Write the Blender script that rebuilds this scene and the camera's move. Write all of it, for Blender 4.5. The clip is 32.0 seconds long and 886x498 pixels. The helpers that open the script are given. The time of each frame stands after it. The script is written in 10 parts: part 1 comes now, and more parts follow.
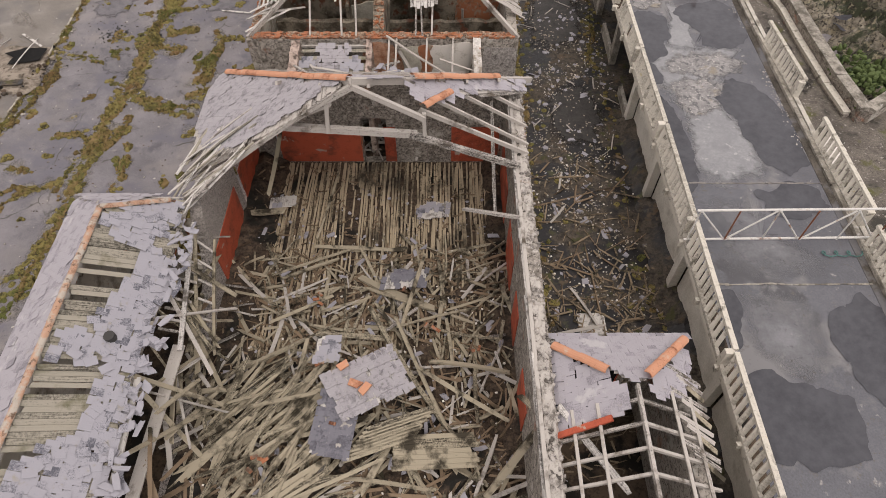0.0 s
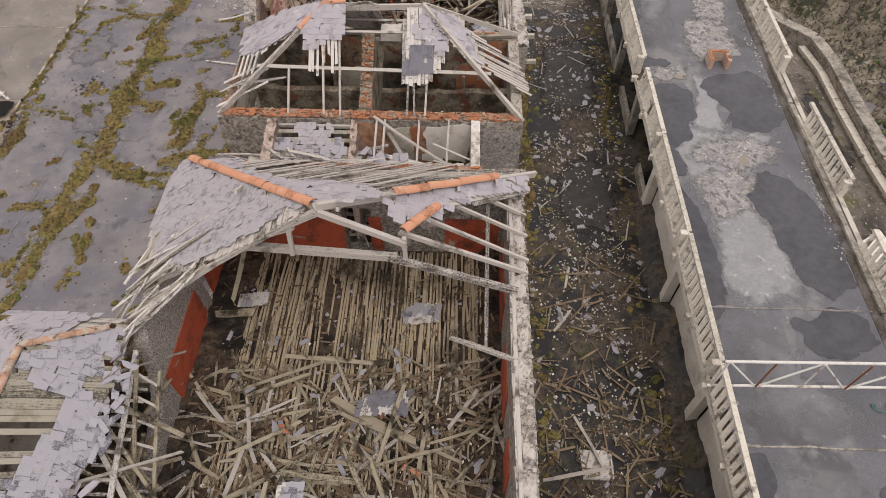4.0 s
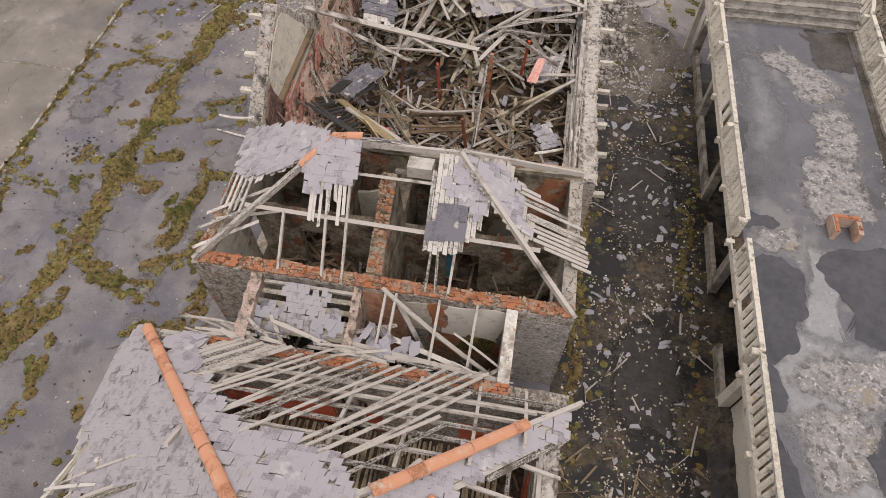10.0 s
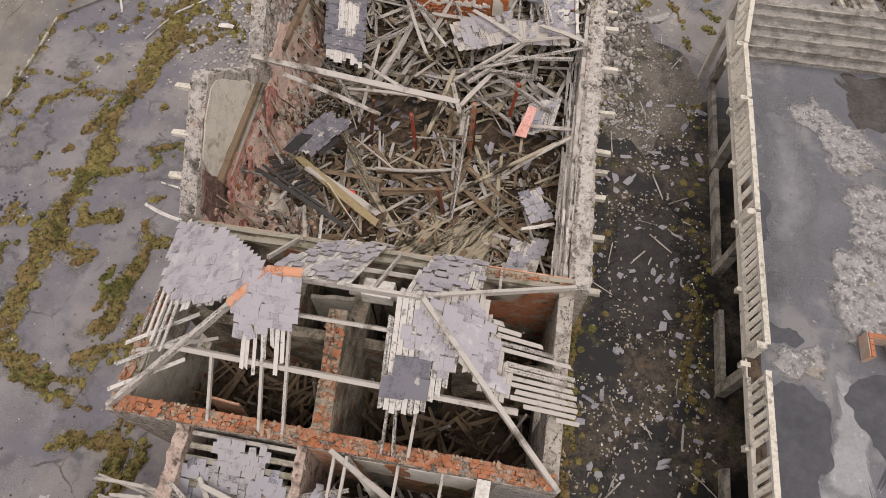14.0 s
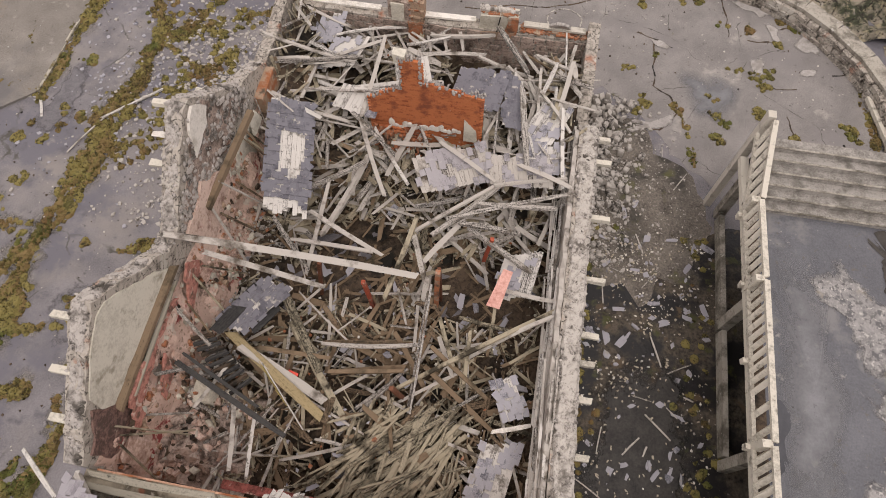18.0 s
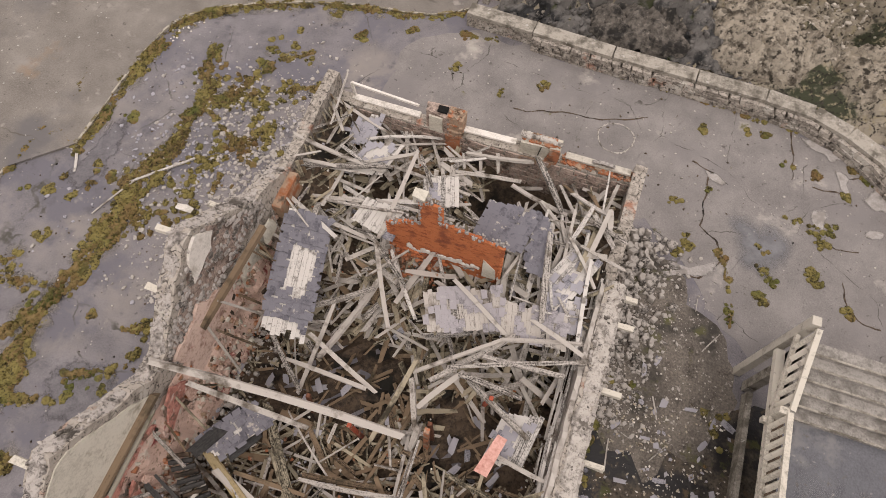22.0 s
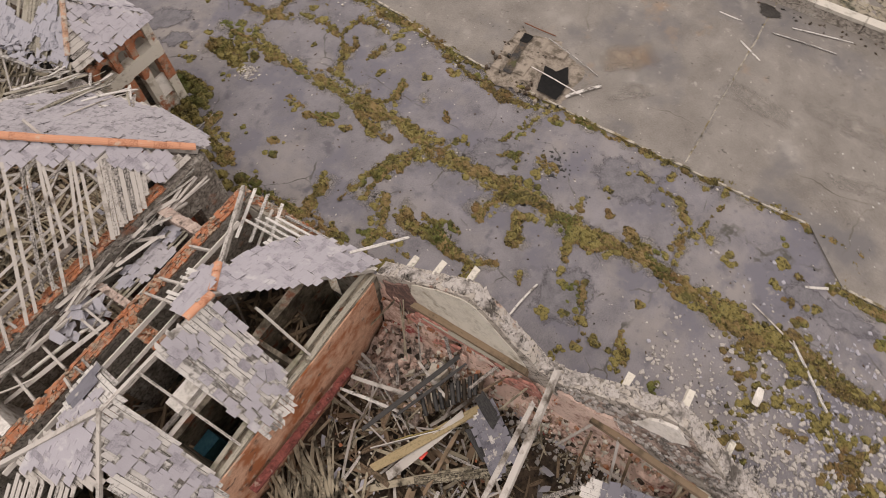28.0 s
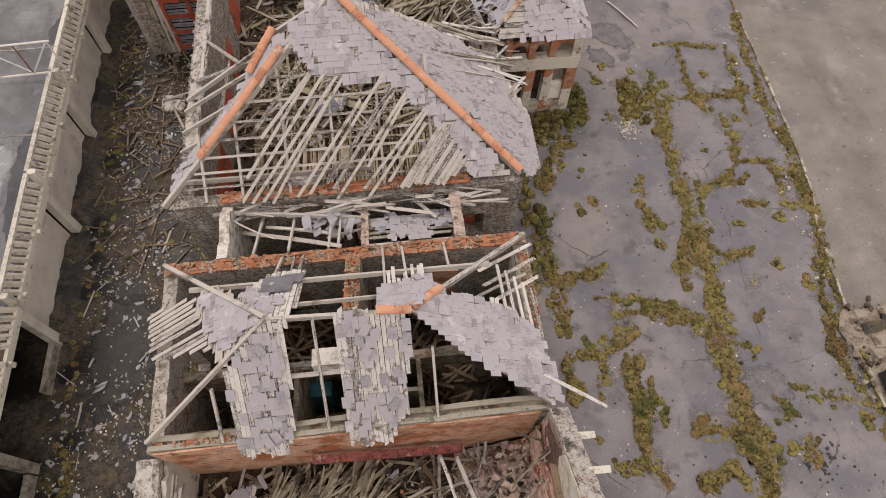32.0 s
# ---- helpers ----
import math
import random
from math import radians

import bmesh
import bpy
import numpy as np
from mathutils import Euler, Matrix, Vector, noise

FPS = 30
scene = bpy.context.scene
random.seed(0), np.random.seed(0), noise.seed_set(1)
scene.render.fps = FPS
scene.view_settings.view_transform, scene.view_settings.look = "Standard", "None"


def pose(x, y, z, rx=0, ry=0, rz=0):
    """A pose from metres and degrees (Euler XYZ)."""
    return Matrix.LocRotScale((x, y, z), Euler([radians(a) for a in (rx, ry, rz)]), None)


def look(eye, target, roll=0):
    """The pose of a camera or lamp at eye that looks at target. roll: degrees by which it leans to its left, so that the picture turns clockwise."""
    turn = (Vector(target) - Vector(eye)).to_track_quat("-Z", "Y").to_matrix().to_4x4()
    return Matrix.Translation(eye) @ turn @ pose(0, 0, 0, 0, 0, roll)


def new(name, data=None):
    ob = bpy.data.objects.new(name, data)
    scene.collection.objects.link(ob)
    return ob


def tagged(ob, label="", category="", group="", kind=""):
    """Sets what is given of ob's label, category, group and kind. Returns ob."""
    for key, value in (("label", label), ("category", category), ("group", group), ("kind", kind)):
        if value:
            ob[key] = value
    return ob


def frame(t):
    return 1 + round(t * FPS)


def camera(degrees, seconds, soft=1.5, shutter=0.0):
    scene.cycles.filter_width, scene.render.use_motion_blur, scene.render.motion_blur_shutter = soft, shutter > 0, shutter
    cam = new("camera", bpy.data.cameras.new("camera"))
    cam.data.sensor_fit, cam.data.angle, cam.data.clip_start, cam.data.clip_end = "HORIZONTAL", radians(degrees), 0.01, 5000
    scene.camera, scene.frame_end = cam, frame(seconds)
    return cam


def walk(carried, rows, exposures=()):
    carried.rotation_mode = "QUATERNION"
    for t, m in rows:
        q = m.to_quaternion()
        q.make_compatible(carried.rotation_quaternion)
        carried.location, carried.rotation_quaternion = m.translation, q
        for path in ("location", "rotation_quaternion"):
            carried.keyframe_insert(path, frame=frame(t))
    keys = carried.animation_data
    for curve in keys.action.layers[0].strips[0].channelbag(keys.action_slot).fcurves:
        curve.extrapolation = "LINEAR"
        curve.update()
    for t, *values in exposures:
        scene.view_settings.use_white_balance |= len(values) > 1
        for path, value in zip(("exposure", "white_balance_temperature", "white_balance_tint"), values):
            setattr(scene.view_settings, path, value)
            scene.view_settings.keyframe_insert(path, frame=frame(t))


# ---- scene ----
cam = camera(70.6, 32.0, soft=0.6, shutter=0.3)
METRES, EYE, TILT, LEAN, TURN = 42.5, 21.25, -53.4, 0.0, 0.0
ROWS = [
    (0.0, 0.0, 0.0, 0.0, 0.0, 0.0, -0.0),
    (0.5, 0.002, 0.0106, 0.0144, -0.01, -0.01, 0.01),
    (1.0, 0.0043, 0.0209, 0.0287, -0.0, -0.07, -0.0),
    (1.5, 0.0065, 0.0305, 0.0415, -0.02, -0.05, 0.01),
    (2.0, 0.0089, 0.0393, 0.053, -0.03, -0.05, 0.03),
    (2.5, 0.0114, 0.0474, 0.0637, -0.04, -0.05, 0.03),
    (4.5, 0.0223, 0.0831, 0.1124, 2.54, -0.21, -3.31),
    (5.0, 0.0238, 0.0932, 0.1255, 4.09, -0.35, -5.42),
    (5.5, 0.0249, 0.1032, 0.1389, 4.67, -0.39, -6.17),
    (6.0, 0.0253, 0.114, 0.1533, 5.12, -0.42, -6.76),
    (6.5, 0.0254, 0.1255, 0.1687, 5.36, -0.5, -7.05),
    (7.0, 0.0246, 0.1368, 0.184, 5.51, -0.58, -7.3),
    (7.5, 0.0245, 0.1481, 0.1987, 5.67, -0.58, -7.46),
    (8.0, 0.0242, 0.1596, 0.2133, 5.78, -0.56, -7.59),
    (8.5, 0.0238, 0.171, 0.2281, 5.86, -0.58, -7.7),
    (9.0, 0.0234, 0.1821, 0.2431, 5.91, -0.66, -7.8),
    (9.5, 0.0227, 0.1933, 0.2578, 5.93, -1.55, -7.85),
    (10.0, 0.0228, 0.2044, 0.2726, 6.01, -3.22, -7.92),
    (10.5, 0.0224, 0.2151, 0.2872, 6.03, -4.92, -7.96),
    (11.0, 0.0222, 0.2257, 0.3014, 6.05, -6.29, -8.0),
    (11.5, 0.022, 0.2363, 0.3157, 6.09, -7.58, -8.04),
    (12.0, 0.0221, 0.2473, 0.3311, 6.13, -8.36, -8.04),
    (12.5, 0.0219, 0.2586, 0.3464, 6.13, -8.45, -8.06),
    (13.0, 0.0219, 0.2703, 0.3622, 6.18, -8.51, -8.08),
    (13.5, 0.0219, 0.2819, 0.3783, 6.21, -8.58, -8.04),
    (14.0, 0.0211, 0.2941, 0.3949, 6.19, -8.65, -8.1),
    (14.5, 0.0213, 0.3071, 0.4118, 6.24, -8.66, -8.09),
    (16.5, 0.0199, 0.3671, 0.4942, 6.31, -11.08, -8.08),
    (17.0, 0.0198, 0.3816, 0.5123, 6.29, -11.06, -8.05),
    (17.5, 0.02, 0.3954, 0.5298, 6.3, -11.07, -8.02),
    (18.0, 0.0201, 0.4075, 0.5462, 6.27, -11.03, -7.98),
    (18.5, 0.0206, 0.4183, 0.5625, 6.32, -11.07, -8.0),
    (19.0, 0.0208, 0.4291, 0.5772, 6.37, -11.13, -8.06),
    (19.5, 0.0214, 0.438, 0.5909, 6.52, -11.16, -8.17),
    (20.0, 0.0215, 0.4427, 0.6064, 6.6, -11.17, -8.25),
    (20.5, 0.0217, 0.4462, 0.621, 6.86, -11.21, -8.61),
    (21.0, 0.0219, 0.4496, 0.6333, 8.09, -11.44, -10.14),
    (21.5, 0.0216, 0.4528, 0.6445, 9.97, -11.84, -12.5),
    (22.0, 0.0213, 0.4564, 0.6542, 12.32, -12.42, -15.33),
    (22.5, 0.0204, 0.4595, 0.6632, 15.08, -13.24, -18.49),
    (23.0, 0.0191, 0.4624, 0.6712, 19.26, -14.74, -23.04),
    (23.5, 0.0164, 0.4646, 0.6785, 25.13, -17.27, -28.86),
    (24.0, 0.0131, 0.4671, 0.6855, 32.94, -21.39, -35.29),
    (24.5, 0.0093, 0.4705, 0.6929, 44.79, -28.81, -42.43),
    (25.0, 0.003, 0.4729, 0.6985, 60.63, -40.11, -48.6),
    (25.5, -0.0051, 0.4739, 0.7028, 80.5, -55.45, -52.18),
    (27.5, -0.0439, 0.4702, 0.7043, 128.88, -92.79, -45.88),
    (28.0, -0.0546, 0.4673, 0.7015, 137.28, -98.64, -42.06),
    (28.5, -0.0646, 0.4637, 0.6977, 144.8, -103.45, -37.63),
    (29.0, -0.0748, 0.4595, 0.6932, 152.42, -107.85, -31.88),
    (29.5, -0.0838, 0.4551, 0.6882, 158.5, -110.8, -26.33),
    (30.0, -0.092, 0.4505, 0.6823, 163.62, -112.86, -20.91),
    (30.5, -0.0977, 0.4453, 0.6751, 167.98, -114.23, -16.01),
    (31.0, -0.1023, 0.4408, 0.6677, 171.46, -114.99, -11.77),
    (31.5, -0.1053, 0.4354, 0.6603, 174.4, -115.48, -8.13),
    (32.0, -0.1071, 0.4291, 0.654, 176.63, -115.71, -5.28),
]
walk(cam, [(t, pose(0, 0, EYE, TILT, LEAN, TURN) @ pose(METRES * x, METRES * y, METRES * z, 90 + pitch, roll, yaw)) for t, x, y, z, yaw, pitch, roll in ROWS],
     exposures=[(0.0, 0.0, 6500, 10), (14.0, 0.0, 6500, 10), (20.0, -0.02, 6650, 11), (32.0, -0.03, 6700, 11)])

# ---- world, sun, exposure ----
world = bpy.data.worlds.new("overcast_sky")
scene.world = world
world.use_nodes = True
wn = world.node_tree.nodes
sky = wn.new("ShaderNodeTexSky")
sky.sky_type, sky.sun_disc = "NISHITA", False
sky.sun_elevation, sky.sun_rotation = radians(52), radians(-35)
sky.air_density, sky.dust_density, sky.ozone_density = 1.0, 6.0, 0.6
grey = wn.new("ShaderNodeMixRGB")
grey.inputs[0].default_value = 0.88
grey.inputs[2].default_value = (7.5, 6.95, 6.95, 1)
world.node_tree.links.new(sky.outputs[0], grey.inputs[1])
world.node_tree.links.new(grey.outputs[0], wn["Background"].inputs[0])
wn["Background"].inputs[1].default_value = 0.151
sun_data = bpy.data.lights.new("sun", "SUN")
sun_data.energy, sun_data.angle, sun_data.color = 1.3, radians(25), (1.0, 0.92, 0.87)
sun = new("sun", sun_data)
sun.matrix_world = look((14, -24, 52), (0, 0, 0))

# ---- building helpers; plans are drawn in units of PLAN metres ----
PLAN = 1.25
rnd = random.Random(7)
ORIGIN = {}


class Geo:
    """Collects faces for one mesh, in plan units, with a uv that follows the grain."""

    def __init__(self):
        self.v, self.f, self.uv = [], [], []

    def quad_box(self, pts, length=1.0, across=0.3):
        n = len(self.v)
        self.v += [tuple(p) for p in pts]
        o, q = rnd.random() * 40, rnd.random() * 40
        for face in ((0, 3, 2, 1), (4, 5, 6, 7), (0, 1, 5, 4), (2, 3, 7, 6), (1, 2, 6, 5), (3, 0, 4, 7)):
            self.f.append([n + i for i in face])
            for i in face:
                self.uv.append((o + (length if i in (1, 2, 5, 6) else 0), q + (across if i in (2, 3, 6, 7) else 0) + (across if i > 3 else 0)))
        return self

    def box(self, x0, x1, y0, y1, z0, z1, jit=0.0):
        c = [(x0, y0, z0), (x1, y0, z0), (x1, y1, z0), (x0, y1, z0), (x0, y0, z1), (x1, y0, z1), (x1, y1, z1), (x0, y1, z1)]
        if jit:
            c = [(x + rnd.uniform(-jit, jit), y + rnd.uniform(-jit, jit), z + rnd.uniform(-jit, jit)) for x, y, z in c]
        return self.quad_box(c, x1 - x0, y1 - y0)

    def beam(self, a, b, w=0.12, h=None, up=(0, 0, 1), ragged=0.0, twist=0.0):
        a, b = Vector(a), Vector(b)
        d = b - a
        length = max(d.length, 1e-4)
        d /= length
        s = d.cross(Vector(up))
        if s.length < 1e-3:
            s = d.cross(Vector((1, 0, 0)))
        s.normalize()
        n = s.cross(d)
        if twist:
            r = Matrix.Rotation(twist, 3, d)
            s, n = r @ s, r @ n
        s, n = s * (w / 2), n * ((h or w * 0.35) / 2)
        e = [d * rnd.uniform(-ragged, ragged) for _ in range(4)]
        return self.quad_box([a - s - n + e[0], b - s - n + e[1], b + s - n + e[2], a + s - n + e[3],
                              a - s + n + e[0], b - s + n + e[1], b + s + n + e[2], a + s + n + e[3]], length, w)

    def board(self, a, b, w, h, twist=0.0):
        """A worn board: slightly bowed, with uneven edges and broken ends."""
        a, b = Vector(a), Vector(b)
        d = b - a
        length = max(d.length, 1e-4)
        d /= length
        s = d.cross(Vector((0, 0, 1)))
        if s.length < 1e-3:
            s = Vector((1, 0, 0))
        s.normalize()
        r = Matrix.Rotation(twist, 3, d)
        s = r @ s
        n = s.cross(d)
        bow, sway = rnd.uniform(-.03, .03) * length, rnd.uniform(-.012, .012) * length
        k0, o, v0 = len(self.v), rnd.random() * 40, rnd.random() * 40
        stations = 5 if length > 0.7 else 3
        for i in range(stations):
            t = i / (stations - 1)
            c = a + d * (length * t) + n * (bow * 4 * t * (1 - t)) + s * (sway * 4 * t * (1 - t))
            end = i in (0, stations - 1)
            for x, z in ((-1, -1), (1, -1), (1, 1), (-1, 1)):
                e = d * (rnd.uniform(-.5, .5) * w if end else 0)
                q = w / 2 * (rnd.uniform(.6, 1) if end else rnd.uniform(.93, 1.03))
                self.v.append(tuple(c + s * (x * q) + n * (z * h / 2) + e))
        for i in range(stations - 1):
            t0, t1 = length * i / (stations - 1), length * (i + 1) / (stations - 1)
            for j in range(4):
                p, q = k0 + 4 * i + j, k0 + 4 * i + (j + 1) % 4
                self.f.append([p, q, q + 4, p + 4])
                self.uv += [(o + t0, v0 + j * w), (o + t0, v0 + j * w + w), (o + t1, v0 + j * w + w), (o + t1, v0 + j * w)]
        last = k0 + 4 * (stations - 1)
        self.f += [[k0 + 3, k0 + 2, k0 + 1, k0], [last, last + 1, last + 2, last + 3]]
        self.uv += [(o, v0), (o, v0 + w), (o + h, v0 + w), (o + h, v0)] * 2
        return self

    def fan(self, ring, centre):
        n = len(self.v)
        self.v += [tuple(centre)] + [tuple(p) for p in ring]
        k = len(ring)
        for i in range(k):
            self.f.append([n, n + 1 + i, n + 1 + (i + 1) % k])
            self.uv += [(0.5, 0.5), (ring[i][0], ring[i][1]), (ring[(i + 1) % k][0], ring[(i + 1) % k][1])]
        return self

    def poly(self, pts):
        n = len(self.v)
        self.v += [tuple(p) for p in pts]
        self.f.append(list(range(n, n + len(pts))))
        self.uv += [(p[0], p[1]) for p in pts]
        return self

    def stone(self, x, y, z, sx, sy, sz, yaw=None):
        """A rough lump with a narrower, tilted top."""
        yaw = rnd.uniform(0, 6.3) if yaw is None else yaw
        c, s = math.cos(yaw), math.sin(yaw)
        n, m = len(self.v), rnd.choice((4, 4, 5, 6))
        radii = [rnd.uniform(0.6, 1.15) for _ in range(m)]
        tip = (rnd.uniform(-.25, .25), rnd.uniform(-.25, .25))
        for dz, k in ((0.0, 1.0), (0.75, 0.97), (1.0, rnd.uniform(0.6, 0.85))):
            for i in range(m):
                a = 2 * math.pi * i / m
                px, py = math.cos(a) * sx / 2 * k * radii[i], math.sin(a) * sy / 2 * k * radii[i]
                self.v.append((x + px * c - py * s, y + px * s + py * c, z + dz * sz * (1 + tip[0] * math.cos(a) + tip[1] * math.sin(a))))
        for r in (0, 1):
            for i in range(m):
                j = (i + 1) % m
                self.f.append([n + r * m + i, n + r * m + j, n + (r + 1) * m + j, n + (r + 1) * m + i])
                self.uv += [(0, 0), (1, 0), (1, 1), (0, 1)]
        self.f.append([n + 2 * m + i for i in range(m)])
        self.uv += [(0, 0)] * m
        return self

    def tube(self, a, b, r0, r1=None, sides=8):
        a, b = Vector(a), Vector(b)
        r1 = r0 if r1 is None else r1
        d = (b - a).normalized()
        s = d.cross(Vector((0, 0, 1)))
        if s.length < 1e-3:
            s = Vector((1, 0, 0))
        s.normalize()
        t = s.cross(d)
        n = len(self.v)
        for i in range(sides):
            w = 2 * math.pi * i / sides
            o = s * math.cos(w) + t * math.sin(w)
            self.v += [tuple(a + o * r0), tuple(b + o * r1)]
        for i in range(sides):
            j = (i + 1) % sides
            self.f.append([n + 2 * i, n + 2 * i + 1, n + 2 * j + 1, n + 2 * j])
            self.uv += [(0, i * 0.1), (1, i * 0.1), (1, i * 0.1 + 0.1), (0, i * 0.1 + 0.1)]
        for k in (0, 1):
            self.f.append([n + 2 * i + k for i in range(sides)])
            self.uv += [(0, 0)] * sides
        return self

    def mesh(self, name, mat, origin=(0, 0, 0)):
        me = bpy.data.meshes.new(name)
        v = (np.array(self.v, dtype=np.float64).reshape(-1, 3) - np.array(origin)) * PLAN
        me.from_pydata(v.tolist(), [], self.f)
        layer = me.uv_layers.new(name="UVMap")
        layer.data.foreach_set("uv", np.array(self.uv, dtype=np.float32).ravel() * PLAN)
        me.materials.append(mat)
        me.update()
        return me


def thing(name, at, label, category, group="", kind=""):
    ob = new(name)
    ob.location = Vector(at) * PLAN
    ORIGIN[ob] = Vector(at)
    return tagged(ob, label, category, group, kind)


def part(name, geo, mat, parent=None, label="", kind=""):
    o = ORIGIN.get(parent, Vector((0, 0, 0)))
    ob = new(name, geo.mesh(name, mat, o))
    ORIGIN[ob] = o
    if parent is not None:
        ob.parent = parent
    return tagged(ob, label, kind=kind)


def solo(name, geo, mat, label, category, group="", kind="", at=None):
    """A thing that is one mesh, with its origin at its base."""
    if at is None:
        a = np.array(geo.v)
        at = (float(a[:, 0].mean()), float(a[:, 1].mean()), float(a[:, 2].min()))
    ob = new(name, geo.mesh(name, mat, at))
    ob.location = Vector(at) * PLAN
    ORIGIN[ob] = Vector(at)
    return tagged(ob, label, category, group, kind)


def piece(name, me, m, parent):
    """One of many alike pieces on a shared mesh; m in plan units."""
    ob = new(name, me)
    ob.parent = parent
    m = m.copy()
    m.translation = (m.translation - ORIGIN.get(parent, Vector((0, 0, 0)))) * PLAN
    ob.matrix_local = m
    return ob


# ---- materials ----
def material(name, dark, light, grain=6.0, fleck=40.0, rough=0.85, bump=0.3, spread=0.25, stretch=None, stain=None, stain_scale=0.6,
             stain_edge=(0.5, 0.62), metal=0.0, wet=None, extra=None, cracks=None, faded=None, fade=(0.72, 0.98)):
    """dark and light: the ends of the colour; grain and fleck: two scales of noise; stain: a third colour in blotches;
    stretch: along a piece's own grain, by its uv; wet: roughness inside the stains."""
    mat = bpy.data.materials.new(name)
    mat.use_nodes = True
    nt = mat.node_tree
    nodes, links = nt.nodes, nt.links
    bsdf = nodes["Principled BSDF"]

    def node(kind, **values):
        n = nodes.new(kind)
        for key, value in values.items():
            n.inputs[key].default_value = value
        return n

    geo = node("ShaderNodeNewGeometry")
    where = geo.outputs["Position"]
    tint = node("ShaderNodeMath")
    info = node("ShaderNodeObjectInfo")
    links.new(info.outputs["Random"], tint.inputs[0])
    links.new(geo.outputs["Random Per Island"], tint.inputs[1])
    frac = nodes.new("ShaderNodeMath")
    frac.operation = "FRACT"
    links.new(tint.outputs[0], frac.inputs[0])
    along = where
    if stretch:
        uv = nodes.new("ShaderNodeUVMap")
        mp = node("ShaderNodeMapping")
        mp.inputs["Scale"].default_value = stretch
        links.new(uv.outputs[0], mp.inputs[0])
        along = mp.outputs[0]
    n1 = node("ShaderNodeTexNoise", Scale=1.0 if stretch else grain, Detail=6.0, Roughness=0.6)
    links.new(along, n1.inputs["Vector"])
    n2 = node("ShaderNodeTexNoise", Scale=fleck * 0.42, Detail=4.0, Roughness=0.7)
    links.new(where, n2.inputs["Vector"])
    add = node("ShaderNodeMath")
    add.operation = "MULTIPLY_ADD"
    links.new(n2.outputs[0], add.inputs[0])
    add.inputs[1].default_value = 1.0
    low = node("ShaderNodeMath")
    low.operation = "SUBTRACT"
    links.new(n1.outputs[0], low.inputs[0])
    low.inputs[1].default_value = 0.2
    links.new(low.outputs[0], add.inputs[2])
    off = node("ShaderNodeMath")
    off.operation = "MULTIPLY_ADD"
    links.new(frac.outputs[0], off.inputs[0])
    off.inputs[1].default_value = spread * 2
    links.new(add.outputs[0], off.inputs[2])
    ramp = nodes.new("ShaderNodeValToRGB")
    ramp.color_ramp.elements[0].position, ramp.color_ramp.elements[1].position = 0.53 + spread * 0.5, 1.09 + spread * 1.3
    ramp.color_ramp.elements[0].color, ramp.color_ramp.elements[1].color = (*dark, 1), (*light, 1)
    links.new(off.outputs[0], ramp.inputs[0])
    colour = ramp.outputs[0]
    bsdf.inputs["Roughness"].default_value = rough
    bsdf.inputs["Metallic"].default_value = metal
    bsdf.inputs["Specular IOR Level"].default_value = 0.3
    for what in ([(stain, stain_scale, stain_edge)] if stain else []) + list(extra or []):
        n3 = node("ShaderNodeTexNoise", Scale=what[1], Detail=7.0, Roughness=0.62)
        links.new(where, n3.inputs["Vector"])
        mask = nodes.new("ShaderNodeMapRange")
        mask.inputs["From Min"].default_value, mask.inputs["From Max"].default_value = what[2]
        links.new(n3.outputs[0], mask.inputs["Value"])
        mix = nodes.new("ShaderNodeMixRGB")
        mix.inputs[2].default_value = (*what[0], 1)
        links.new(mask.outputs[0], mix.inputs[0])
        links.new(colour, mix.inputs[1])
        colour = mix.outputs[0]
        if wet is not None and what[0] is stain:
            rr = nodes.new("ShaderNodeMapRange")
            rr.inputs["To Min"].default_value, rr.inputs["To Max"].default_value = rough, wet
            links.new(mask.outputs[0], rr.inputs["Value"])
            links.new(rr.outputs[0], bsdf.inputs["Roughness"])
    if cracks:
        scale, width, tone = cracks
        warp = node("ShaderNodeTexNoise", Scale=scale * 5, Detail=4.0)
        links.new(where, warp.inputs["Vector"])
        bend = node("ShaderNodeMixRGB")
        bend.blend_type = "LINEAR_LIGHT"
        bend.inputs[0].default_value = 0.5 / max(scale, 0.01) * 0.12
        links.new(where, bend.inputs[1])
        links.new(warp.outputs["Color"], bend.inputs[2])
        vor = node("ShaderNodeTexVoronoi", Scale=scale)
        vor.feature = "DISTANCE_TO_EDGE"
        links.new(bend.outputs[0], vor.inputs["Vector"])
        line = nodes.new("ShaderNodeMapRange")
        line.inputs["From Min"].default_value, line.inputs["From Max"].default_value = width, width * 0.3
        links.new(vor.outputs["Distance"], line.inputs["Value"])
        gate = nodes.new("ShaderNodeMapRange")
        gate.inputs["From Min"].default_value, gate.inputs["From Max"].default_value = 0.45, 0.6
        links.new(warp.outputs[0], gate.inputs["Value"])
        both = nodes.new("ShaderNodeMath")
        both.operation = "MULTIPLY"
        links.new(line.outputs[0], both.inputs[0])
        links.new(gate.outputs[0], both.inputs[1])
        mix = nodes.new("ShaderNodeMixRGB")
        mix.inputs[2].default_value = (*tone, 1)
        links.new(both.outputs[0], mix.inputs[0])
        links.new(colour, mix.inputs[1])
        colour = mix.outputs[0]
    links.new(colour, bsdf.inputs["Base Color"])
    bn = node("ShaderNodeBump", Strength=bump, Distance=0.02)
    links.new(add.outputs[0], bn.inputs["Height"])
    links.new(bn.outputs[0], bsdf.inputs["Normal"])
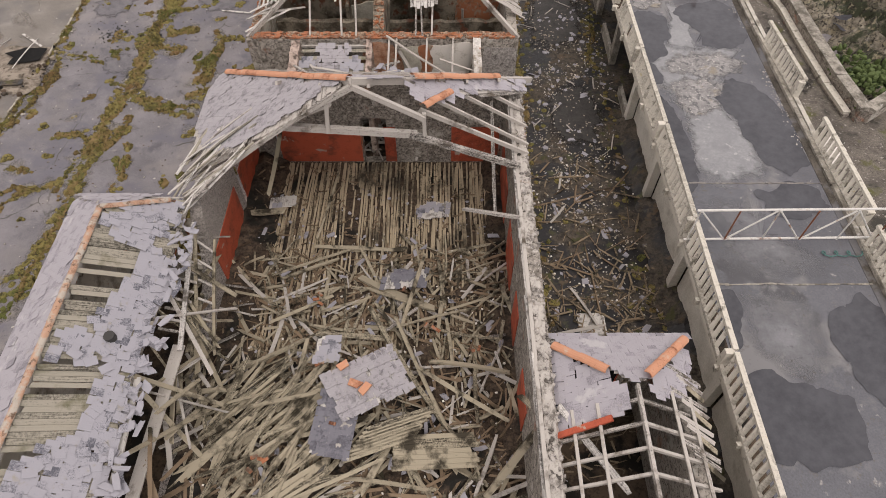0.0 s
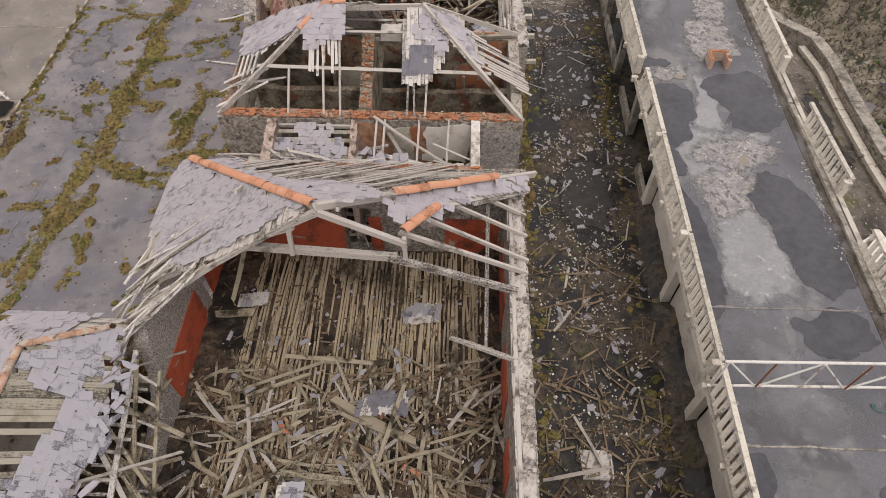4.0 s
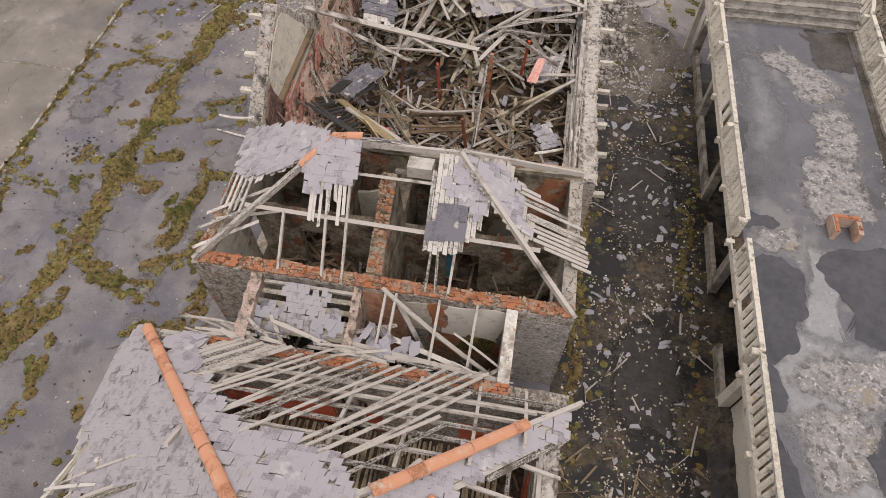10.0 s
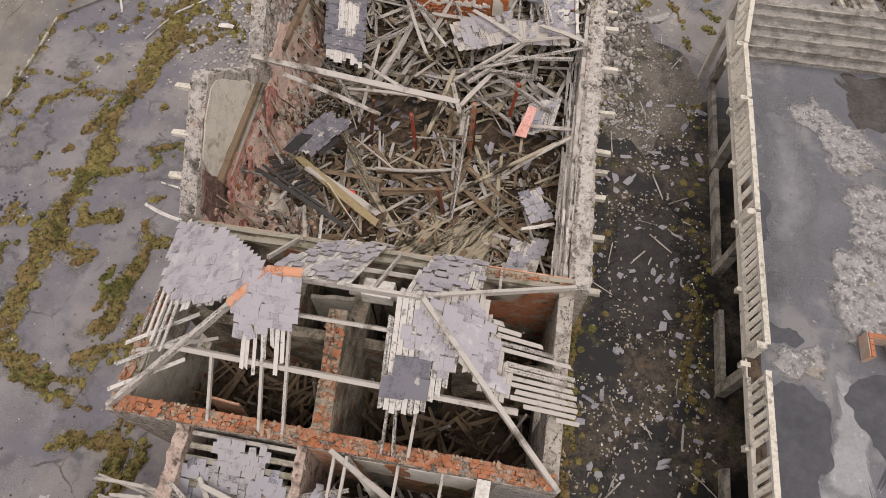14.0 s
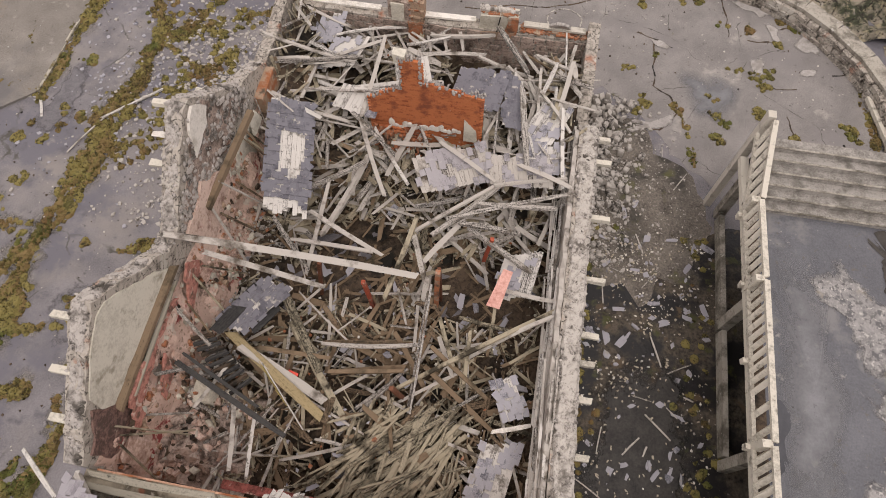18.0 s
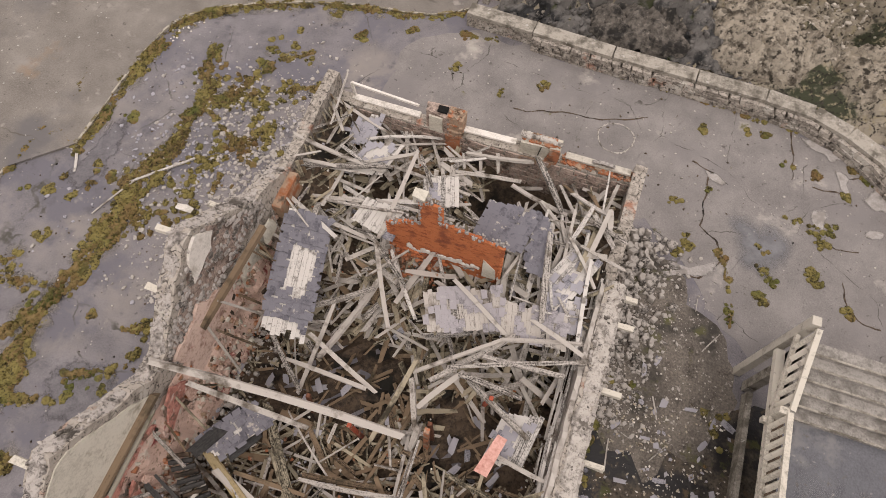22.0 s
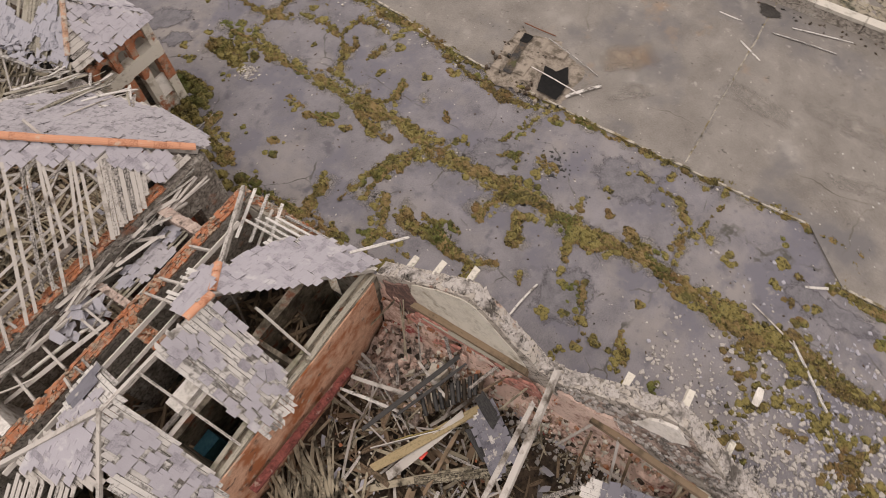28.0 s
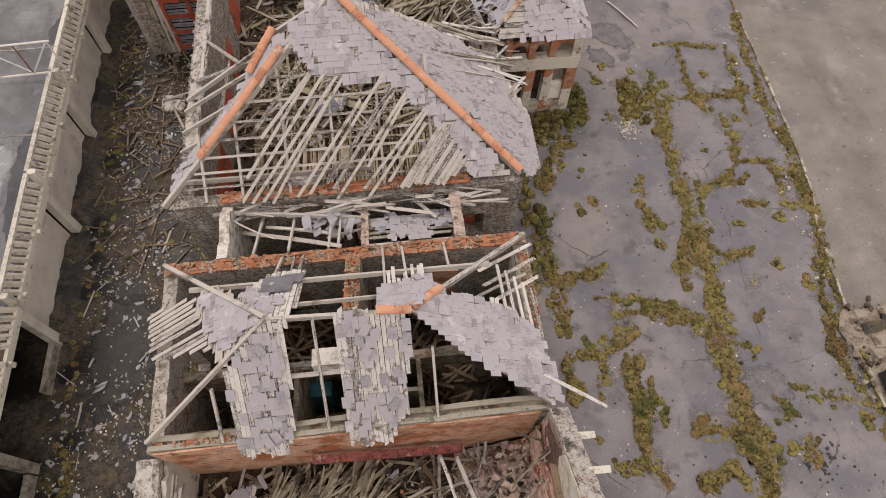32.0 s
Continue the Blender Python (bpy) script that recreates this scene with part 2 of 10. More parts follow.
    if faded:
        uv = nodes.new("ShaderNodeUVMap")
        split = nodes.new("ShaderNodeSeparateXYZ")
        links.new(uv.outputs[0], split.inputs[0])
        n4 = node("ShaderNodeTexNoise", Scale=faded, Detail=8.0, Roughness=0.65)
        links.new(where, n4.inputs["Vector"])
        total = node("ShaderNodeMath")
        links.new(split.outputs[0], total.inputs[0])
        links.new(n4.outputs[0], total.inputs[1])
        edge = nodes.new("ShaderNodeMapRange")
        edge.inputs["From Min"].default_value, edge.inputs["From Max"].default_value = fade
        links.new(total.outputs[0], edge.inputs["Value"])
        clear = nodes.new("ShaderNodeBsdfTransparent")
        mixed = nodes.new("ShaderNodeMixShader")
        links.new(edge.outputs[0], mixed.inputs[0])
        links.new(clear.outputs[0], mixed.inputs[1])
        links.new(bsdf.outputs[0], mixed.inputs[2])
        links.new(mixed.outputs[0], nodes["Material Output"].inputs[0])
    return mat


WOOD = (2.0, 26.0, 1.0)
grey_wood = material("weathered_wood", (0.038, 0.033, 0.028), (0.45, 0.415, 0.372), stretch=WOOD, fleck=40, bump=0.7, spread=0.33,
                     stain=(0.10, 0.082, 0.062), stain_scale=1.3, stain_edge=(0.54, 0.68))
brown_wood = material("damp_wood", (0.03, 0.021, 0.014), (0.215, 0.155, 0.10), stretch=WOOD, fleck=35, bump=0.7, spread=0.33,
                      stain=(0.04, 0.034, 0.02), stain_scale=0.9, stain_edge=(0.52, 0.68))
lane_wood = material("muddy_wood", (0.026, 0.02, 0.013), (0.25, 0.195, 0.13), stretch=WOOD, fleck=35, bump=0.7, spread=0.36, stain=(0.04, 0.034, 0.02), stain_scale=1.2, stain_edge=(0.52, 0.64))
olive_wood = material("lichened_wood", (0.026, 0.022, 0.015), (0.35, 0.305, 0.22), stretch=WOOD, fleck=35, bump=0.7, spread=0.33,
                      stain=(0.045, 0.037, 0.024), stain_scale=1.2, stain_edge=(0.5, 0.62))
floor_wood = material("tan_floorboard", (0.055, 0.043, 0.028), (0.42, 0.345, 0.235), stretch=WOOD, fleck=30, bump=0.6, spread=0.3,
                      stain=(0.05, 0.042, 0.03), stain_scale=0.5, stain_edge=(0.5, 0.66))
pale_wood = material("silvered_board", (0.075, 0.068, 0.061), (0.57, 0.54, 0.498), stretch=WOOD, fleck=40, bump=0.7, spread=0.3, stain=(0.15, 0.132, 0.112), stain_scale=2.0, stain_edge=(0.55, 0.66), extra=[((0.20, 0.185, 0.165), 4.0, (0.58, 0.66))])
slate_mat = material("slate", (0.21, 0.195, 0.212), (0.37, 0.348, 0.368), grain=2, fleck=60, rough=0.6, bump=0.4, spread=0.27,
                     extra=[((0.30, 0.27, 0.22), 2.2, (0.62, 0.78)), ((0.46, 0.44, 0.44), 1.1, (0.6, 0.66))])
# The roof slate again in darker colours, with pale mottling.
darker_slate = material("dark_mottled_slate", (0.15, 0.14, 0.146), (0.34, 0.32, 0.33), grain=5, fleck=60, rough=0.7, bump=0.4, spread=0.22,
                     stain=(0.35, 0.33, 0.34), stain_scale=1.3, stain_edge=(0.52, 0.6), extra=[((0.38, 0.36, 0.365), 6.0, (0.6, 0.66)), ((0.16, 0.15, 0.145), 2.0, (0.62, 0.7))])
dark_slate = material("roofing_felt", (0.075, 0.072, 0.085), (0.17, 0.165, 0.185), grain=2, fleck=30, rough=0.75, spread=0.2, stain=(0.4, 0.37, 0.33),
                      stain_scale=3, stain_edge=(0.62, 0.66))
blue_slate = material("bluish_slate", (0.10, 0.10, 0.118), (0.33, 0.32, 0.345), grain=3, fleck=60, rough=0.6, bump=0.4, spread=0.38, stain=(0.30, 0.275, 0.235), stain_scale=3, stain_edge=(0.6, 0.72))
tan_board = material("tan_board", (0.15, 0.115, 0.06), (0.34, 0.27, 0.15), stretch=WOOD, fleck=30, bump=0.5, spread=0.2, stain=(0.30, 0.26, 0.19), stain_scale=1.5, stain_edge=(0.55, 0.7))
dark_red = material("dark_red_plaster", (0.12, 0.04, 0.033), (0.36, 0.12, 0.10), grain=4, fleck=30, bump=0.8, spread=0.2, stain=(0.45, 0.33, 0.27), stain_scale=3.0, stain_edge=(0.6, 0.66))
red_plaster = material("faded_red_plaster", (0.20, 0.065, 0.05), (0.50, 0.24, 0.19), grain=5, fleck=25, bump=1.2, spread=0.1, stain=(0.16, 0.095, 0.07), stain_scale=3.0, stain_edge=(0.5, 0.6), extra=[((0.55, 0.42, 0.35), 4.0, (0.58, 0.64))])
pink_pale = material("pale_pink_plaster", (0.30, 0.18, 0.135), (0.64, 0.49, 0.41), grain=5, fleck=25, bump=1.2, spread=0.1, stain=(0.28, 0.17, 0.13), stain_scale=2.2, stain_edge=(0.54, 0.66), extra=[((0.33, 0.09, 0.08), 1.5, (0.64, 0.68))])
dull_tile = material("mortared_ridge", (0.22, 0.125, 0.08), (0.44, 0.27, 0.18), grain=3, fleck=40, spread=0.3, bump=0.8, stain=(0.42, 0.37, 0.31), stain_scale=3.5,
                    stain_edge=(0.45, 0.58), extra=[((0.14, 0.09, 0.06), 5.0, (0.56, 0.64))])
lichen_board = material("lichened_board", (0.06, 0.054, 0.042), (0.325, 0.297, 0.238), stretch=WOOD, fleck=35, bump=0.7, spread=0.28, stain=(0.15, 0.14, 0.085), stain_scale=1.1, stain_edge=(0.54, 0.68))
tile_mat = material("terracotta_ridge", (0.30, 0.125, 0.068), (0.55, 0.275, 0.165), grain=3, fleck=40, spread=0.25, stain=(0.5, 0.40, 0.31), stain_scale=3.2,
                    stain_edge=(0.56, 0.72))
pier_mat = material("stained_limewash", (0.34, 0.315, 0.285), (0.64, 0.61, 0.56), grain=3, fleck=30, bump=0.6, spread=0.1, stain=(0.30, 0.26, 0.21), stain_scale=2.4, stain_edge=(0.5, 0.6), extra=[((0.14, 0.12, 0.10), 3.0, (0.6, 0.66)), ((0.36, 0.2, 0.13), 1.5, (0.64, 0.68))])
brick_mat = material("orange_brick", (0.10, 0.042, 0.025), (0.385, 0.152, 0.075), grain=4, fleck=60, bump=0.8, spread=0.4, stain=(0.33, 0.265, 0.20), stain_scale=2.6,
                     stain_edge=(0.52, 0.62), extra=[((0.12, 0.075, 0.05), 1.4, (0.52, 0.64)), ((0.30, 0.24, 0.18), 9.0, (0.58, 0.66))])
gable_brick = material("bright_orange_brick", (0.24, 0.066, 0.026), (0.46, 0.155, 0.062), grain=2.5, fleck=40, bump=0.6, spread=0.3, stain=(0.22, 0.07, 0.035), stain_scale=1.6, stain_edge=(0.52, 0.64), extra=[((0.48, 0.40, 0.33), 4.0, (0.68, 0.73)), ((0.09, 0.045, 0.03), 6.0, (0.66, 0.72))])
pale_brick = material("bleached_brick", (0.20, 0.11, 0.075), (0.44, 0.29, 0.215), grain=4, fleck=40, bump=0.8, spread=0.2, stain=(0.42, 0.36, 0.30), stain_scale=3.0, stain_edge=(0.5, 0.6))
mortar_mat = material("lime_mortar", (0.11, 0.08, 0.055), (0.37, 0.265, 0.185), grain=5, fleck=50, bump=0.8, stain=(0.31, 0.115, 0.05), stain_scale=1.6, stain_edge=(0.48, 0.6),
                      extra=[((0.09, 0.07, 0.05), 2.4, (0.56, 0.66))])
pebble_pale = material("pale_pebbledash", (0.16, 0.145, 0.135), (0.42, 0.39, 0.36), grain=10, fleck=34, bump=1.2, spread=0.05, stain=(0.5, 0.47, 0.43), stain_scale=2.0, stain_edge=(0.6, 0.66), extra=[((0.11, 0.10, 0.09), 4.0, (0.6, 0.68))])
orange_plaster = material("orange_plaster", (0.30, 0.15, 0.09), (0.60, 0.37, 0.25), grain=3, fleck=40, bump=0.8, spread=0.05, stain=(0.33, 0.12, 0.05), stain_scale=1.0, stain_edge=(0.5, 0.62),
                          extra=[((0.46, 0.36, 0.27), 1.6, (0.6, 0.66)), ((0.09, 0.06, 0.045), 2.2, (0.6, 0.7))])
stone_mat = material("rubble_stone", (0.11, 0.098, 0.084), (0.47, 0.435, 0.39), grain=4, fleck=45, bump=0.8, spread=0.35, stain=(0.13, 0.115, 0.098), stain_scale=1.8, stain_edge=(0.53, 0.64))
plum_stone = material("plum_brown_stone", (0.06, 0.035, 0.03), (0.24, 0.15, 0.125), grain=6, fleck=40, bump=1.2, spread=0.1, stain=(0.09, 0.06, 0.05), stain_scale=4.0, stain_edge=(0.5, 0.6), extra=[((0.36, 0.27, 0.22), 5.0, (0.62, 0.68))])
brown_stone = material("brown_rubble", (0.13, 0.096, 0.078), (0.48, 0.38, 0.32), grain=6, fleck=34, bump=1.3, spread=0.1, stain=(0.10, 0.075, 0.06), stain_scale=3.0, stain_edge=(0.5, 0.62), extra=[((0.46, 0.40, 0.34), 3.5, (0.62, 0.68)), ((0.30, 0.13, 0.09), 2.0, (0.64, 0.7))])
# Stained brownish plaster, darkened overall to carry the house's indoor shade.
stained_shade_plaster = material("stained_shade_plaster", (0.07, 0.058, 0.042), (0.34, 0.295, 0.225), grain=2.5, fleck=25, bump=0.6, spread=0.15, stain=(0.08, 0.065, 0.045), stain_scale=1.3, stain_edge=(0.46, 0.62),
                        extra=[((0.20, 0.085, 0.05), 1.4, (0.58, 0.64)), ((0.42, 0.38, 0.31), 2.6, (0.62, 0.7))])
rubble_wall = material("rubble_wall", (0.10, 0.088, 0.075), (0.40, 0.36, 0.31), grain=7, fleck=26, bump=1.0, spread=0.15, stain=(0.11, 0.095, 0.078), stain_scale=3.0,
                       stain_edge=(0.5, 0.7), extra=[((0.33, 0.13, 0.07), 0.7, (0.6, 0.7)), ((0.45, 0.42, 0.37), 1.2, (0.58, 0.66))], cracks=(3.2, 0.07, (0.05, 0.042, 0.034)))
pebble = material("pebbledash", (0.07, 0.061, 0.055), (0.47, 0.425, 0.385), grain=16, fleck=34, bump=1.4, spread=0.1, cracks=(9.0, 0.14, (0.05, 0.044, 0.04)))
plaster = material("old_plaster", (0.25, 0.22, 0.17), (0.56, 0.52, 0.44), grain=2, fleck=25, bump=0.5, spread=0.2, stain=(0.17, 0.135, 0.095), stain_scale=1.3,
                   stain_edge=(0.52, 0.7), extra=[((0.30, 0.125, 0.065), 0.9, (0.6, 0.64)), ((0.09, 0.075, 0.055), 2.6, (0.64, 0.7))])
cream_plaster = material("cream_plaster", (0.38, 0.35, 0.285), (0.60, 0.565, 0.48), grain=2, fleck=30, bump=0.4, spread=0.1, stain=(0.28, 0.25, 0.19), stain_scale=1.8, stain_edge=(0.56, 0.7))
red_paint = material("red_paint", (0.20, 0.04, 0.02), (0.42, 0.09, 0.045), grain=2, fleck=30, rough=0.6, bump=0.25, spread=0.15, stain=(0.09, 0.04, 0.028), stain_scale=1.2,
                     stain_edge=(0.52, 0.72), extra=[((0.38, 0.30, 0.24), 2.2, (0.64, 0.68))])
pink_wall = material("pink_plaster", (0.24, 0.14, 0.105), (0.62, 0.45, 0.37), grain=4.5, fleck=25, bump=1.4, spread=0.15, stain=(0.30, 0.065, 0.06), stain_scale=1.2,
                     stain_edge=(0.6, 0.64), extra=[((0.13, 0.09, 0.07), 2.4, (0.58, 0.66)), ((0.60, 0.52, 0.44), 2.2, (0.58, 0.62)), ((0.30, 0.22, 0.16), 6.0, (0.58, 0.64))])
concrete = material("weathered_concrete", (0.24, 0.22, 0.185), (0.50, 0.465, 0.40), grain=2.5, fleck=40, bump=0.5, spread=0.15, stain=(0.13, 0.115, 0.09), stain_scale=1.4,
                    stain_edge=(0.53, 0.72))
asphalt = material("worn_asphalt", (0.108, 0.101, 0.107), (0.226, 0.211, 0.217), grain=0.6, fleck=45, rough=0.8, bump=0.5, stain=(0.245, 0.222, 0.204), stain_scale=0.16, spread=0.0,
                   stain_edge=(0.5, 0.66), extra=[((0.085, 0.08, 0.08), 1.6, (0.645, 0.70)), ((0.14, 0.133, 0.15), 0.35, (0.5, 0.6)), ((0.30, 0.275, 0.25), 1.1, (0.64, 0.76)), ((0.11, 0.104, 0.114), 0.9, (0.57, 0.68)), ((0.225, 0.208, 0.2), 2.6, (0.62, 0.72)), ((0.08, 0.075, 0.078), 4.5, (0.64, 0.7)),
                   ((0.06, 0.055, 0.05), 7.0, (0.70, 0.74)), ((0.4, 0.37, 0.33), 12.0, (0.745, 0.78))], cracks=(0.16, 0.006, (0.08, 0.075, 0.065)))
apron_mat = material("concrete_paving", (0.135, 0.12, 0.104), (0.245, 0.223, 0.197), grain=0.5, fleck=40, rough=0.9, bump=0.4, stain=(0.14, 0.131, 0.128), stain_scale=0.2, spread=0.0,
                     stain_edge=(0.52, 0.66), extra=[((0.27, 0.19, 0.125), 0.22, (0.62, 0.74)), ((0.265, 0.245, 0.22), 0.5, (0.6, 0.72)), ((0.09, 0.08, 0.07), 2.4, (0.68, 0.73)),
                     ((0.42, 0.385, 0.34), 6.0, (0.70, 0.74)), ((0.085, 0.077, 0.068), 4.2, (0.65, 0.70)), ((0.30, 0.275, 0.245), 1.7, (0.62, 0.72)), ((0.1, 0.09, 0.08), 9.0, (0.66, 0.71))], cracks=(0.06, 0.002, (0.10, 0.09, 0.07)))
yard_mat = material("cracked_yard", (0.145, 0.134, 0.128), (0.265, 0.246, 0.232), grain=0.6, fleck=45, rough=0.85, bump=0.5, stain=(0.20, 0.185, 0.18), stain_scale=0.2, spread=0.0,
                    stain_edge=(0.5, 0.64), extra=[((0.40, 0.37, 0.33), 0.45, (0.6, 0.7)), ((0.11, 0.10, 0.09), 1.8, (0.64, 0.7)), ((0.13, 0.12, 0.06), 0.9, (0.66, 0.72)),
                    ((0.07, 0.062, 0.055), 7.0, (0.68, 0.72)), ((0.38, 0.35, 0.32), 5.0, (0.66, 0.71)), ((0.095, 0.087, 0.08), 3.4, (0.63, 0.69))], cracks=(0.25, 0.005, (0.07, 0.065, 0.055)))
mud = material("dark_mud", (0.010, 0.009, 0.0075), (0.112, 0.092, 0.07), grain=3.2, fleck=24, rough=0.8, bump=1.0, stain=(0.016, 0.015, 0.015), stain_scale=0.5, spread=0.0,
               stain_edge=(0.46, 0.54), wet=0.3, extra=[((0.062, 0.062, 0.022), 1.3, (0.58, 0.66)), ((0.10, 0.07, 0.042), 1.5, (0.58, 0.66)), ((0.17, 0.155, 0.14), 2.4, (0.66, 0.71))])
gravel_mat = material("trodden_gravel", (0.05, 0.043, 0.036), (0.22, 0.193, 0.163), grain=1.2, fleck=30, bump=1.0, spread=0.0, stain=(0.05, 0.045, 0.038), stain_scale=0.6, stain_edge=(0.5, 0.62),
                      extra=[((0.10, 0.10, 0.035), 0.8, (0.57, 0.68)), ((0.34, 0.31, 0.28), 4.0, (0.6, 0.66))])
deck_mat = material("deck_concrete", (0.086, 0.087, 0.096), (0.145, 0.145, 0.157), grain=0.6, fleck=40, rough=0.5, bump=0.25, stain=(0.185, 0.18, 0.18), stain_scale=0.42, spread=0.0,
                    stain_edge=(0.53, 0.6), extra=[((0.30, 0.285, 0.27), 3.2, (0.64, 0.70)), ((0.085, 0.083, 0.088), 0.3, (0.58, 0.62)), ((0.12, 0.11, 0.10), 5.0, (0.6, 0.68))])
damp_edge = material("damp_edge_dirt", (0.025, 0.021, 0.016), (0.12, 0.104, 0.085), grain=1.2, fleck=30, rough=0.7, bump=0.8, spread=0.0, stain=(0.13, 0.126, 0.128), stain_scale=0.6, stain_edge=(0.5, 0.58))
tar_mat = material("tar_patch", (0.093, 0.087, 0.093), (0.175, 0.165, 0.172), grain=2, fleck=40, rough=0.75, bump=0.4, spread=0.0, faded=2.6)
damp_mat = material("damp_ground", (0.011, 0.010, 0.009), (0.05, 0.045, 0.04), grain=2.0, fleck=30, rough=0.5, bump=0.7, spread=0.0, faded=1.4)
puddle_mat = material("wet_film", (0.050, 0.050, 0.056), (0.082, 0.082, 0.09), grain=0.8, fleck=8, rough=0.16, bump=0.02, spread=0.0)
moss_mat = material("moss", (0.028, 0.024, 0.009), (0.205, 0.17, 0.058), grain=2.5, fleck=26, rough=0.95, bump=1.0, spread=0.35, stain=(0.09, 0.098, 0.025), stain_scale=0.5,
                    stain_edge=(0.52, 0.64), extra=[((0.155, 0.098, 0.042), 0.6, (0.52, 0.64)), ((0.04, 0.034, 0.014), 5.0, (0.54, 0.64)), ((0.025, 0.022, 0.01), 14.0, (0.56, 0.64))])
moss_rust = material("rusty_moss", (0.034, 0.025, 0.011), (0.205, 0.145, 0.062), grain=3.0, fleck=26, rough=0.95, bump=1.0, spread=0.3, stain=(0.10, 0.09, 0.03), stain_scale=0.9, stain_edge=(0.5, 0.62), extra=[((0.05, 0.038, 0.018), 4.0, (0.55, 0.65))])
kerb_mat = material("dirty_kerb", (0.16, 0.14, 0.105), (0.40, 0.365, 0.30), grain=4, fleck=40, bump=0.8, spread=0.3, stain=(0.09, 0.08, 0.05), stain_scale=2.2, stain_edge=(0.48, 0.6),
                    extra=[((0.17, 0.13, 0.05), 1.1, (0.5, 0.6))])
panel_mat = material("pale_render", (0.48, 0.45, 0.385), (0.68, 0.645, 0.57), grain=1.2, fleck=35, bump=0.3, spread=0.1, stain=(0.31, 0.275, 0.21), stain_scale=0.8, stain_edge=(0.55, 0.72))
rail_mat = material("pitted_concrete", (0.27, 0.25, 0.205), (0.58, 0.54, 0.46), grain=3, fleck=40, bump=0.7, spread=0.2, stain=(0.16, 0.145, 0.115), stain_scale=3.0, stain_edge=(0.56, 0.68),
                    extra=[((0.42, 0.33, 0.10), 1.2, (0.68, 0.74))])
# Grey films with faded edges; band_film is the paler one.
film_mat = material("silt_film", (0.15, 0.15, 0.158), (0.205, 0.203, 0.21), grain=0.9, fleck=30, rough=0.45, bump=0.15, spread=0.0, extra=[((0.25, 0.245, 0.24), 2.6, (0.6, 0.68)), ((0.12, 0.118, 0.122), 5.0, (0.64, 0.7))], faded=1.1, fade=(0.6, 1.35))
band_film = material("pale_grey_film", (0.20, 0.20, 0.206), (0.285, 0.284, 0.286), grain=0.8, fleck=24, rough=0.5, bump=0.2, spread=0.0, stain=(0.20, 0.198, 0.205), stain_scale=0.9, stain_edge=(0.52, 0.68), extra=[((0.40, 0.39, 0.38), 3.0, (0.6, 0.7))], faded=1.3, fade=(0.5, 0.85))
silty_water = material("silty_water", (0.03, 0.026, 0.022), (0.075, 0.066, 0.056), grain=1.5, fleck=16, rough=0.14, bump=0.03, spread=0.0)
crust_mat = material("crusted_silt", (0.165, 0.16, 0.158), (0.32, 0.306, 0.294), grain=2.2, fleck=26, rough=0.75, bump=0.9, spread=0.0, stain=(0.115, 0.112, 0.115), stain_scale=3.4, stain_edge=(0.54, 0.6),
                     extra=[((0.13, 0.125, 0.122), 7.0, (0.56, 0.62)), ((0.24, 0.21, 0.165), 1.3, (0.6, 0.68)), ((0.46, 0.435, 0.405), 9.0, (0.58, 0.64))], faded=1.6)
silt_mat = material("dry_silt", (0.165, 0.15, 0.138), (0.235, 0.215, 0.196), grain=2, fleck=40, rough=0.9, bump=0.4, spread=0.12, faded=3.0, fade=(0.68, 1.25))
streak_mat = material("pale_scrape", (0.17, 0.152, 0.133), (0.30, 0.272, 0.24), grain=1.6, fleck=40, rough=0.9, bump=0.3, spread=0.0, faded=2.2, fade=(0.75, 1.55))
yard_stone = material("grey_stone_chips", (0.05, 0.045, 0.04), (0.40, 0.37, 0.335), grain=6, fleck=40, bump=0.8, spread=0.35)
crest_mat = material("crest_stones", (0.09, 0.082, 0.073), (0.43, 0.395, 0.36), grain=6, fleck=40, bump=0.9, spread=0.45, stain=(0.10, 0.088, 0.075), stain_scale=1.6, stain_edge=(0.5, 0.62))
teal_rope = material("teal_rope", (0.04, 0.09, 0.08), (0.09, 0.19, 0.17), grain=6, fleck=40, rough=0.7, spread=0.2)
leaf_litter = material("leaf_litter", (0.05, 0.038, 0.022), (0.40, 0.35, 0.27), grain=6, fleck=40, bump=0.4, spread=0.4)
coping_mat = material("lichened_coping", (0.15, 0.135, 0.11), (0.37, 0.34, 0.29), grain=3, fleck=35, bump=0.9, spread=0.12, stain=(0.12, 0.107, 0.085), stain_scale=1.4, stain_edge=(0.48, 0.62), extra=[((0.44, 0.42, 0.38), 4.0, (0.62, 0.68))])
rust_stain = material("rust_stain", (0.20, 0.155, 0.115), (0.29, 0.235, 0.18), grain=1.2, fleck=40, rough=0.9, bump=0.3, spread=0.0, stain=(0.27, 0.185, 0.115), stain_scale=0.8, stain_edge=(0.5, 0.7), faded=1.2, fade=(0.6, 1.5))
slab_mat = material("stained_white", (0.25, 0.242, 0.225), (0.47, 0.452, 0.42), grain=1.5, fleck=30, bump=0.4, spread=0.1, stain=(0.20, 0.185, 0.16), stain_scale=1.6, stain_edge=(0.54, 0.66))
rust_spot = material("rust_spot", (0.30, 0.12, 0.05), (0.48, 0.22, 0.10), grain=3, fleck=30, rough=0.9, bump=0.2, spread=0.0, faded=3.0)
pale_patch = material("worn_concrete", (0.26, 0.24, 0.225), (0.42, 0.395, 0.37), grain=1.5, fleck=40, rough=0.85, bump=0.4, spread=0.0, stain=(0.24, 0.22, 0.20), stain_scale=1.5, stain_edge=(0.5, 0.62), faded=1.6)
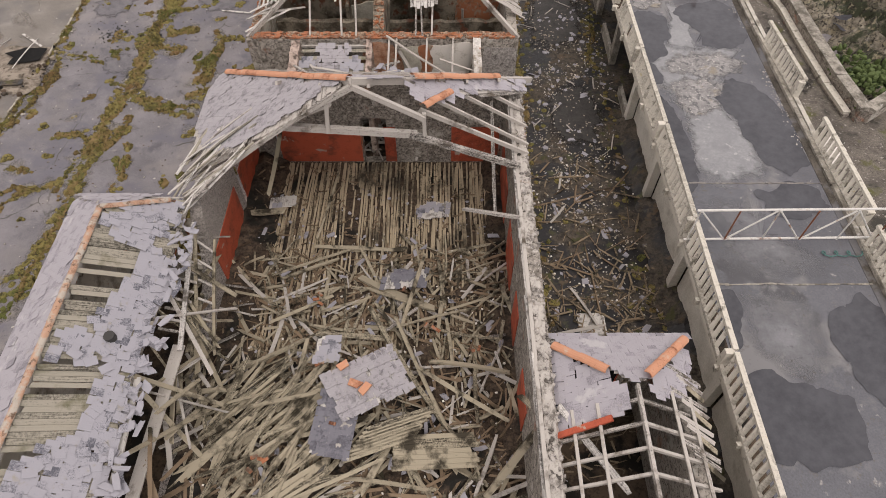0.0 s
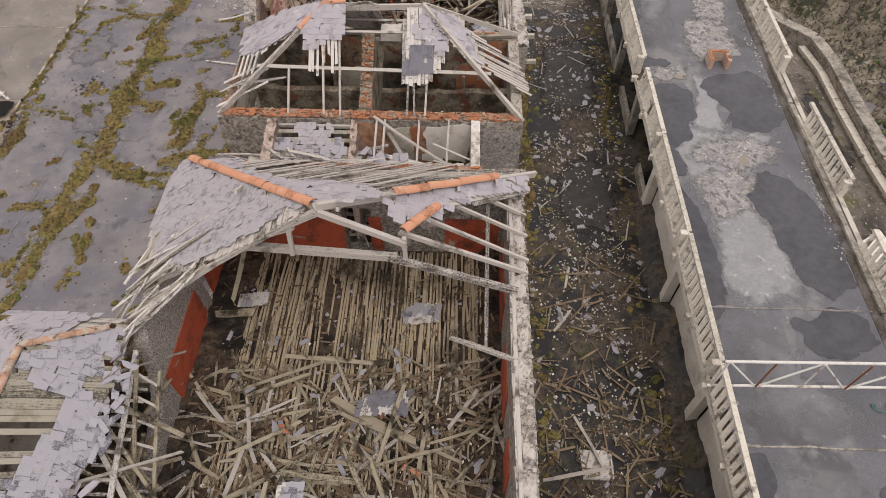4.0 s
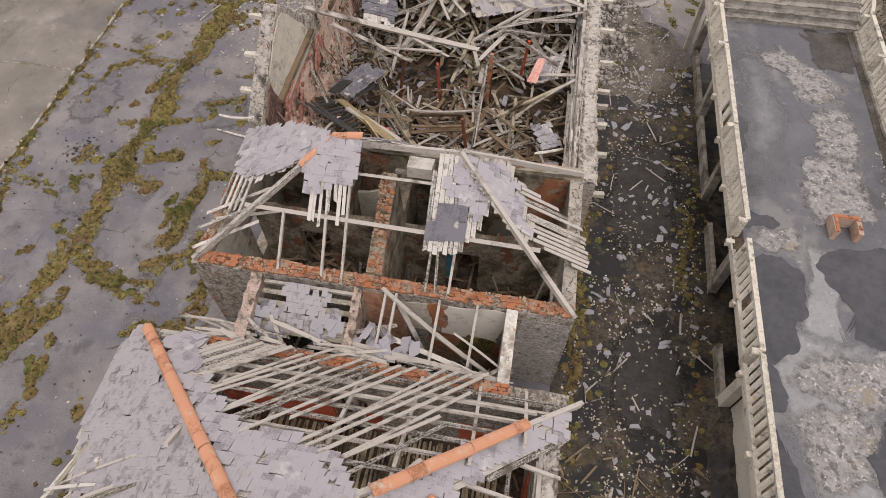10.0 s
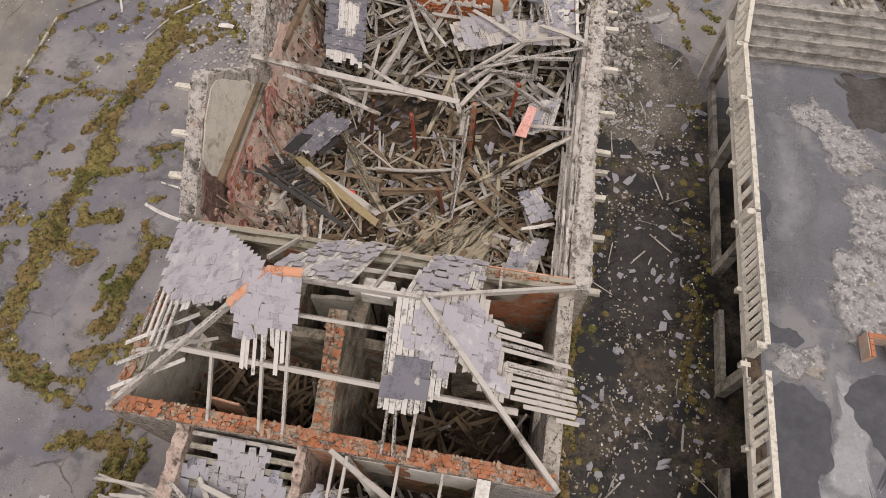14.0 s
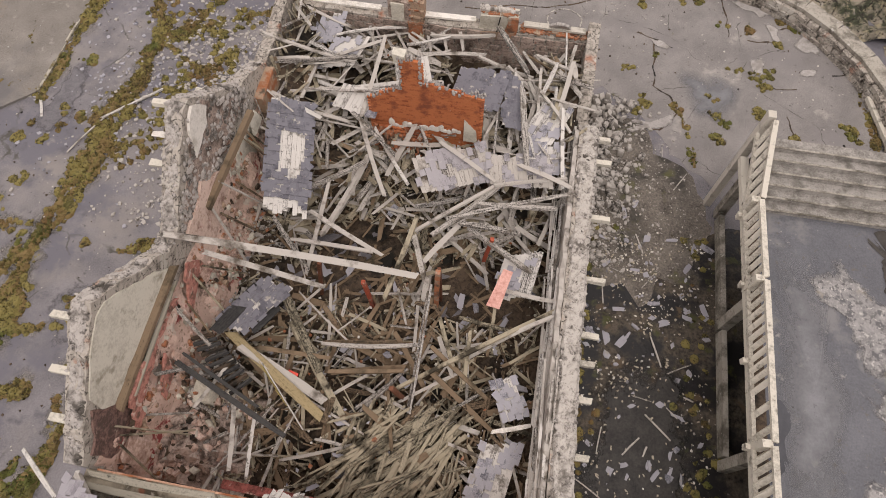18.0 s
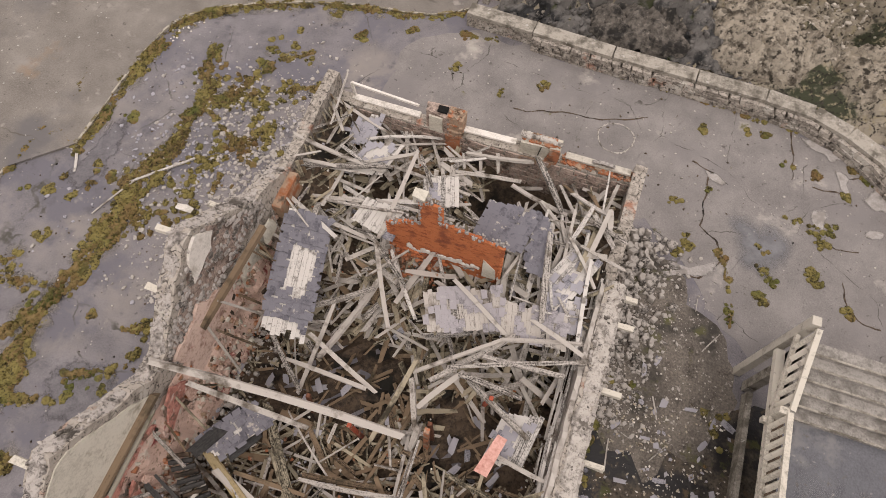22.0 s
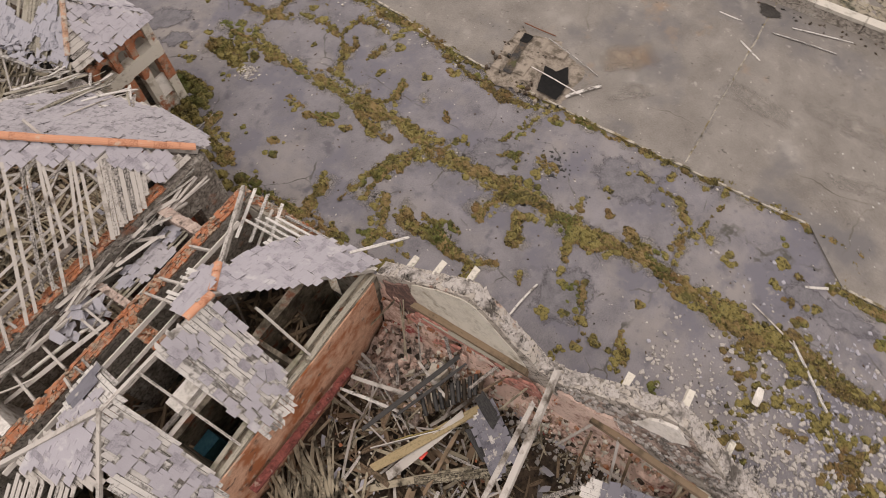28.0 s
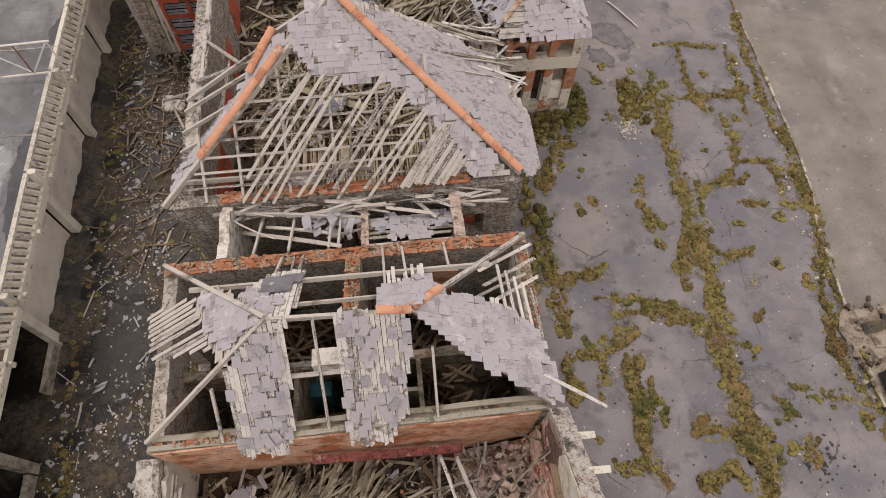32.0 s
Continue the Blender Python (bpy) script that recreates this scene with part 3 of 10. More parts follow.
weed_mat = material("shore_weed", (0.02, 0.035, 0.012), (0.09, 0.12, 0.04), grain=3, fleck=20, rough=0.8, bump=1.0, spread=0.3)
shore_mat = material("shore_rock", (0.042, 0.036, 0.029), (0.28, 0.246, 0.19), grain=1.0, fleck=9, bump=1.4, spread=0.15, stain=(0.045, 0.05, 0.028), stain_scale=0.4,
                     stain_edge=(0.52, 0.58), extra=[((0.33, 0.30, 0.255), 0.9, (0.62, 0.68)), ((0.05, 0.043, 0.036), 1.6, (0.58, 0.68)), ((0.26, 0.225, 0.15), 3.5, (0.54, 0.62))], cracks=(2.0, 0.12, (0.022, 0.019, 0.015)))
step_mat = material("worn_step_concrete", (0.15, 0.138, 0.122), (0.34, 0.318, 0.288), grain=3, fleck=35, bump=0.7, spread=0.1, stain=(0.14, 0.128, 0.112), stain_scale=1.6, stain_edge=(0.5, 0.66))
wet_rock = material("wet_rock", (0.018, 0.018, 0.018), (0.13, 0.122, 0.112), grain=2.2, fleck=14, rough=0.55, bump=1.6, spread=0.3, stain=(0.02, 0.02, 0.02), stain_scale=0.9, stain_edge=(0.5, 0.6), extra=[((0.24, 0.22, 0.195), 3.0, (0.6, 0.67)), ((0.05, 0.055, 0.025), 1.2, (0.6, 0.68))])
dark_rock = material("dark_shore_rock", (0.035, 0.031, 0.027), (0.17, 0.152, 0.13), grain=2.5, fleck=14, bump=1.5, spread=0.1, stain=(0.03, 0.028, 0.025), stain_scale=1.4, stain_edge=(0.5, 0.6), extra=[((0.24, 0.215, 0.18), 3.0, (0.6, 0.68))])
tan_rock = material("tan_shore_rock", (0.04, 0.033, 0.025), (0.34, 0.30, 0.238), grain=4.5, fleck=14, bump=1.5, spread=0.1, stain=(0.06, 0.05, 0.037), stain_scale=1.2, stain_edge=(0.52, 0.62), extra=[((0.42, 0.38, 0.315), 5.0, (0.58, 0.66)), ((0.035, 0.03, 0.022), 3.0, (0.55, 0.62))])
pebble_mat = material("shore_pebbles", (0.12, 0.105, 0.085), (0.43, 0.39, 0.33), grain=5, fleck=30, bump=0.6, spread=0.4)
white_paint = material("chalky_white", (0.44, 0.41, 0.36), (0.72, 0.68, 0.62), grain=3, fleck=40, rough=0.6, bump=0.2, spread=0.15, stain=(0.36, 0.32, 0.26), stain_scale=2.0, stain_edge=(0.56, 0.72))
# Brown rubble and dirt, darkened to carry the shade between fallen timbers.
rubble_shade_mat = material("rubble_heap", (0.012, 0.009, 0.007), (0.10, 0.071, 0.048), grain=4, fleck=24, bump=1.2, spread=0.1, stain=(0.016, 0.014, 0.011), stain_scale=0.8, stain_edge=(0.5, 0.6))
rust = material("rusted_iron", (0.06, 0.025, 0.015), (0.19, 0.08, 0.045), grain=5, fleck=40, rough=0.8, spread=0.2)
pit_mat = material("tan_broken_concrete", (0.11, 0.088, 0.066), (0.28, 0.238, 0.19), grain=2.5, fleck=30, bump=0.9, spread=0.2, stain=(0.10, 0.082, 0.06), stain_scale=2.0, stain_edge=(0.5, 0.62))
black_paint = material("charred_timber", (0.012, 0.012, 0.013), (0.05, 0.048, 0.045), stretch=WOOD, fleck=30, rough=0.7, spread=0.2)
pale_metal = material("pale_painted_steel", (0.42, 0.41, 0.38), (0.62, 0.60, 0.56), grain=3, fleck=40, rough=0.5, spread=0.2, stain=(0.25, 0.12, 0.06), stain_scale=2.0, stain_edge=(0.58, 0.68))
# Near-black colour standing for the shade inside openings.
void_mat = material("void_shade_black", (0.004, 0.004, 0.004), (0.012, 0.011, 0.01), grain=4, fleck=20, rough=1.0, spread=0.0)
red_cloth = material("red_sheet", (0.55, 0.04, 0.03), (0.72, 0.10, 0.07), grain=4, fleck=30, rough=0.6, spread=0.1)
pink_sheet = material("pink_panel", (0.45, 0.2, 0.16), (0.66, 0.38, 0.32), grain=4, fleck=30, rough=0.7, spread=0.1)
blue_paint = material("blue_paint", (0.05, 0.17, 0.24), (0.10, 0.30, 0.38), grain=4, fleck=30, rough=0.6, spread=0.1)
yellow_paint = material("worn_yellow_paint", (0.42, 0.26, 0.05), (0.62, 0.43, 0.10), grain=3, fleck=30, rough=0.7, bump=0.3, spread=0.1, stain=(0.42, 0.385, 0.31), stain_scale=1.2, stain_edge=(0.5, 0.62))
ochre = material("ochre_sheet", (0.16, 0.12, 0.04), (0.36, 0.28, 0.10), grain=3, fleck=30, rough=0.8, spread=0.2)

# ---- ground ----
g = Geo()
g.poly([(-320, -260, 0), (320, -260, 0), (320, 300, 0), (-320, 300, 0)])
solo("ground", g, asphalt, "worn grey asphalt yard with stains and dark patches", "ground", kind="structure", at=(0, 0, 0))


def plate(name, pts, z, thick, mat, label, category="pavement"):
    """A flat slab with straight sides; pts anticlockwise."""
    q = Geo()
    n = len(pts)
    q.poly([(x, y, z) for x, y in pts])
    for i in range(n):
        (xa, ya), (xb, yb) = pts[i], pts[(i + 1) % n]
        q.poly([(xa, ya, z - thick), (xb, yb, z - thick), (xb, yb, z), (xa, ya, z)])
    return solo(name, q, mat, label, category, kind="structure", at=(pts[0][0], pts[0][1], 0))


def smooth(pts, k=6):
    """A soft line through the given corners."""
    out = []
    for i in range(len(pts) - 1):
        p0, p1, p2, p3 = (Vector(pts[max(0, min(len(pts) - 1, j))]) for j in (i - 1, i, i + 1, i + 2))
        for n in range(k):
            t = n / k
            q = 0.5 * ((2 * p1) + (p2 - p0) * t + (2 * p0 - 5 * p1 + 4 * p2 - p3) * t * t + (3 * p1 - p0 - 3 * p2 + p3) * t ** 3)
            out.append((q.x, q.y))
    return out + [tuple(pts[-1])]


KERB = smooth([(-18.2, -20), (-18.2, 12), (-17.6, 18), (-17.25, 24), (-17.3, 33.2)], 8) + smooth([(-15.6, 34.8), (-15.55, 39.6), (-15.0, 41.3), (-13.6, 42.4), (-11, 43.5), (-8.6, 44.1), (-6.2, 44.5), (-4.6, 45.4)], 6)
plate("pavement", [(-140, -80), (-18.2, -80)] + KERB + [(-4.6, 120), (-140, 120)], 0.09, 0.2, apron_mat, "brownish concrete paving slab with stains and worn patches")
kerb_line = thing("kerb", (-17.4, 24, 0), "low worn concrete kerb edged with moss", "kerb", kind="structure")
for (xa, ya), (xb, yb) in zip(KERB, KERB[1:]):
    if ya > 33 and xa < -16:
        continue
    n = max(1, round(math.hypot(xb - xa, yb - ya) / 0.75))
    for i in range(n):
        a_ = (xa + (xb - xa) * i / n + rnd.uniform(-.02, .02), ya + (yb - ya) * i / n, 0.035 + rnd.uniform(-.015, .015))
        b_ = (xa + (xb - xa) * (i + 0.95) / n + rnd.uniform(-.02, .02), ya + (yb - ya) * (i + 0.95) / n, 0.035 + rnd.uniform(-.015, .015))
        part("kerb_stone", Geo().beam(a_, b_, rnd.uniform(.07, .11), 0.12, ragged=.03), kerb_mat, kerb_line)


def ragged(pts, amount, step=0.4, keep=None):
    """An outline with its straight sides frayed; keep(x, y): where it stays straight."""
    out = []
    for (xa, ya), (xb, yb) in zip(pts, pts[1:] + pts[:1]):
        n = max(1, round(math.hypot(xb - xa, yb - ya) / step))
        for i in range(n):
            x, y = xa + (xb - xa) * i / n, ya + (yb - ya) * i / n
            if keep and keep(x, y):
                out.append((x, y))
                continue
            w = noise.noise_vector((x * 0.8, y * 0.8, 2)) * amount + noise.noise_vector((x * 3, y * 3, 7)) * amount * 0.4
            out.append((x + w.x, y + w.y))
    return out


plate("gravel_apron", ragged([(2.6, 29), (7.2, 29), (7.3, 33.4), (6.4, 35.0), (5.2, 36.3), (3.9, 37.2), (2.6, 37.9)], 0.7), 0.008, 0.05, gravel_mat, "grey-brown gravel and trodden debris at the end of the lane", "ground")
plate("north_yard", ragged([(-6.6, 38.4), (3.2, 38.3), (5.2, 37.0), (7.3, 34.5), (12.8, 34.4), (12.6, 39.3), (11.2, 41.6), (9.2, 43.2), (5, 44.0), (-4.5, 44.4), (-6.4, 42.5)], 0.5), 0.006, 0.05, yard_mat,
      "grey-beige cracked concrete yard with pale patches", "ground")
plate("east_strip", [(12.1, -60), (60, -60), (60, 19.9), (18.5, 20.0), (16.5, 18.9), (16.2, 21), (16.2, 26.5), (15.9, 28.2), (14.7, 29.5), (13.8, 31), (13.4, 34.4), (12.1, 34.4)], 0.004, 0.05, gravel_mat,
      "brown gravel strip with wet patches between terrace and sea wall", "ground")
plate("lane", ragged([(2.6, -20), (12.1, -20), (12.1, 33.5), (7.6, 33.5), (6.9, 32.4), (6.2, 31.0), (4.4, 30.4), (3.4, 31.4), (2.6, 31)], 0.9, keep=lambda x, y: y < 28 or x > 7.5 or x < 2.7), 0.016, 0.1, mud, "dark muddy lane strewn with slate and litter", "lane")


def wall(name, a, b, thick, tops, mat, parent, openings=(), z0=-0.05, step=0.3, rough=0.05, label=""):
    """An upright wall from a to b (plan), thickened to its left. tops: (distance, height) along it; openings: (from, to, sill, head)."""
    q = Geo()
    a, b = Vector((*a, 0)), Vector((*b, 0))
    d = b - a
    length = d.length
    d /= length
    n = Vector((-d.y, d.x, 0)) * thick
    cuts = {0.0, length}
    k = max(1, round(length / step))
    cuts |= {length * i / k for i in range(1, k)}
    for o in openings:
        cuts = {c for c in cuts if not (o[0] - 0.12 < c < o[0] + 0.12 or o[1] - 0.12 < c < o[1] + 0.12)} | {o[0], o[1]}
    cuts |= {0.0, length}
    cuts = sorted(cuts)
    hs = [float(np.interp(c, [t[0] for t in tops], [t[1] for t in tops])) + rnd.uniform(-rough, rough) for c in cuts]
    js = [rnd.uniform(-rough, rough) for _ in cuts]
    index, faces = {}, {}

    def corner(s, side, z):
        p = a + d * s + (n if side else Vector((0, 0, 0)))
        key = (round(s, 4), side, round(z, 4))
        if key not in index:
            index[key] = len(q.v)
            q.v.append((p.x, p.y, z))
        return index[key]

    for i in range(len(cuts) - 1):
        s0, s1 = cuts[i], cuts[i + 1]
        spans = [(z0, None)]
        for o in openings:
            if o[0] <= s0 + 1e-6 and s1 <= o[1] + 1e-6:
                spans = ([(z0, o[2])] if o[2] > z0 else []) + ([(o[3], None)] if o[3] < min(hs[i], hs[i + 1]) - 0.1 else [])
        for lo, hi in spans:
            t = [hi] * 4 if hi is not None else [hs[i], hs[i + 1], hs[i + 1] + js[i + 1], hs[i] + js[i]]
            c = [corner(s0, 0, lo), corner(s1, 0, lo), corner(s1, 1, lo), corner(s0, 1, lo),
                 corner(s0, 0, t[0]), corner(s1, 0, t[1]), corner(s1, 1, t[2]), corner(s0, 1, t[3])]
            for face in ((0, 3, 2, 1), (4, 5, 6, 7), (0, 1, 5, 4), (2, 3, 7, 6), (1, 2, 6, 5), (3, 0, 4, 7)):
                ids = [c[k] for k in face]
                key = frozenset(ids)
                if key in faces:
                    del faces[key]
                else:
                    faces[key] = ids
    for ids in faces.values():
        q.f.append(ids)
        q.uv += [(q.v[k][0] + q.v[k][1], q.v[k][2]) for k in ids]
    return part(name, q, mat, parent, label)


# one brick, one slate and so on, shared by their copies
def unit_box(name, sx, sy, sz, mat, count=3, jit=0.06):
    out = []
    for _ in range(count):
        q = Geo()
        q.box(-sx / 2, sx / 2, -sy / 2, sy / 2, -sz / 2, sz / 2, 0)
        q.v = [(x + rnd.uniform(-jit, jit) * sx, y + rnd.uniform(-jit, jit) * sy, z + rnd.uniform(-jit, jit) * sz) for x, y, z in q.v]
        out.append(q.mesh(name, mat))
    return out


BRICK = unit_box("brick", 0.172, 0.082, 0.052, brick_mat, 4)
SLATES = {}
for mat_, w_, l_ in ((slate_mat, 0.193, 0.29), (darker_slate, 0.15, 0.22), (blue_slate, 0.19, 0.27)):
    SLATES[mat_.name] = (unit_box("slate", w_, l_, 0.011, mat_, 4, 0.04), w_ / 2, l_ / 2)


def brick_top(parent, a, b, thick, z, rows=3, miss=0.15):
    """Loose courses of bricks along a wall's top."""
    a, b = Vector((*a, 0)), Vector((*b, 0))
    d = b - a
    length = d.length
    d /= length
    n = Vector((-d.y, d.x, 0))
    yaw = math.atan2(d.y, d.x)
    for i in range(int(length / 0.185)):
        for r in range(rows):
            if rnd.random() < miss:
                continue
            p = a + d * (i * 0.185 + 0.09 + (r % 2) * 0.05) + n * (thick * (r + 0.5) / rows)
            zz = z(i * 0.185) if callable(z) else z
            loose = rnd.random() < 0.18
            m = Matrix.Translation((p.x, p.y, zz + rnd.uniform(-0.025, 0.02))) @ Matrix.Rotation(yaw + (rnd.uniform(-0.7, 0.7) if loose else rnd.uniform(-0.08, 0.08)), 4, "Z") @ Matrix.Rotation(rnd.uniform(-.12, .12), 4, "X")
            piece("brick", rnd.choice(BRICK), m, parent)
    q = Geo()
    for i in range(int(length * 60)):
        s_, r_ = rnd.random() * length, rnd.random() * thick
        p = a + d * s_ + n * r_
        zz = z(s_) if callable(z) else z
        w = rnd.uniform(0.03, 0.11)
        q.stone(p.x, p.y, zz + rnd.uniform(-.02, .025), w, w * rnd.uniform(.6, 1), w * 0.3)
    part("mortar_rubble", q, mortar_mat, parent, kind="stuff")
    q = Geo()
    for i in range(int(13 * length)):
        t = rnd.uniform(0, length)
        if noise.noise((t * 1.3 + a.x, a.y, 2)) < -0.25:
            continue
        c = a + d * t + n * rnd.uniform(0.02, thick - 0.02)
        w = rnd.choice((.06, .1, .16, .24))
        q.stone(c.x, c.y, (z(t) if callable(z) else z) - 0.005, w, w * rnd.uniform(.5, .9), rnd.uniform(.035, .05))
    part("mortar_bed", q, mortar_mat, parent, "crumbled mortar and dirt over the bricks", kind="stuff")


def inside(p, poly):
    x, y = p
    hit = False
    for (xa, ya), (xb, yb) in zip(poly, poly[1:] + poly[:1]):
        if (ya > y) != (yb > y) and x < (xb - xa) * (y - ya) / (yb - ya) + xa:
            hit = not hit
    return hit


def edge_distance(p, poly):
    best = 9.0
    for (xa, ya), (xb, yb) in zip(poly, poly[1:] + poly[:1]):
        dx, dy = xb - xa, yb - ya
        t = max(0, min(1, ((p[0] - xa) * dx + (p[1] - ya) * dy) / (dx * dx + dy * dy + 1e-9)))
        best = min(best, math.hypot(p[0] - xa - t * dx, p[1] - ya - t * dy))
    return best


class Slope:
    """A roof plane: o on the eaves, u along them, v up the slope."""

    def __init__(self, o, u, v):
        self.o, self.u = Vector(o), Vector(u).normalized()
        v = Vector(v)
        self.v = (v - self.u * v.dot(self.u)).normalized()
        self.n = self.u.cross(self.v)
        if self.n.z < 0:
            self.n = -self.n

    def at(self, u, v, up=0.0):
        return self.o + self.u * u + self.v * v + self.n * up

    def lay(self, u, v, up=0.0, yaw=0.0, tip=0.0):
        m = Matrix((self.u, self.v, self.u.cross(self.v))).transposed().to_4x4()
        return Matrix.Translation(self.at(u, v, up)) @ m @ Matrix.Rotation(yaw, 4, "Z") @ Matrix.Rotation(tip, 4, "X")


def slates(parent, s, area, up=0.05, singles=200, worn=0.35, gap=0.03, mat=slate_mat, slip=0.05):
    """Courses of slates inside an area of a slope, ragged at its border; a board lies under them."""
    us, vs = [p[0] for p in area], [p[1] for p in area]
    rest = Geo()
    meshes, hw, hl = SLATES[mat.name]
    step = (hw * 2.06, hl * 1.12)
    made = 0
    side = 1 if s.u.cross(s.v).z > 0 else -1
    v, row = min(vs), 0
    cells = []
    while v < max(vs):
        u = min(us) + (row % 2) * step[0] / 2
        while u < max(us):
            if inside((u, v), area):
                cells.append((u, v, row))
            u += step[0]
        v += step[1]
        row += 1
    rnd.shuffle(cells)
    for u, v, row in cells:
        e = edge_distance((u, v), area)
        if rnd.random() < (worn if e < 0.22 else gap):
            continue
        loose = rnd.random() < slip
        m = s.lay(u + rnd.uniform(-0.012, 0.012) + (rnd.uniform(-.08, .08) if loose else 0), v + (rnd.uniform(-.1, .04) if loose else 0), up + (rnd.uniform(0, .03) if loose else 0) + rnd.uniform(0, 0.008), rnd.gauss(0, 0.35) if loose else rnd.uniform(-0.025, 0.025), side * rnd.uniform(-0.05, -0.03))
        if made < singles:
            piece("slate", rnd.choice(meshes), m, parent)
            made += 1
        else:
            c = [m @ Vector((x * hw, y * hl, z * 0.0055)) for z in (-1, 1) for x, y in ((-1, -1), (1, -1), (1, 1), (-1, 1))]
            rest.quad_box(c, 0.23, 0.36)
    if rest.f:
        part("slating", rest, mat, parent, kind="stuff")


def boards(parent, s, area, angle=0.0, width=0.12, gap=0.1, up=0.02, mat=None, name="roof_board", joined=False, pitch=None, wild=0.0):
    """Parallel boards across an area of a slope; gap: the share of boards that is missing."""
    c, sn = math.cos(angle), math.sin(angle)
    turned = [(u * c + v * sn, -u * sn + v * c) for u, v in area]
    lo, hi = min(p[1] for p in turned), max(p[1] for p in turned)
    k = lo + width / 2
    rest = Geo()
    while k < hi:
        xs = []
        for (xa, ya), (xb, yb) in zip(turned, turned[1:] + turned[:1]):
            if (ya > k) != (yb > k):
                xs.append(xa + (xb - xa) * (k - ya) / (yb - ya))
        xs.sort()
        for x0, x1 in zip(xs[::2], xs[1::2]):
            if x1 - x0 > 0.15 and rnd.random() > gap:
                x0 -= rnd.uniform(-0.06, 0.14)
                x1 += rnd.uniform(-0.06, 0.14)
                e = rnd.uniform(-0.012, 0.012)
                x0 += rnd.choice((0, 0, 0.3, 0.9)) * wild * rnd.random()
                x1 -= rnd.choice((0, 0, 0.4, 1.3)) * wild * rnd.random()
                tilt = rnd.gauss(0, 0.09) * wild
                pa, pb = s.at(x0 * c - k * sn, x0 * sn + k * c, up + e), s.at(x1 * c - (k + tilt) * sn, x1 * sn + (k + tilt) * c, up + e + rnd.uniform(-0.02, 0.02))
                q = rest if joined else Geo()
                q.beam(pa, pb, width * rnd.uniform(0.86, 0.97), 0.02, up=s.n, ragged=0.05)
                if not joined:
                    part(name, q, mat or grey_wood, parent)
        k += pitch or width
    if joined and rest.f:
        part(name, rest, mat or grey_wood, parent, kind="stuff")


def timber(name, a, b, w, h, parent, mat=None, up=(0, 0, 1)):
    return part(name, Geo().beam(a, b, w, h, up=up, ragged=0.02), mat or grey_wood, parent)


def ridge_tiles(parent, a, b, r=0.12, length=0.37, mat=None):
    """Half-round clay tiles end to end along a hip or ridge."""
    a, b = Vector(a), Vector(b)
    d = b - a
    n = max(1, round(d.length / length))
    d /= n
    w = d.normalized()
    s = w.cross(Vector((0, 0, 1))).normalized()
    t = s.cross(w)
    for i in range(n):
        q = Geo()
        p0, p1 = a + d * i, a + d * (i + 1) + w * 0.02
        wob = rnd.uniform(-0.015, 0.015)
        k = len(q.v)
        sides = 7
        for layer in (r, r - 0.02):
            for j in range(sides):
                an = math.pi * j / (sides - 1)
                o = s * math.cos(an) * layer + t * (math.sin(an) * layer * 0.75 + wob)
                q.v += [tuple(p0 + o * 1.04), tuple(p1 + o)]
        for j in range(sides - 1):
            q.f.append([2 * j, 2 * j + 1, 2 * j + 3, 2 * j + 2])
            q.f.append([2 * sides + 2 * j, 2 * sides + 2 * j + 2, 2 * sides + 2 * j + 3, 2 * sides + 2 * j + 1])
            q.uv += [(0, 0)] * 8
        part("ridge_tile", q, mat or tile_mat, parent)


def wall_crest(parent, x0, x1, y0, y1, top, mat, step=0.09, bump=0.07):
    """The broken, lumpy crest of a wall that runs along y."""
    q = Geo()
    nx, ny = 6, int((y1 - y0) / step)
    for j in range(ny + 1):
        y = y0 + (y1 - y0) * j / ny
        for i in range(nx + 1):
            x = x0 + (x1 - x0) * i / nx
            edge = 0.12 if i in (0, nx) else 0.0
            q.v.append((x + rnd.uniform(-.02, .02) + 0.05 * noise.noise((x * 3, y * 2, 1)), y, top(y) - edge + rnd.uniform(-.3, .5) * bump + 0.08 * noise.noise((x * 4, y * 4, 3))))
    for j in range(ny):
        for i in range(nx):
            k = j * (nx + 1) + i
            q.f.append([k, k + 1, k + nx + 2, k + nx + 1])
            q.uv += [(0, 0), (1, 0), (1, 1), (0, 1)]
    return part("wall_crest", q, mat, parent, "lumpy broken wall top")


fallen = []


def plank(x0, y0, z0, x1, y1, z1, w, mat=None, h=None, name="fallen_plank", label="weathered grey plank fallen on the rubble"):
    q = Geo()
    q.board((x0, y0, z0), (x1, y1, z1), w * 0.85, h or max(0.025, w * rnd.choice((0.2, 0.3, 0.55))), rnd.uniform(-0.5, 0.5))
    ob = solo(name, q, mat or (rnd.choice((grey_wood, olive_wood, brown_wood)) if 23.5 < y0 < 29.2 and z0 < 2.0 else grey_wood), label, "plank", "fallen planks")
    fallen.append(ob)
    return ob


def heap(name, x0, x1, y0, y1, height, mat, label, step=0.25, bump=0.22):
    """Ground-up rubble: a lumpy sheet over height(x, y)."""
    q = Geo()
    nx, ny = max(2, round((x1 - x0) / step)), max(2, round((y1 - y0) / step))
    for j in range(ny + 1):
        for i in range(nx + 1):
            x, y = x0 + (x1 - x0) * i / nx, y0 + (y1 - y0) * j / ny
            q.v.append((x, y, height(x, y) + rnd.uniform(-bump, bump) * 0.5))
    for j in range(ny):
        for i in range(nx):
            k = j * (nx + 1) + i
            q.f.append([k, k + 1, k + nx + 2, k + nx + 1])
            q.uv += [(0, 0), (1, 0), (1, 1), (0, 1)]
    return solo(name, q, mat, label, "rubble", kind="stuff")


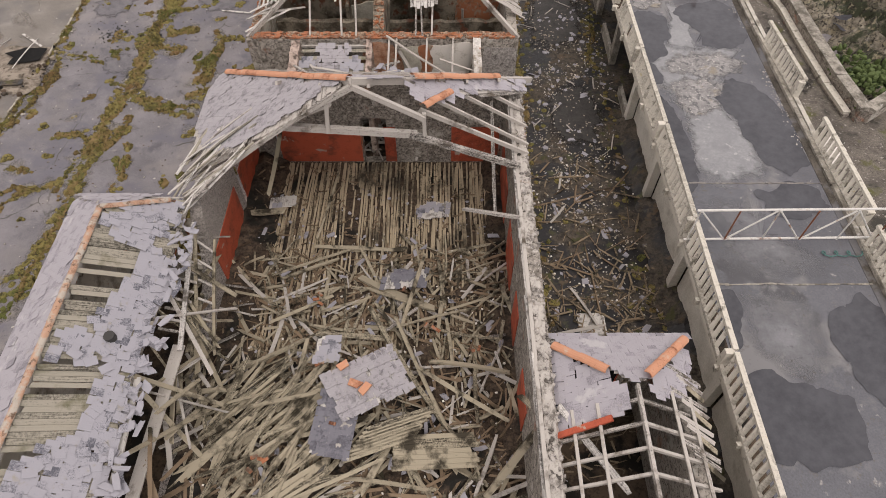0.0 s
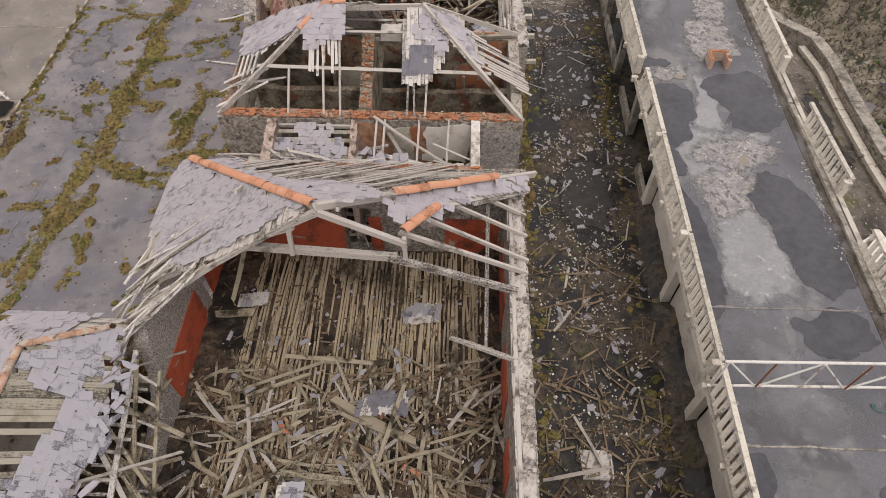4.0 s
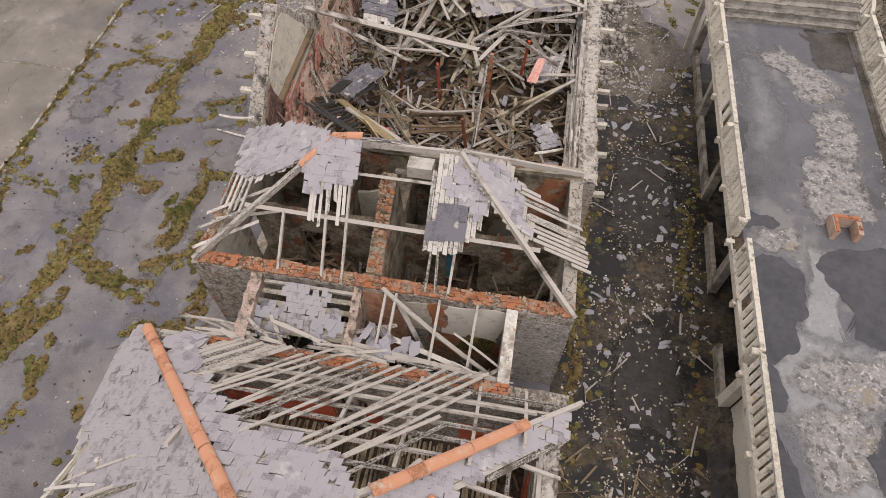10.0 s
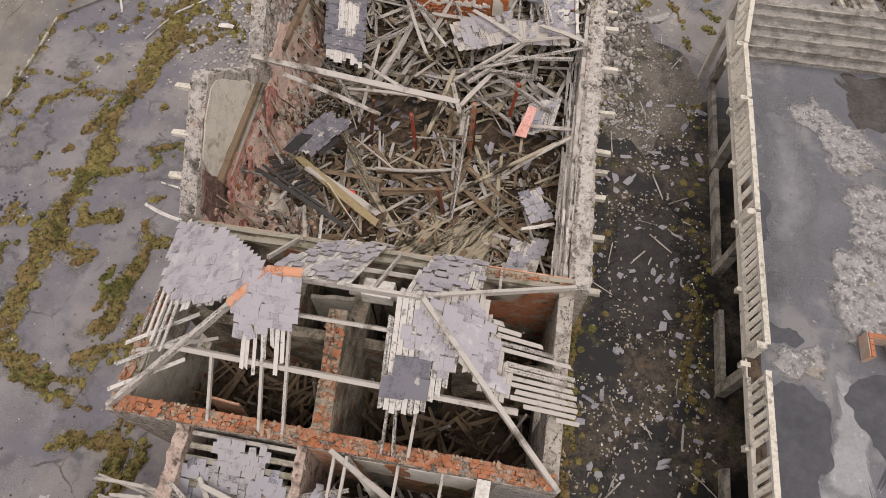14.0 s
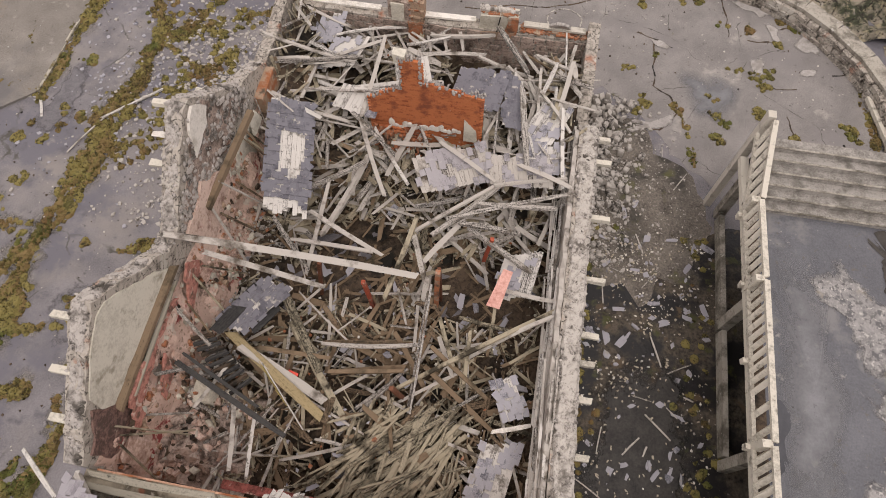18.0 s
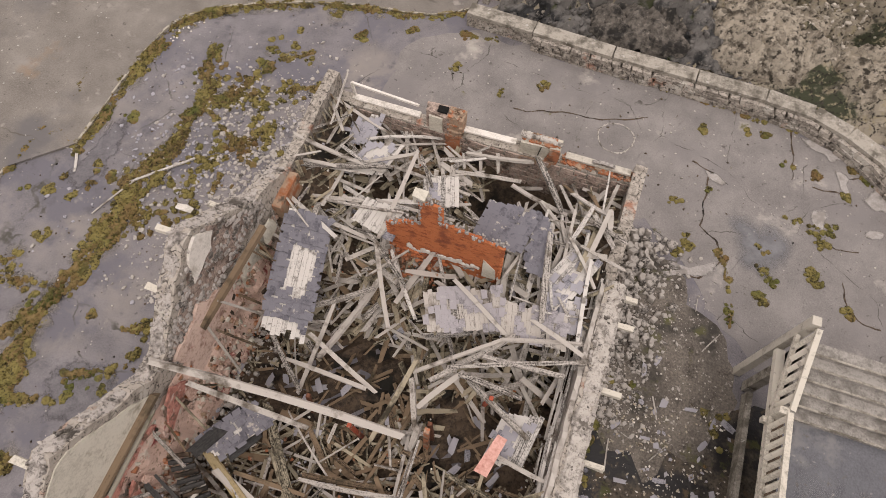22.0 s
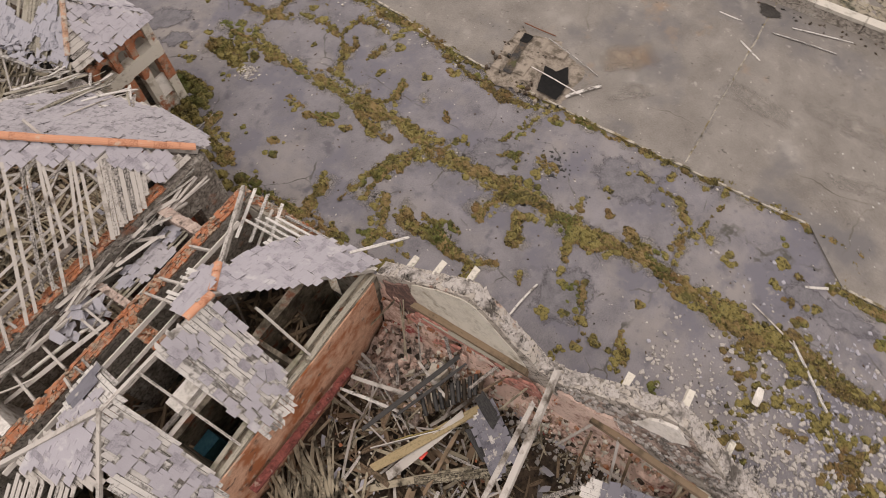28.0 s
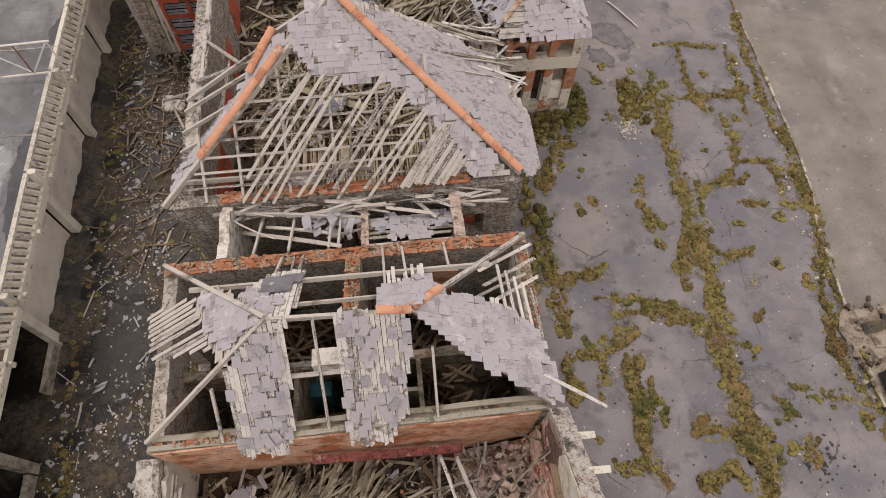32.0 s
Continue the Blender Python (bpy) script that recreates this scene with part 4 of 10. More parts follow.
def scatter(name, n, spot, size, mat, label, flat=0.35, kind="stuff", category="rubble"):
    """n rough lumps; spot() gives a place, size() a width."""
    q = Geo()
    for _ in range(n):
        x, y, z = spot()
        w = size()
        q.stone(x, y, z - w * flat * 0.2, w, w * rnd.uniform(0.5, 1.0), w * flat * rnd.uniform(0.6, 1.3))
    return solo(name, q, mat, label, category, kind=kind)


def splinters(name, n, spot, length, width, mat, label, tilt=0.25, heading=None, piece_name="board"):
    """n thin boards lying about: each its own piece in a small pile, joined in a large one."""
    q = Geo()
    pile = thing(name, spot(), label, "rubble") if n <= 170 else None
    for _ in range(n):
        x, y, z = spot()
        a = heading() if heading else rnd.uniform(0, math.pi)
        half = length() / 2
        dz = rnd.uniform(-tilt, tilt) * half
        d = Vector((math.cos(a) * half, math.sin(a) * half, dz))
        p = Vector((x, y, z))
        if pile:
            q = Geo()
        q.board(p - d, p + d, width(), rnd.choice((0.014, 0.02, 0.035)), rnd.uniform(-0.5, 0.5))
        if pile:
            part(piece_name, q, mat, pile)
    return pile or solo(name, q, mat, label, "rubble", kind="stuff")


def wall_patch(name, axis, at, pts, mat, parent, label="", fray=0.25, lift=0.006):
    """Plaster or brick facing left on an upright wall; axis: the wall's normal, x or y; pts: (along, up)."""
    q = Geo()
    out = ragged(pts, fray, 0.16)
    sign = 1 if lift > 0 else -1
    ring = [(at + lift, s, z) if axis == "x" else (s, at + lift, z) for s, z in out]
    q.poly(ring)
    back = [(at - sign * .01, s, z) if axis == "x" else (s, at - sign * .01, z) for s, z in out]
    for i in range(len(out)):
        j = (i + 1) % len(out)
        q.poly([ring[i], ring[j], back[j], back[i]])
    return part(name, q, mat, parent, label)
# ---- terrace on posts, east of the lane ----
DECK = 2.8
terrace = thing("terrace", (7.1, 3, 0), "raised concrete terrace with flooded deck and slatted balustrades", "terrace", kind="structure")
part("deck", Geo().box(7.05, 12.05, -6, 32.45, DECK - 0.22, DECK), deck_mat, terrace, "flooded grey concrete deck")
part("edge_beam", Geo().box(6.84, 7.05, -6, 34.1, DECK - 0.16, DECK + 0.03, 0), rail_mat, terrace)
for i in range(18):
    y = -0.9 + i * 1.95
    part("bracket", Geo().box(6.72, 6.95, y - 0.06, y + 0.06, DECK - 0.14, DECK + 0.06, 0.01), rail_mat, terrace)
# Near-black strip under the west slats; the gaps between them show it.
part("dirt_strip", Geo().box(6.88, 7.2, -6, 32.4, DECK - .01, DECK + .034, 0.002), rubble_shade_mat, terrace, "dark strip along the deck edge")
# Brownish dirt and water stains along the east edge.
part("dirt_strip", Geo().box(11.58, 12.0, -6, 32.4, DECK - .01, DECK + .016, 0.004), damp_edge, terrace, "dark strip along the deck edge")
part("edge_beam", Geo().box(12.05, 12.2, -6, 34.1, DECK - 0.3, DECK + 0.06, 0), concrete, terrace)
for i, y in enumerate((-1.0, 3.0, 7.0, 11.1, 15.0, 18.9, 22.7, 26.4, 30.2, 33.95)):
    part("post", Geo().box(7.18, 7.44, y - 0.14, y + 0.14, 0, DECK - 0.2, .01), panel_mat if y < 19 else coping_mat, terrace)
    part("post", Geo().box(11.75, 12.0, y - 0.14, y + 0.14, 0, DECK - 0.2), concrete, terrace)
for y0, y1 in ((-0.8, 2.8), (3.2, 6.8), (7.2, 10.9), (11.3, 14.8), (15.2, 18.7)):
    part("wall_panel", Geo().box(7.46, 7.6, y0, y1, 0, 2.35), panel_mat, terrace, "smooth pale concrete infill panel")
for y0, y1 in ((18.95, 20.6), (22.9, 25.0), (26.6, 30.0), (30.4, 33.7)):
    part("sill_wall", Geo().box(7.2, 7.34, y0, y1, 0, 0.45, .01), coping_mat, terrace)
part("back_wall", Geo().box(11.6, 11.75, -6, 34, 0, DECK - 0.22), concrete, terrace)
for i in range(6):
    part("step", Geo().box(7.1, 11.9, 32.45 + i * 0.27, 34.1, DECK - 0.3 + i * 0.165, DECK + 0.14 + i * 0.165), step_mat, terrace)
    part("nosing", Geo().beam((7.12, 32.46 + i * 0.27, DECK + 0.142 + i * 0.165), (11.88, 32.46 + i * 0.27, DECK + 0.142 + i * 0.165), 0.05, 0.02, ragged=.02), coping_mat, terrace)


def balustrade(x, y0, y1, z=DECK, zend=None, lean=0.13, shift=0.0):
    """A concrete panel of slanting slats between two rails, with a pier at each end."""
    b = thing("balustrade", (x, y0, z), "weathered concrete balustrade panel with slanting slats", "balustrade", "terrace balustrades")
    zend = z if zend is None else zend
    top = 0.66
    xa, xb = x + rnd.uniform(-.02, .02), x + shift + rnd.uniform(-.02, .02)
    part("top_rail", Geo().beam((xa + lean, y0 + .04, z + top), (xb + lean, y1 - .04, zend + top), 0.13, 0.09, ragged=.02), rail_mat, b)
    part("bottom_rail", Geo().beam((xa - .06, y0 + .04, z + 0.08), (xb - .06, y1 - .04, zend + 0.08), 0.09, 0.12, ragged=.02), rail_mat, b)
    part("pier", Geo().box(xa - 0.12, xa + 0.1, y0 - 0.08, y0 + 0.08, z - .1, z + top + rnd.uniform(-.03, .05), .012), rail_mat, b)
    n = round((y1 - y0) / 0.25)
    for i in range(1, n):
        t = i / n
        y = y0 + (y1 - y0) * t - 0.08
        zz, xx = z + (zend - z) * t, xa + (xb - xa) * t
        if rnd.random() > 0.05:
            part("slat", Geo().beam((xx - .05, y, zz + 0.12), (xx + lean, y + 0.2, zz + top - 0.03), 0.12, 0.125, ragged=.01), rail_mat, b)
    return b


for y0, y1 in ((-1, 3), (3, 7), (7, 11.1), (11.1, 15), (15, 18.9), (18.9, 22.2), (22.75, 26.4), (26.4, 30.2), (30.2, 32.4)):
    balustrade(6.93, y0, y1)
balustrade(6.93, 32.4, 34.2, DECK, DECK + 0.9)
part("post", Geo().box(6.88, 7.08, 34.2, 34.42, 0, 4.4), concrete, terrace)
for y0, y1, x, s in ((3, 7, 11.95, 0), (7, 10.9, 11.95, 0), (11.4, 15.3, 12.1, -.05), (17.1, 20.6, 12.1, -.12), (22.9, 26.9, 12.0, 0), (27.0, 30.3, 12.0, -.06), (30.4, 32.6, 12.0, .03)):
    balustrade(x, y0, y1, shift=s)
balustrade(12.0, 32.6, 34.2, DECK, DECK + 0.9)
for y0, y1 in ((-6, 12.9), (12.95, 21.1), (21.2, 32.4)):
    part("kerb_beam", Geo().box(11.8, 11.95, y0, y1, DECK - .02, DECK + 0.12, 0.015), coping_mat, terrace)
for y in (13.05, 9.35):
    q = Geo()
    for i in range(45):
        x = 7.15 + i * 0.1
        e = 0.03 * noise.noise((x * 2, y, 0))
        q.beam((x, y + e, DECK + .012), (x + .1, y + 0.03 * noise.noise((x * 2 + .2, y, 0)), DECK + .012), rnd.uniform(.015, .07), 0.012)
    part("deck_seam", q, silt_mat if y > 10 else coping_mat, terrace, "pale silted joint across the deck", kind="stuff")


film_count = iter(range(1000))


def puddle(*ring, z=DECK + 0.005, mat=puddle_mat, name="puddle", lo=7.1, hi=11.66, label="thin dark puddle on the terrace deck", category="water", fray=1.0):
    """A film of water or silt with a soft outline round the given corners."""
    pts = [Vector((*p, 0)) for p in ring]
    z += 0.0004 * next(film_count)
    out = []
    n = len(pts)
    for i in range(n):
        p0, p1, p2, p3 = pts[i - 1], pts[i], pts[(i + 1) % n], pts[(i + 2) % n]
        for k in range(14):
            t = k / 14
            q = 0.5 * ((2 * p1) + (p2 - p0) * t + (2 * p0 - 5 * p1 + 4 * p2 - p3) * t * t + (3 * p1 - p0 - 3 * p2 + p3) * t ** 3)
            w = noise.noise_vector((q.x * 1.7, q.y * 1.7, 4)) * 0.3 * fray + noise.noise_vector((q.x * 5, q.y * 5, 9)) * 0.1 * fray
            out.append((max(lo, min(hi, q.x + w.x)), q.y + w.y, z))
    q = Geo()
    c = sum((Vector(p) for p in out), Vector()) / len(out)
    out.sort(key=lambda p: math.atan2(p[1] - c.y, p[0] - c.x))
    n = len(out)
    q.v += out + [tuple(Vector(p).lerp(c, 0.45)) for p in out] + [tuple(c)]
    for k in range(n):
        m = (k + 1) % n
        q.f += [[k, m, n + m, n + k], [n + k, n + m, 2 * n]]
        q.uv += [(0, 0), (0, 0), (0.55 / PLAN, 0), (0.55 / PLAN, 0), (0.55 / PLAN, 0), (0.55 / PLAN, 0), (0.9 / PLAN, 0)]
    return solo(name, q, mat, label, category, kind="structure")


def crust(*ring):
    return puddle(*ring, z=DECK + 0.016, mat=crust_mat, name="silt_crust", label="pale speckled silt crust dried on the deck", category="silt", fray=1.3)


def pale_film(*ring):
    return puddle(*ring, z=DECK + 0.001, mat=film_mat, name="silt_film", label="thin grey film over the deck", category="silt", fray=1.2)


crust((8.0, 30.9), (9.1, 31.5), (10.1, 30.6), (11.0, 30.3), (11.1, 28.6), (10.4, 28.0), (9.6, 28.3), (8.8, 30.0))
crust((9.6, 28.6), (11.1, 28.6), (11.2, 27.1), (11.0, 25.6), (9.8, 26.0), (9.5, 27.0))
crust((9.0, 26.2), (10.9, 26.4), (11.2, 25.0), (10.9, 23.7), (9.0, 23.2), (8.7, 24.6))
crust((7.3, 22.9), (8.0, 23.1), (8.9, 23.3), (8.9, 22.6), (8.2, 22.3), (7.4, 22.1))
crust((8.0, 19.5), (9.2, 19.7), (10.9, 19.7), (11.1, 18.3), (10.0, 17.9), (8.6, 18.0), (7.7, 18.5))
crust((8.0, 18.2), (10.2, 18.2), (9.6, 17.0), (9.3, 16.2), (8.3, 15.9), (7.9, 17.0))
pale_film((8.9, 22.6), (9.5, 22.0), (9.0, 20.8), (9.3, 19.8), (8.8, 19.6), (8.9, 21.0), (8.6, 22.0))
pale_film((8.2, 16.2), (9.3, 16.3), (9.8, 15.2), (10.0, 14.0), (10.4, 13.1), (8.2, 13.2), (8.1, 14.6))
pale_film((7.5, 31.6), (9.2, 31.8), (8.6, 29.8), (9.2, 28.0), (8.8, 26.0), (8.6, 24.4), (7.6, 24.2), (7.4, 28.0))
pale_film((8.0, 12.6), (9.6, 12.7), (9.4, 11.2), (10.6, 10.6), (10.9, 9.4), (8.0, 9.4), (7.6, 11.0))
pale_film((7.6, 9.1), (10.0, 9.2), (10.0, 7.0), (9.2, 6.5), (8.0, 6.8), (7.7, 8.0))
for ring in (((8.1, 16.4), (8.0, 14.5), (7.9, 13.1), (9.9, 13.1), (10.0, 15.1), (9.7, 16.0), (9.4, 17.0), (8.1, 16.9)), ((7.4, 19.5), (7.5, 18.1), (8.0, 16.7), (9.5, 16.7), (10.2, 18.7), (11.2, 19.8), (9.3, 20.0), (8.6, 20.4)), ((8.9, 22.0), (8.4, 20.0), (9.5, 19.6), (9.4, 20.9), (9.9, 22.0), (9.0, 23.0))):
    puddle(*ring, z=DECK + 0.0015, mat=band_film, name="silt_film", label="pale grey film over the deck band", category="silt", fray=0.8)
puddle((7.35, 21.9), (8.0, 22.15), (8.5, 21.9), (8.8, 21.0), (8.4, 20.2), (8.1, 19.5), (7.3, 19.1))
puddle((9.2, 22.4), (10.3, 22.8), (11.4, 22.5), (11.4, 20.6), (10.8, 19.8), (9.7, 20.2), (9.7, 20.7), (9.1, 21.7))
puddle((7.3, 19.0), (7.8, 18.6), (7.9, 18.2), (7.7, 17.8), (7.3, 17.6))
puddle((7.2, 27.5), (7.75, 27.3), (7.7, 26.7), (7.5, 25.9), (7.2, 25.9))
puddle((9.9, 32.2), (10.4, 31.7), (10.1, 30.7), (10.7, 30.3), (11.5, 30.2), (11.6, 32.3), mat=silty_water, label="brownish shallow water by the steps")
puddle((7.15, 23.6), (7.5, 23.75), (8.2, 23.5), (8.1, 23.1), (7.2, 23.0))
puddle((9.9, 18.0), (10.9, 17.6), (11.6, 16.2), (11.5, 14.0), (10.7, 13.4), (10.0, 14.2), (9.8, 15.6), (9.4, 16.4))
puddle((7.25, 17.4), (7.9, 16.5), (7.9, 15.6), (8.1, 14.3), (7.9, 13.2), (7.2, 13.2))
puddle((9.6, 12.8), (11.3, 12.9), (11.4, 11.9), (10.1, 11.7), (9.6, 12.3))
puddle((10.1, 8.0), (10.8, 8.9), (11.6, 8.8), (11.6, 5.6), (10.5, 5.8), (10.1, 6.9))
puddle((7.3, 6.6), (8.5, 6.6), (9.2, 6.4), (9.8, 5.7), (9.4, 4.6), (7.3, 4.6))
puddle((7.2, 9.1), (7.8, 9.1), (7.7, 8.1), (7.3, 7.3))
GROUND_FILM = {"z": 0.012, "mat": damp_mat, "lo": -60, "hi": 60, "label": "dark wet patch on the ground"}
puddle((14.6, 25.8), (15.4, 25.6), (15.5, 21.8), (15.6, 20.6), (14.3, 20.4), (14.6, 23.1), **GROUND_FILM)
puddle((3.7, 23.2), (5.6, 23.0), (6.7, 24.5), (6.6, 28.6), (5.2, 29.6), (3.8, 28.2), **dict(GROUND_FILM, z=0.021))
puddle((4.2, 17.5), (6.3, 17.2), (6.6, 20.5), (5.0, 21.8), (4.0, 20.0), **dict(GROUND_FILM, z=0.021))
puddle((12.8, 16.2), (14.4, 15.8), (14.8, 13.0), (13.0, 12.6), **GROUND_FILM)
for x, y, r in ((-26.3, 24.2, 0.8), (-26.2, 12.2, 0.9), (-26.3, 28.6, 0.5)):
    puddle((x - r, y - r), (x + 0.6 * r, y - 0.8 * r), (x + r, y + 0.5 * r), (x - 0.4 * r, y + 1.3 * r), **dict(GROUND_FILM, z=0.097))
puddle((-26.05, 16.5), (-25.5, 17.3), (-25.45, 18.1), (-25.8, 18.95), (-26.4, 19.35), (-26.9, 19.1), (-26.9, 16.8), **dict(GROUND_FILM, z=0.097, mat=puddle_mat, hi=-25.3, lo=-26.93, fray=0.3, label="dark pool against the boundary wall"))
bx = thing("brick_box", (9.9, 23.5, DECK), "open-topped weathered brick box on the terrace deck", "brick box")
for x0, x1, y0, y1 in ((9.52, 9.64, 23.05, 23.65), (10.13, 10.25, 23.05, 23.65), (9.64, 10.13, 23.53, 23.65)):
    part("side", Geo().box(x0, x1, y0, y1, DECK, DECK + 0.38, 0.012), pale_brick, bx)
    for i in range(4):
        along = x1 - x0 > 0.3
        if rnd.random() < 0.75:
            m = Matrix.Translation((x0 + 0.06 + (i * 0.13 if along else 0), y0 + 0.06 + (0 if along else i * 0.15), DECK + 0.395)) @ Matrix.Rotation(0 if along else math.pi / 2, 4, "Z") @ Matrix.Diagonal((.8, 1.1, .8, 1))
            piece("brick", rnd.choice(BRICK), m, bx)

frame_b = thing("lattice_frame", (6.8, 10.7, DECK), "pale steel lattice frame lying across the terrace", "steel frame")
for z in (4.3, 3.05):
    part("chord", Geo().tube((6.75, 10.7, z), (12.3, 10.85, z - 0.1), 0.035), pale_metal, frame_b)
for i in range(6):
    x = 6.85 + i * 1.05
    part("lacing", Geo().tube((x, 10.7, 3.05 if i % 2 else 4.3), (x + 1.02, 10.73, 4.25 if i % 2 else 3.05), 0.025), pale_metal, frame_b)
    part("upright", Geo().tube((x, 10.7, 3.05), (x, 10.7, 4.28), 0.022), rust if i % 2 else pale_metal, frame_b)
part("foot", Geo().tube((6.95, 10.7, DECK), (6.95, 10.7, 3.06), 0.03), pale_metal, frame_b)
part("foot", Geo().tube((11.9, 10.83, DECK), (11.9, 10.83, 3.0), 0.03), pale_metal, frame_b)

# ---- sea wall and shore ----
def ribbon_wall(name, pts, thick, h, mat, label, z0=0.0):
    w = thing(name, (*pts[0], z0), label, "sea wall", kind="structure")
    for i, (a, b) in enumerate(zip(pts, pts[1:])):
        d = (Vector(b) - Vector(a)).normalized() * 0.02
        part("block", Geo().beam((a[0] - d.x, a[1] - d.y, z0 + h / 2 - 0.4), (b[0] + d.x, b[1] + d.y, z0 + h / 2 - 0.4), thick * 0.8, h + 0.7), rubble_wall, w)
        length = math.hypot(b[0] - a[0], b[1] - a[1])
        n = max(1, round(length / 2.2))
        for k in range(n):
            p = [a[0] + (b[0] - a[0]) * k / n, a[1] + (b[1] - a[1]) * k / n, a[0] + (b[0] - a[0]) * (k + .985) / n, a[1] + (b[1] - a[1]) * (k + .985) / n]
            part("coping", Geo().beam((p[0], p[1], z0 + h + rnd.uniform(-.006, .006)), (p[2], p[3], z0 + h + rnd.uniform(-.006, .006)), thick * rnd.uniform(1.0, 1.04), 0.14, ragged=.01), mat, w)


curve = [(-4.6, 44.7), (-2, 44.55), (1, 44.35), (4, 44.25), (6.4, 44.15), (8, 43.95), (9.2, 43.45), (10.3, 42.75), (11.3, 41.8), (12.2, 40.6), (12.8, 39.3), (13.2, 37.5), (13.5, 34.5), (13.9, 31.0), (14.8, 29.6)]
ribbon_wall("sea_wall", curve, 0.55, 0.62, coping_mat, "curved concrete-capped stone sea wall above the shore")
ribbon_wall("sea_wall", [(14.8, 29.6), (16.0, 28.3), (16.25, 26.5), (16.25, 24), (16.35, 21), (16.55, 18.95)], 0.5, 0.62, coping_mat, "straight concrete-capped stone sea wall above the shore")
ribbon_wall("sea_wall", [(16.7, 19.0), (18.5, 20.2), (24, 21.0)], 0.5, 0.62, coping_mat, "return of the stone sea wall beside the shore")
ribbon_wall("wall_ledge", [(15.55, 28.2), (15.85, 26.5), (15.85, 24), (15.95, 21), (16.1, 19.2)], 0.3, 0.2, rail_mat, "low broken ledge along the sea wall")
ribbon_wall("wall_ledge", [(12.35, 39.3), (12.75, 37.5), (13.05, 34.6)], 0.3, 0.2, rail_mat, "low broken ledge along the sea wall")
ribbon_wall("boundary_wall", [(-27.15, -10), (-27.15, 8), (-27.15, 16), (-27.15, 24), (-27.15, 32), (-27.15, 45)], 0.4, 0.55, concrete, "low stained concrete boundary wall beside the paving", 0.09)
edge_strip = solo("painted_edge", Geo().box(-27.42, -27.33, -10, 27.5, 0.62, 0.725, 0.004), yellow_paint, "worn yellow painted edge on the boundary wall", "painted edge", kind="structure")
heap("rough_verge", -31.5, -27.45, 2, 40, lambda x, y: 0.1 + 0.35 * abs(noise.noise((x * 1.2, y * 1.2, 6))) + 0.2 * noise.noise((x * 3, y * 3, 2)), shore_mat, "rough stony verge with weeds behind the boundary wall", step=0.3, bump=0.2)
ribbon_wall("enclosure_wall", [(-4.3, 45.8), (-4.15, 47.2), (-4.05, 49.1), (-9, 49.25), (-15, 49.4)], 0.3, 1.15, concrete, "concrete enclosure wall beside the pavement")


facing = thing("wall_facing", (3, 43.9, 0), "squared stone facing at the foot of the sea wall", "wall facing", kind="structure")
FACING = unit_box("stone", 0.3, 0.2, 0.17, rubble_wall, 6, 0.12)
for (xa, ya), (xb, yb) in zip(curve[1:12], curve[2:13]):
    length = math.hypot(xb - xa, yb - ya)
    yaw = math.atan2(yb - ya, xb - xa)
    for r in range(3):
        n = max(1, int(length / 0.36))
        for i in range(n):
            t = (i + 0.5 + 0.3 * (r % 2)) / n
            off = 0.40 - 0.03 * r
            m = Matrix.Translation((xa + (xb - xa) * t + math.sin(yaw) * off, ya + (yb - ya) * t - math.cos(yaw) * off, 0.1 + 0.18 * r)) @ Matrix.Rotation(yaw + rnd.gauss(0, .05), 4, "Z") @ Matrix.Diagonal((length / n / 0.33, 1, 1, 1))
            piece("stone", rnd.choice(FACING), m, facing)


def shore_height(x, y):
    ridge = 1 - abs(noise.noise((x * 0.45 + y * 0.2, y * 0.6, 0)))
    strata = abs(noise.noise((x * 0.9 - y * 1.4, x * 0.5 + y * 0.3, 7)))
    return -0.4 + 1.7 * ridge ** 4 + 0.9 * strata + 0.5 * abs(noise.noise((x * 1.3, y * 1.3, 3))) + 0.35 * noise.noise((x * 3.1, y * 3.1, 5))


def shore(name, xs, ys, keep, label):
    q = Geo()
    nx, ny = len(xs), len(ys)
    for y in ys:
        for x in xs:
            d = keep(x, y)
            q.v.append((x, y, -0.06 + min(1.0, max(0.0, d) * 0.5) * max(0.1, shore_height(x, y))))
    for j in range(ny - 1):
        for i in range(nx - 1):
            if all(keep(xs[a], ys[b]) > -0.6 for a, b in ((i, j), (i + 1, j), (i, j + 1), (i + 1, j + 1))):
                k = j * nx + i
                q.f.append([k, k + 1, k + nx + 1, k + nx])
                q.uv += [(0, 0)] * 4
    solo(name, q, shore_mat, label, "shore", kind="structure")


shore("shore", list(np.linspace(-4, 34, 150)), list(np.linspace(42, 70, 120)), lambda x, y: max(y - 44.9, (math.hypot(x - 6.5, y - 37.5) - 7.3) if x > 6.5 else -9), "rocky shore of tumbled grey-brown stone")
def shore_edge(y):
    return float(np.interp(y, [19, 20, 28, 29.7, 31, 34.5, 37.5, 40], [19.5, 16.9, 16.6, 15.2, 14.3, 13.9, 13.6, 12.9])) + 0.2


shore("shore", list(np.linspace(13.2, 34, 110)), list(np.linspace(20.2, 42, 110)), lambda x, y: min(x - shore_edge(y), 3), "rocky shore of tumbled grey-brown stone")


def shore_spot():
    y = rnd.uniform(20.6, 42)
    return shore_edge(y) + rnd.uniform(0.2, 14), y, rnd.uniform(0.0, 0.35)


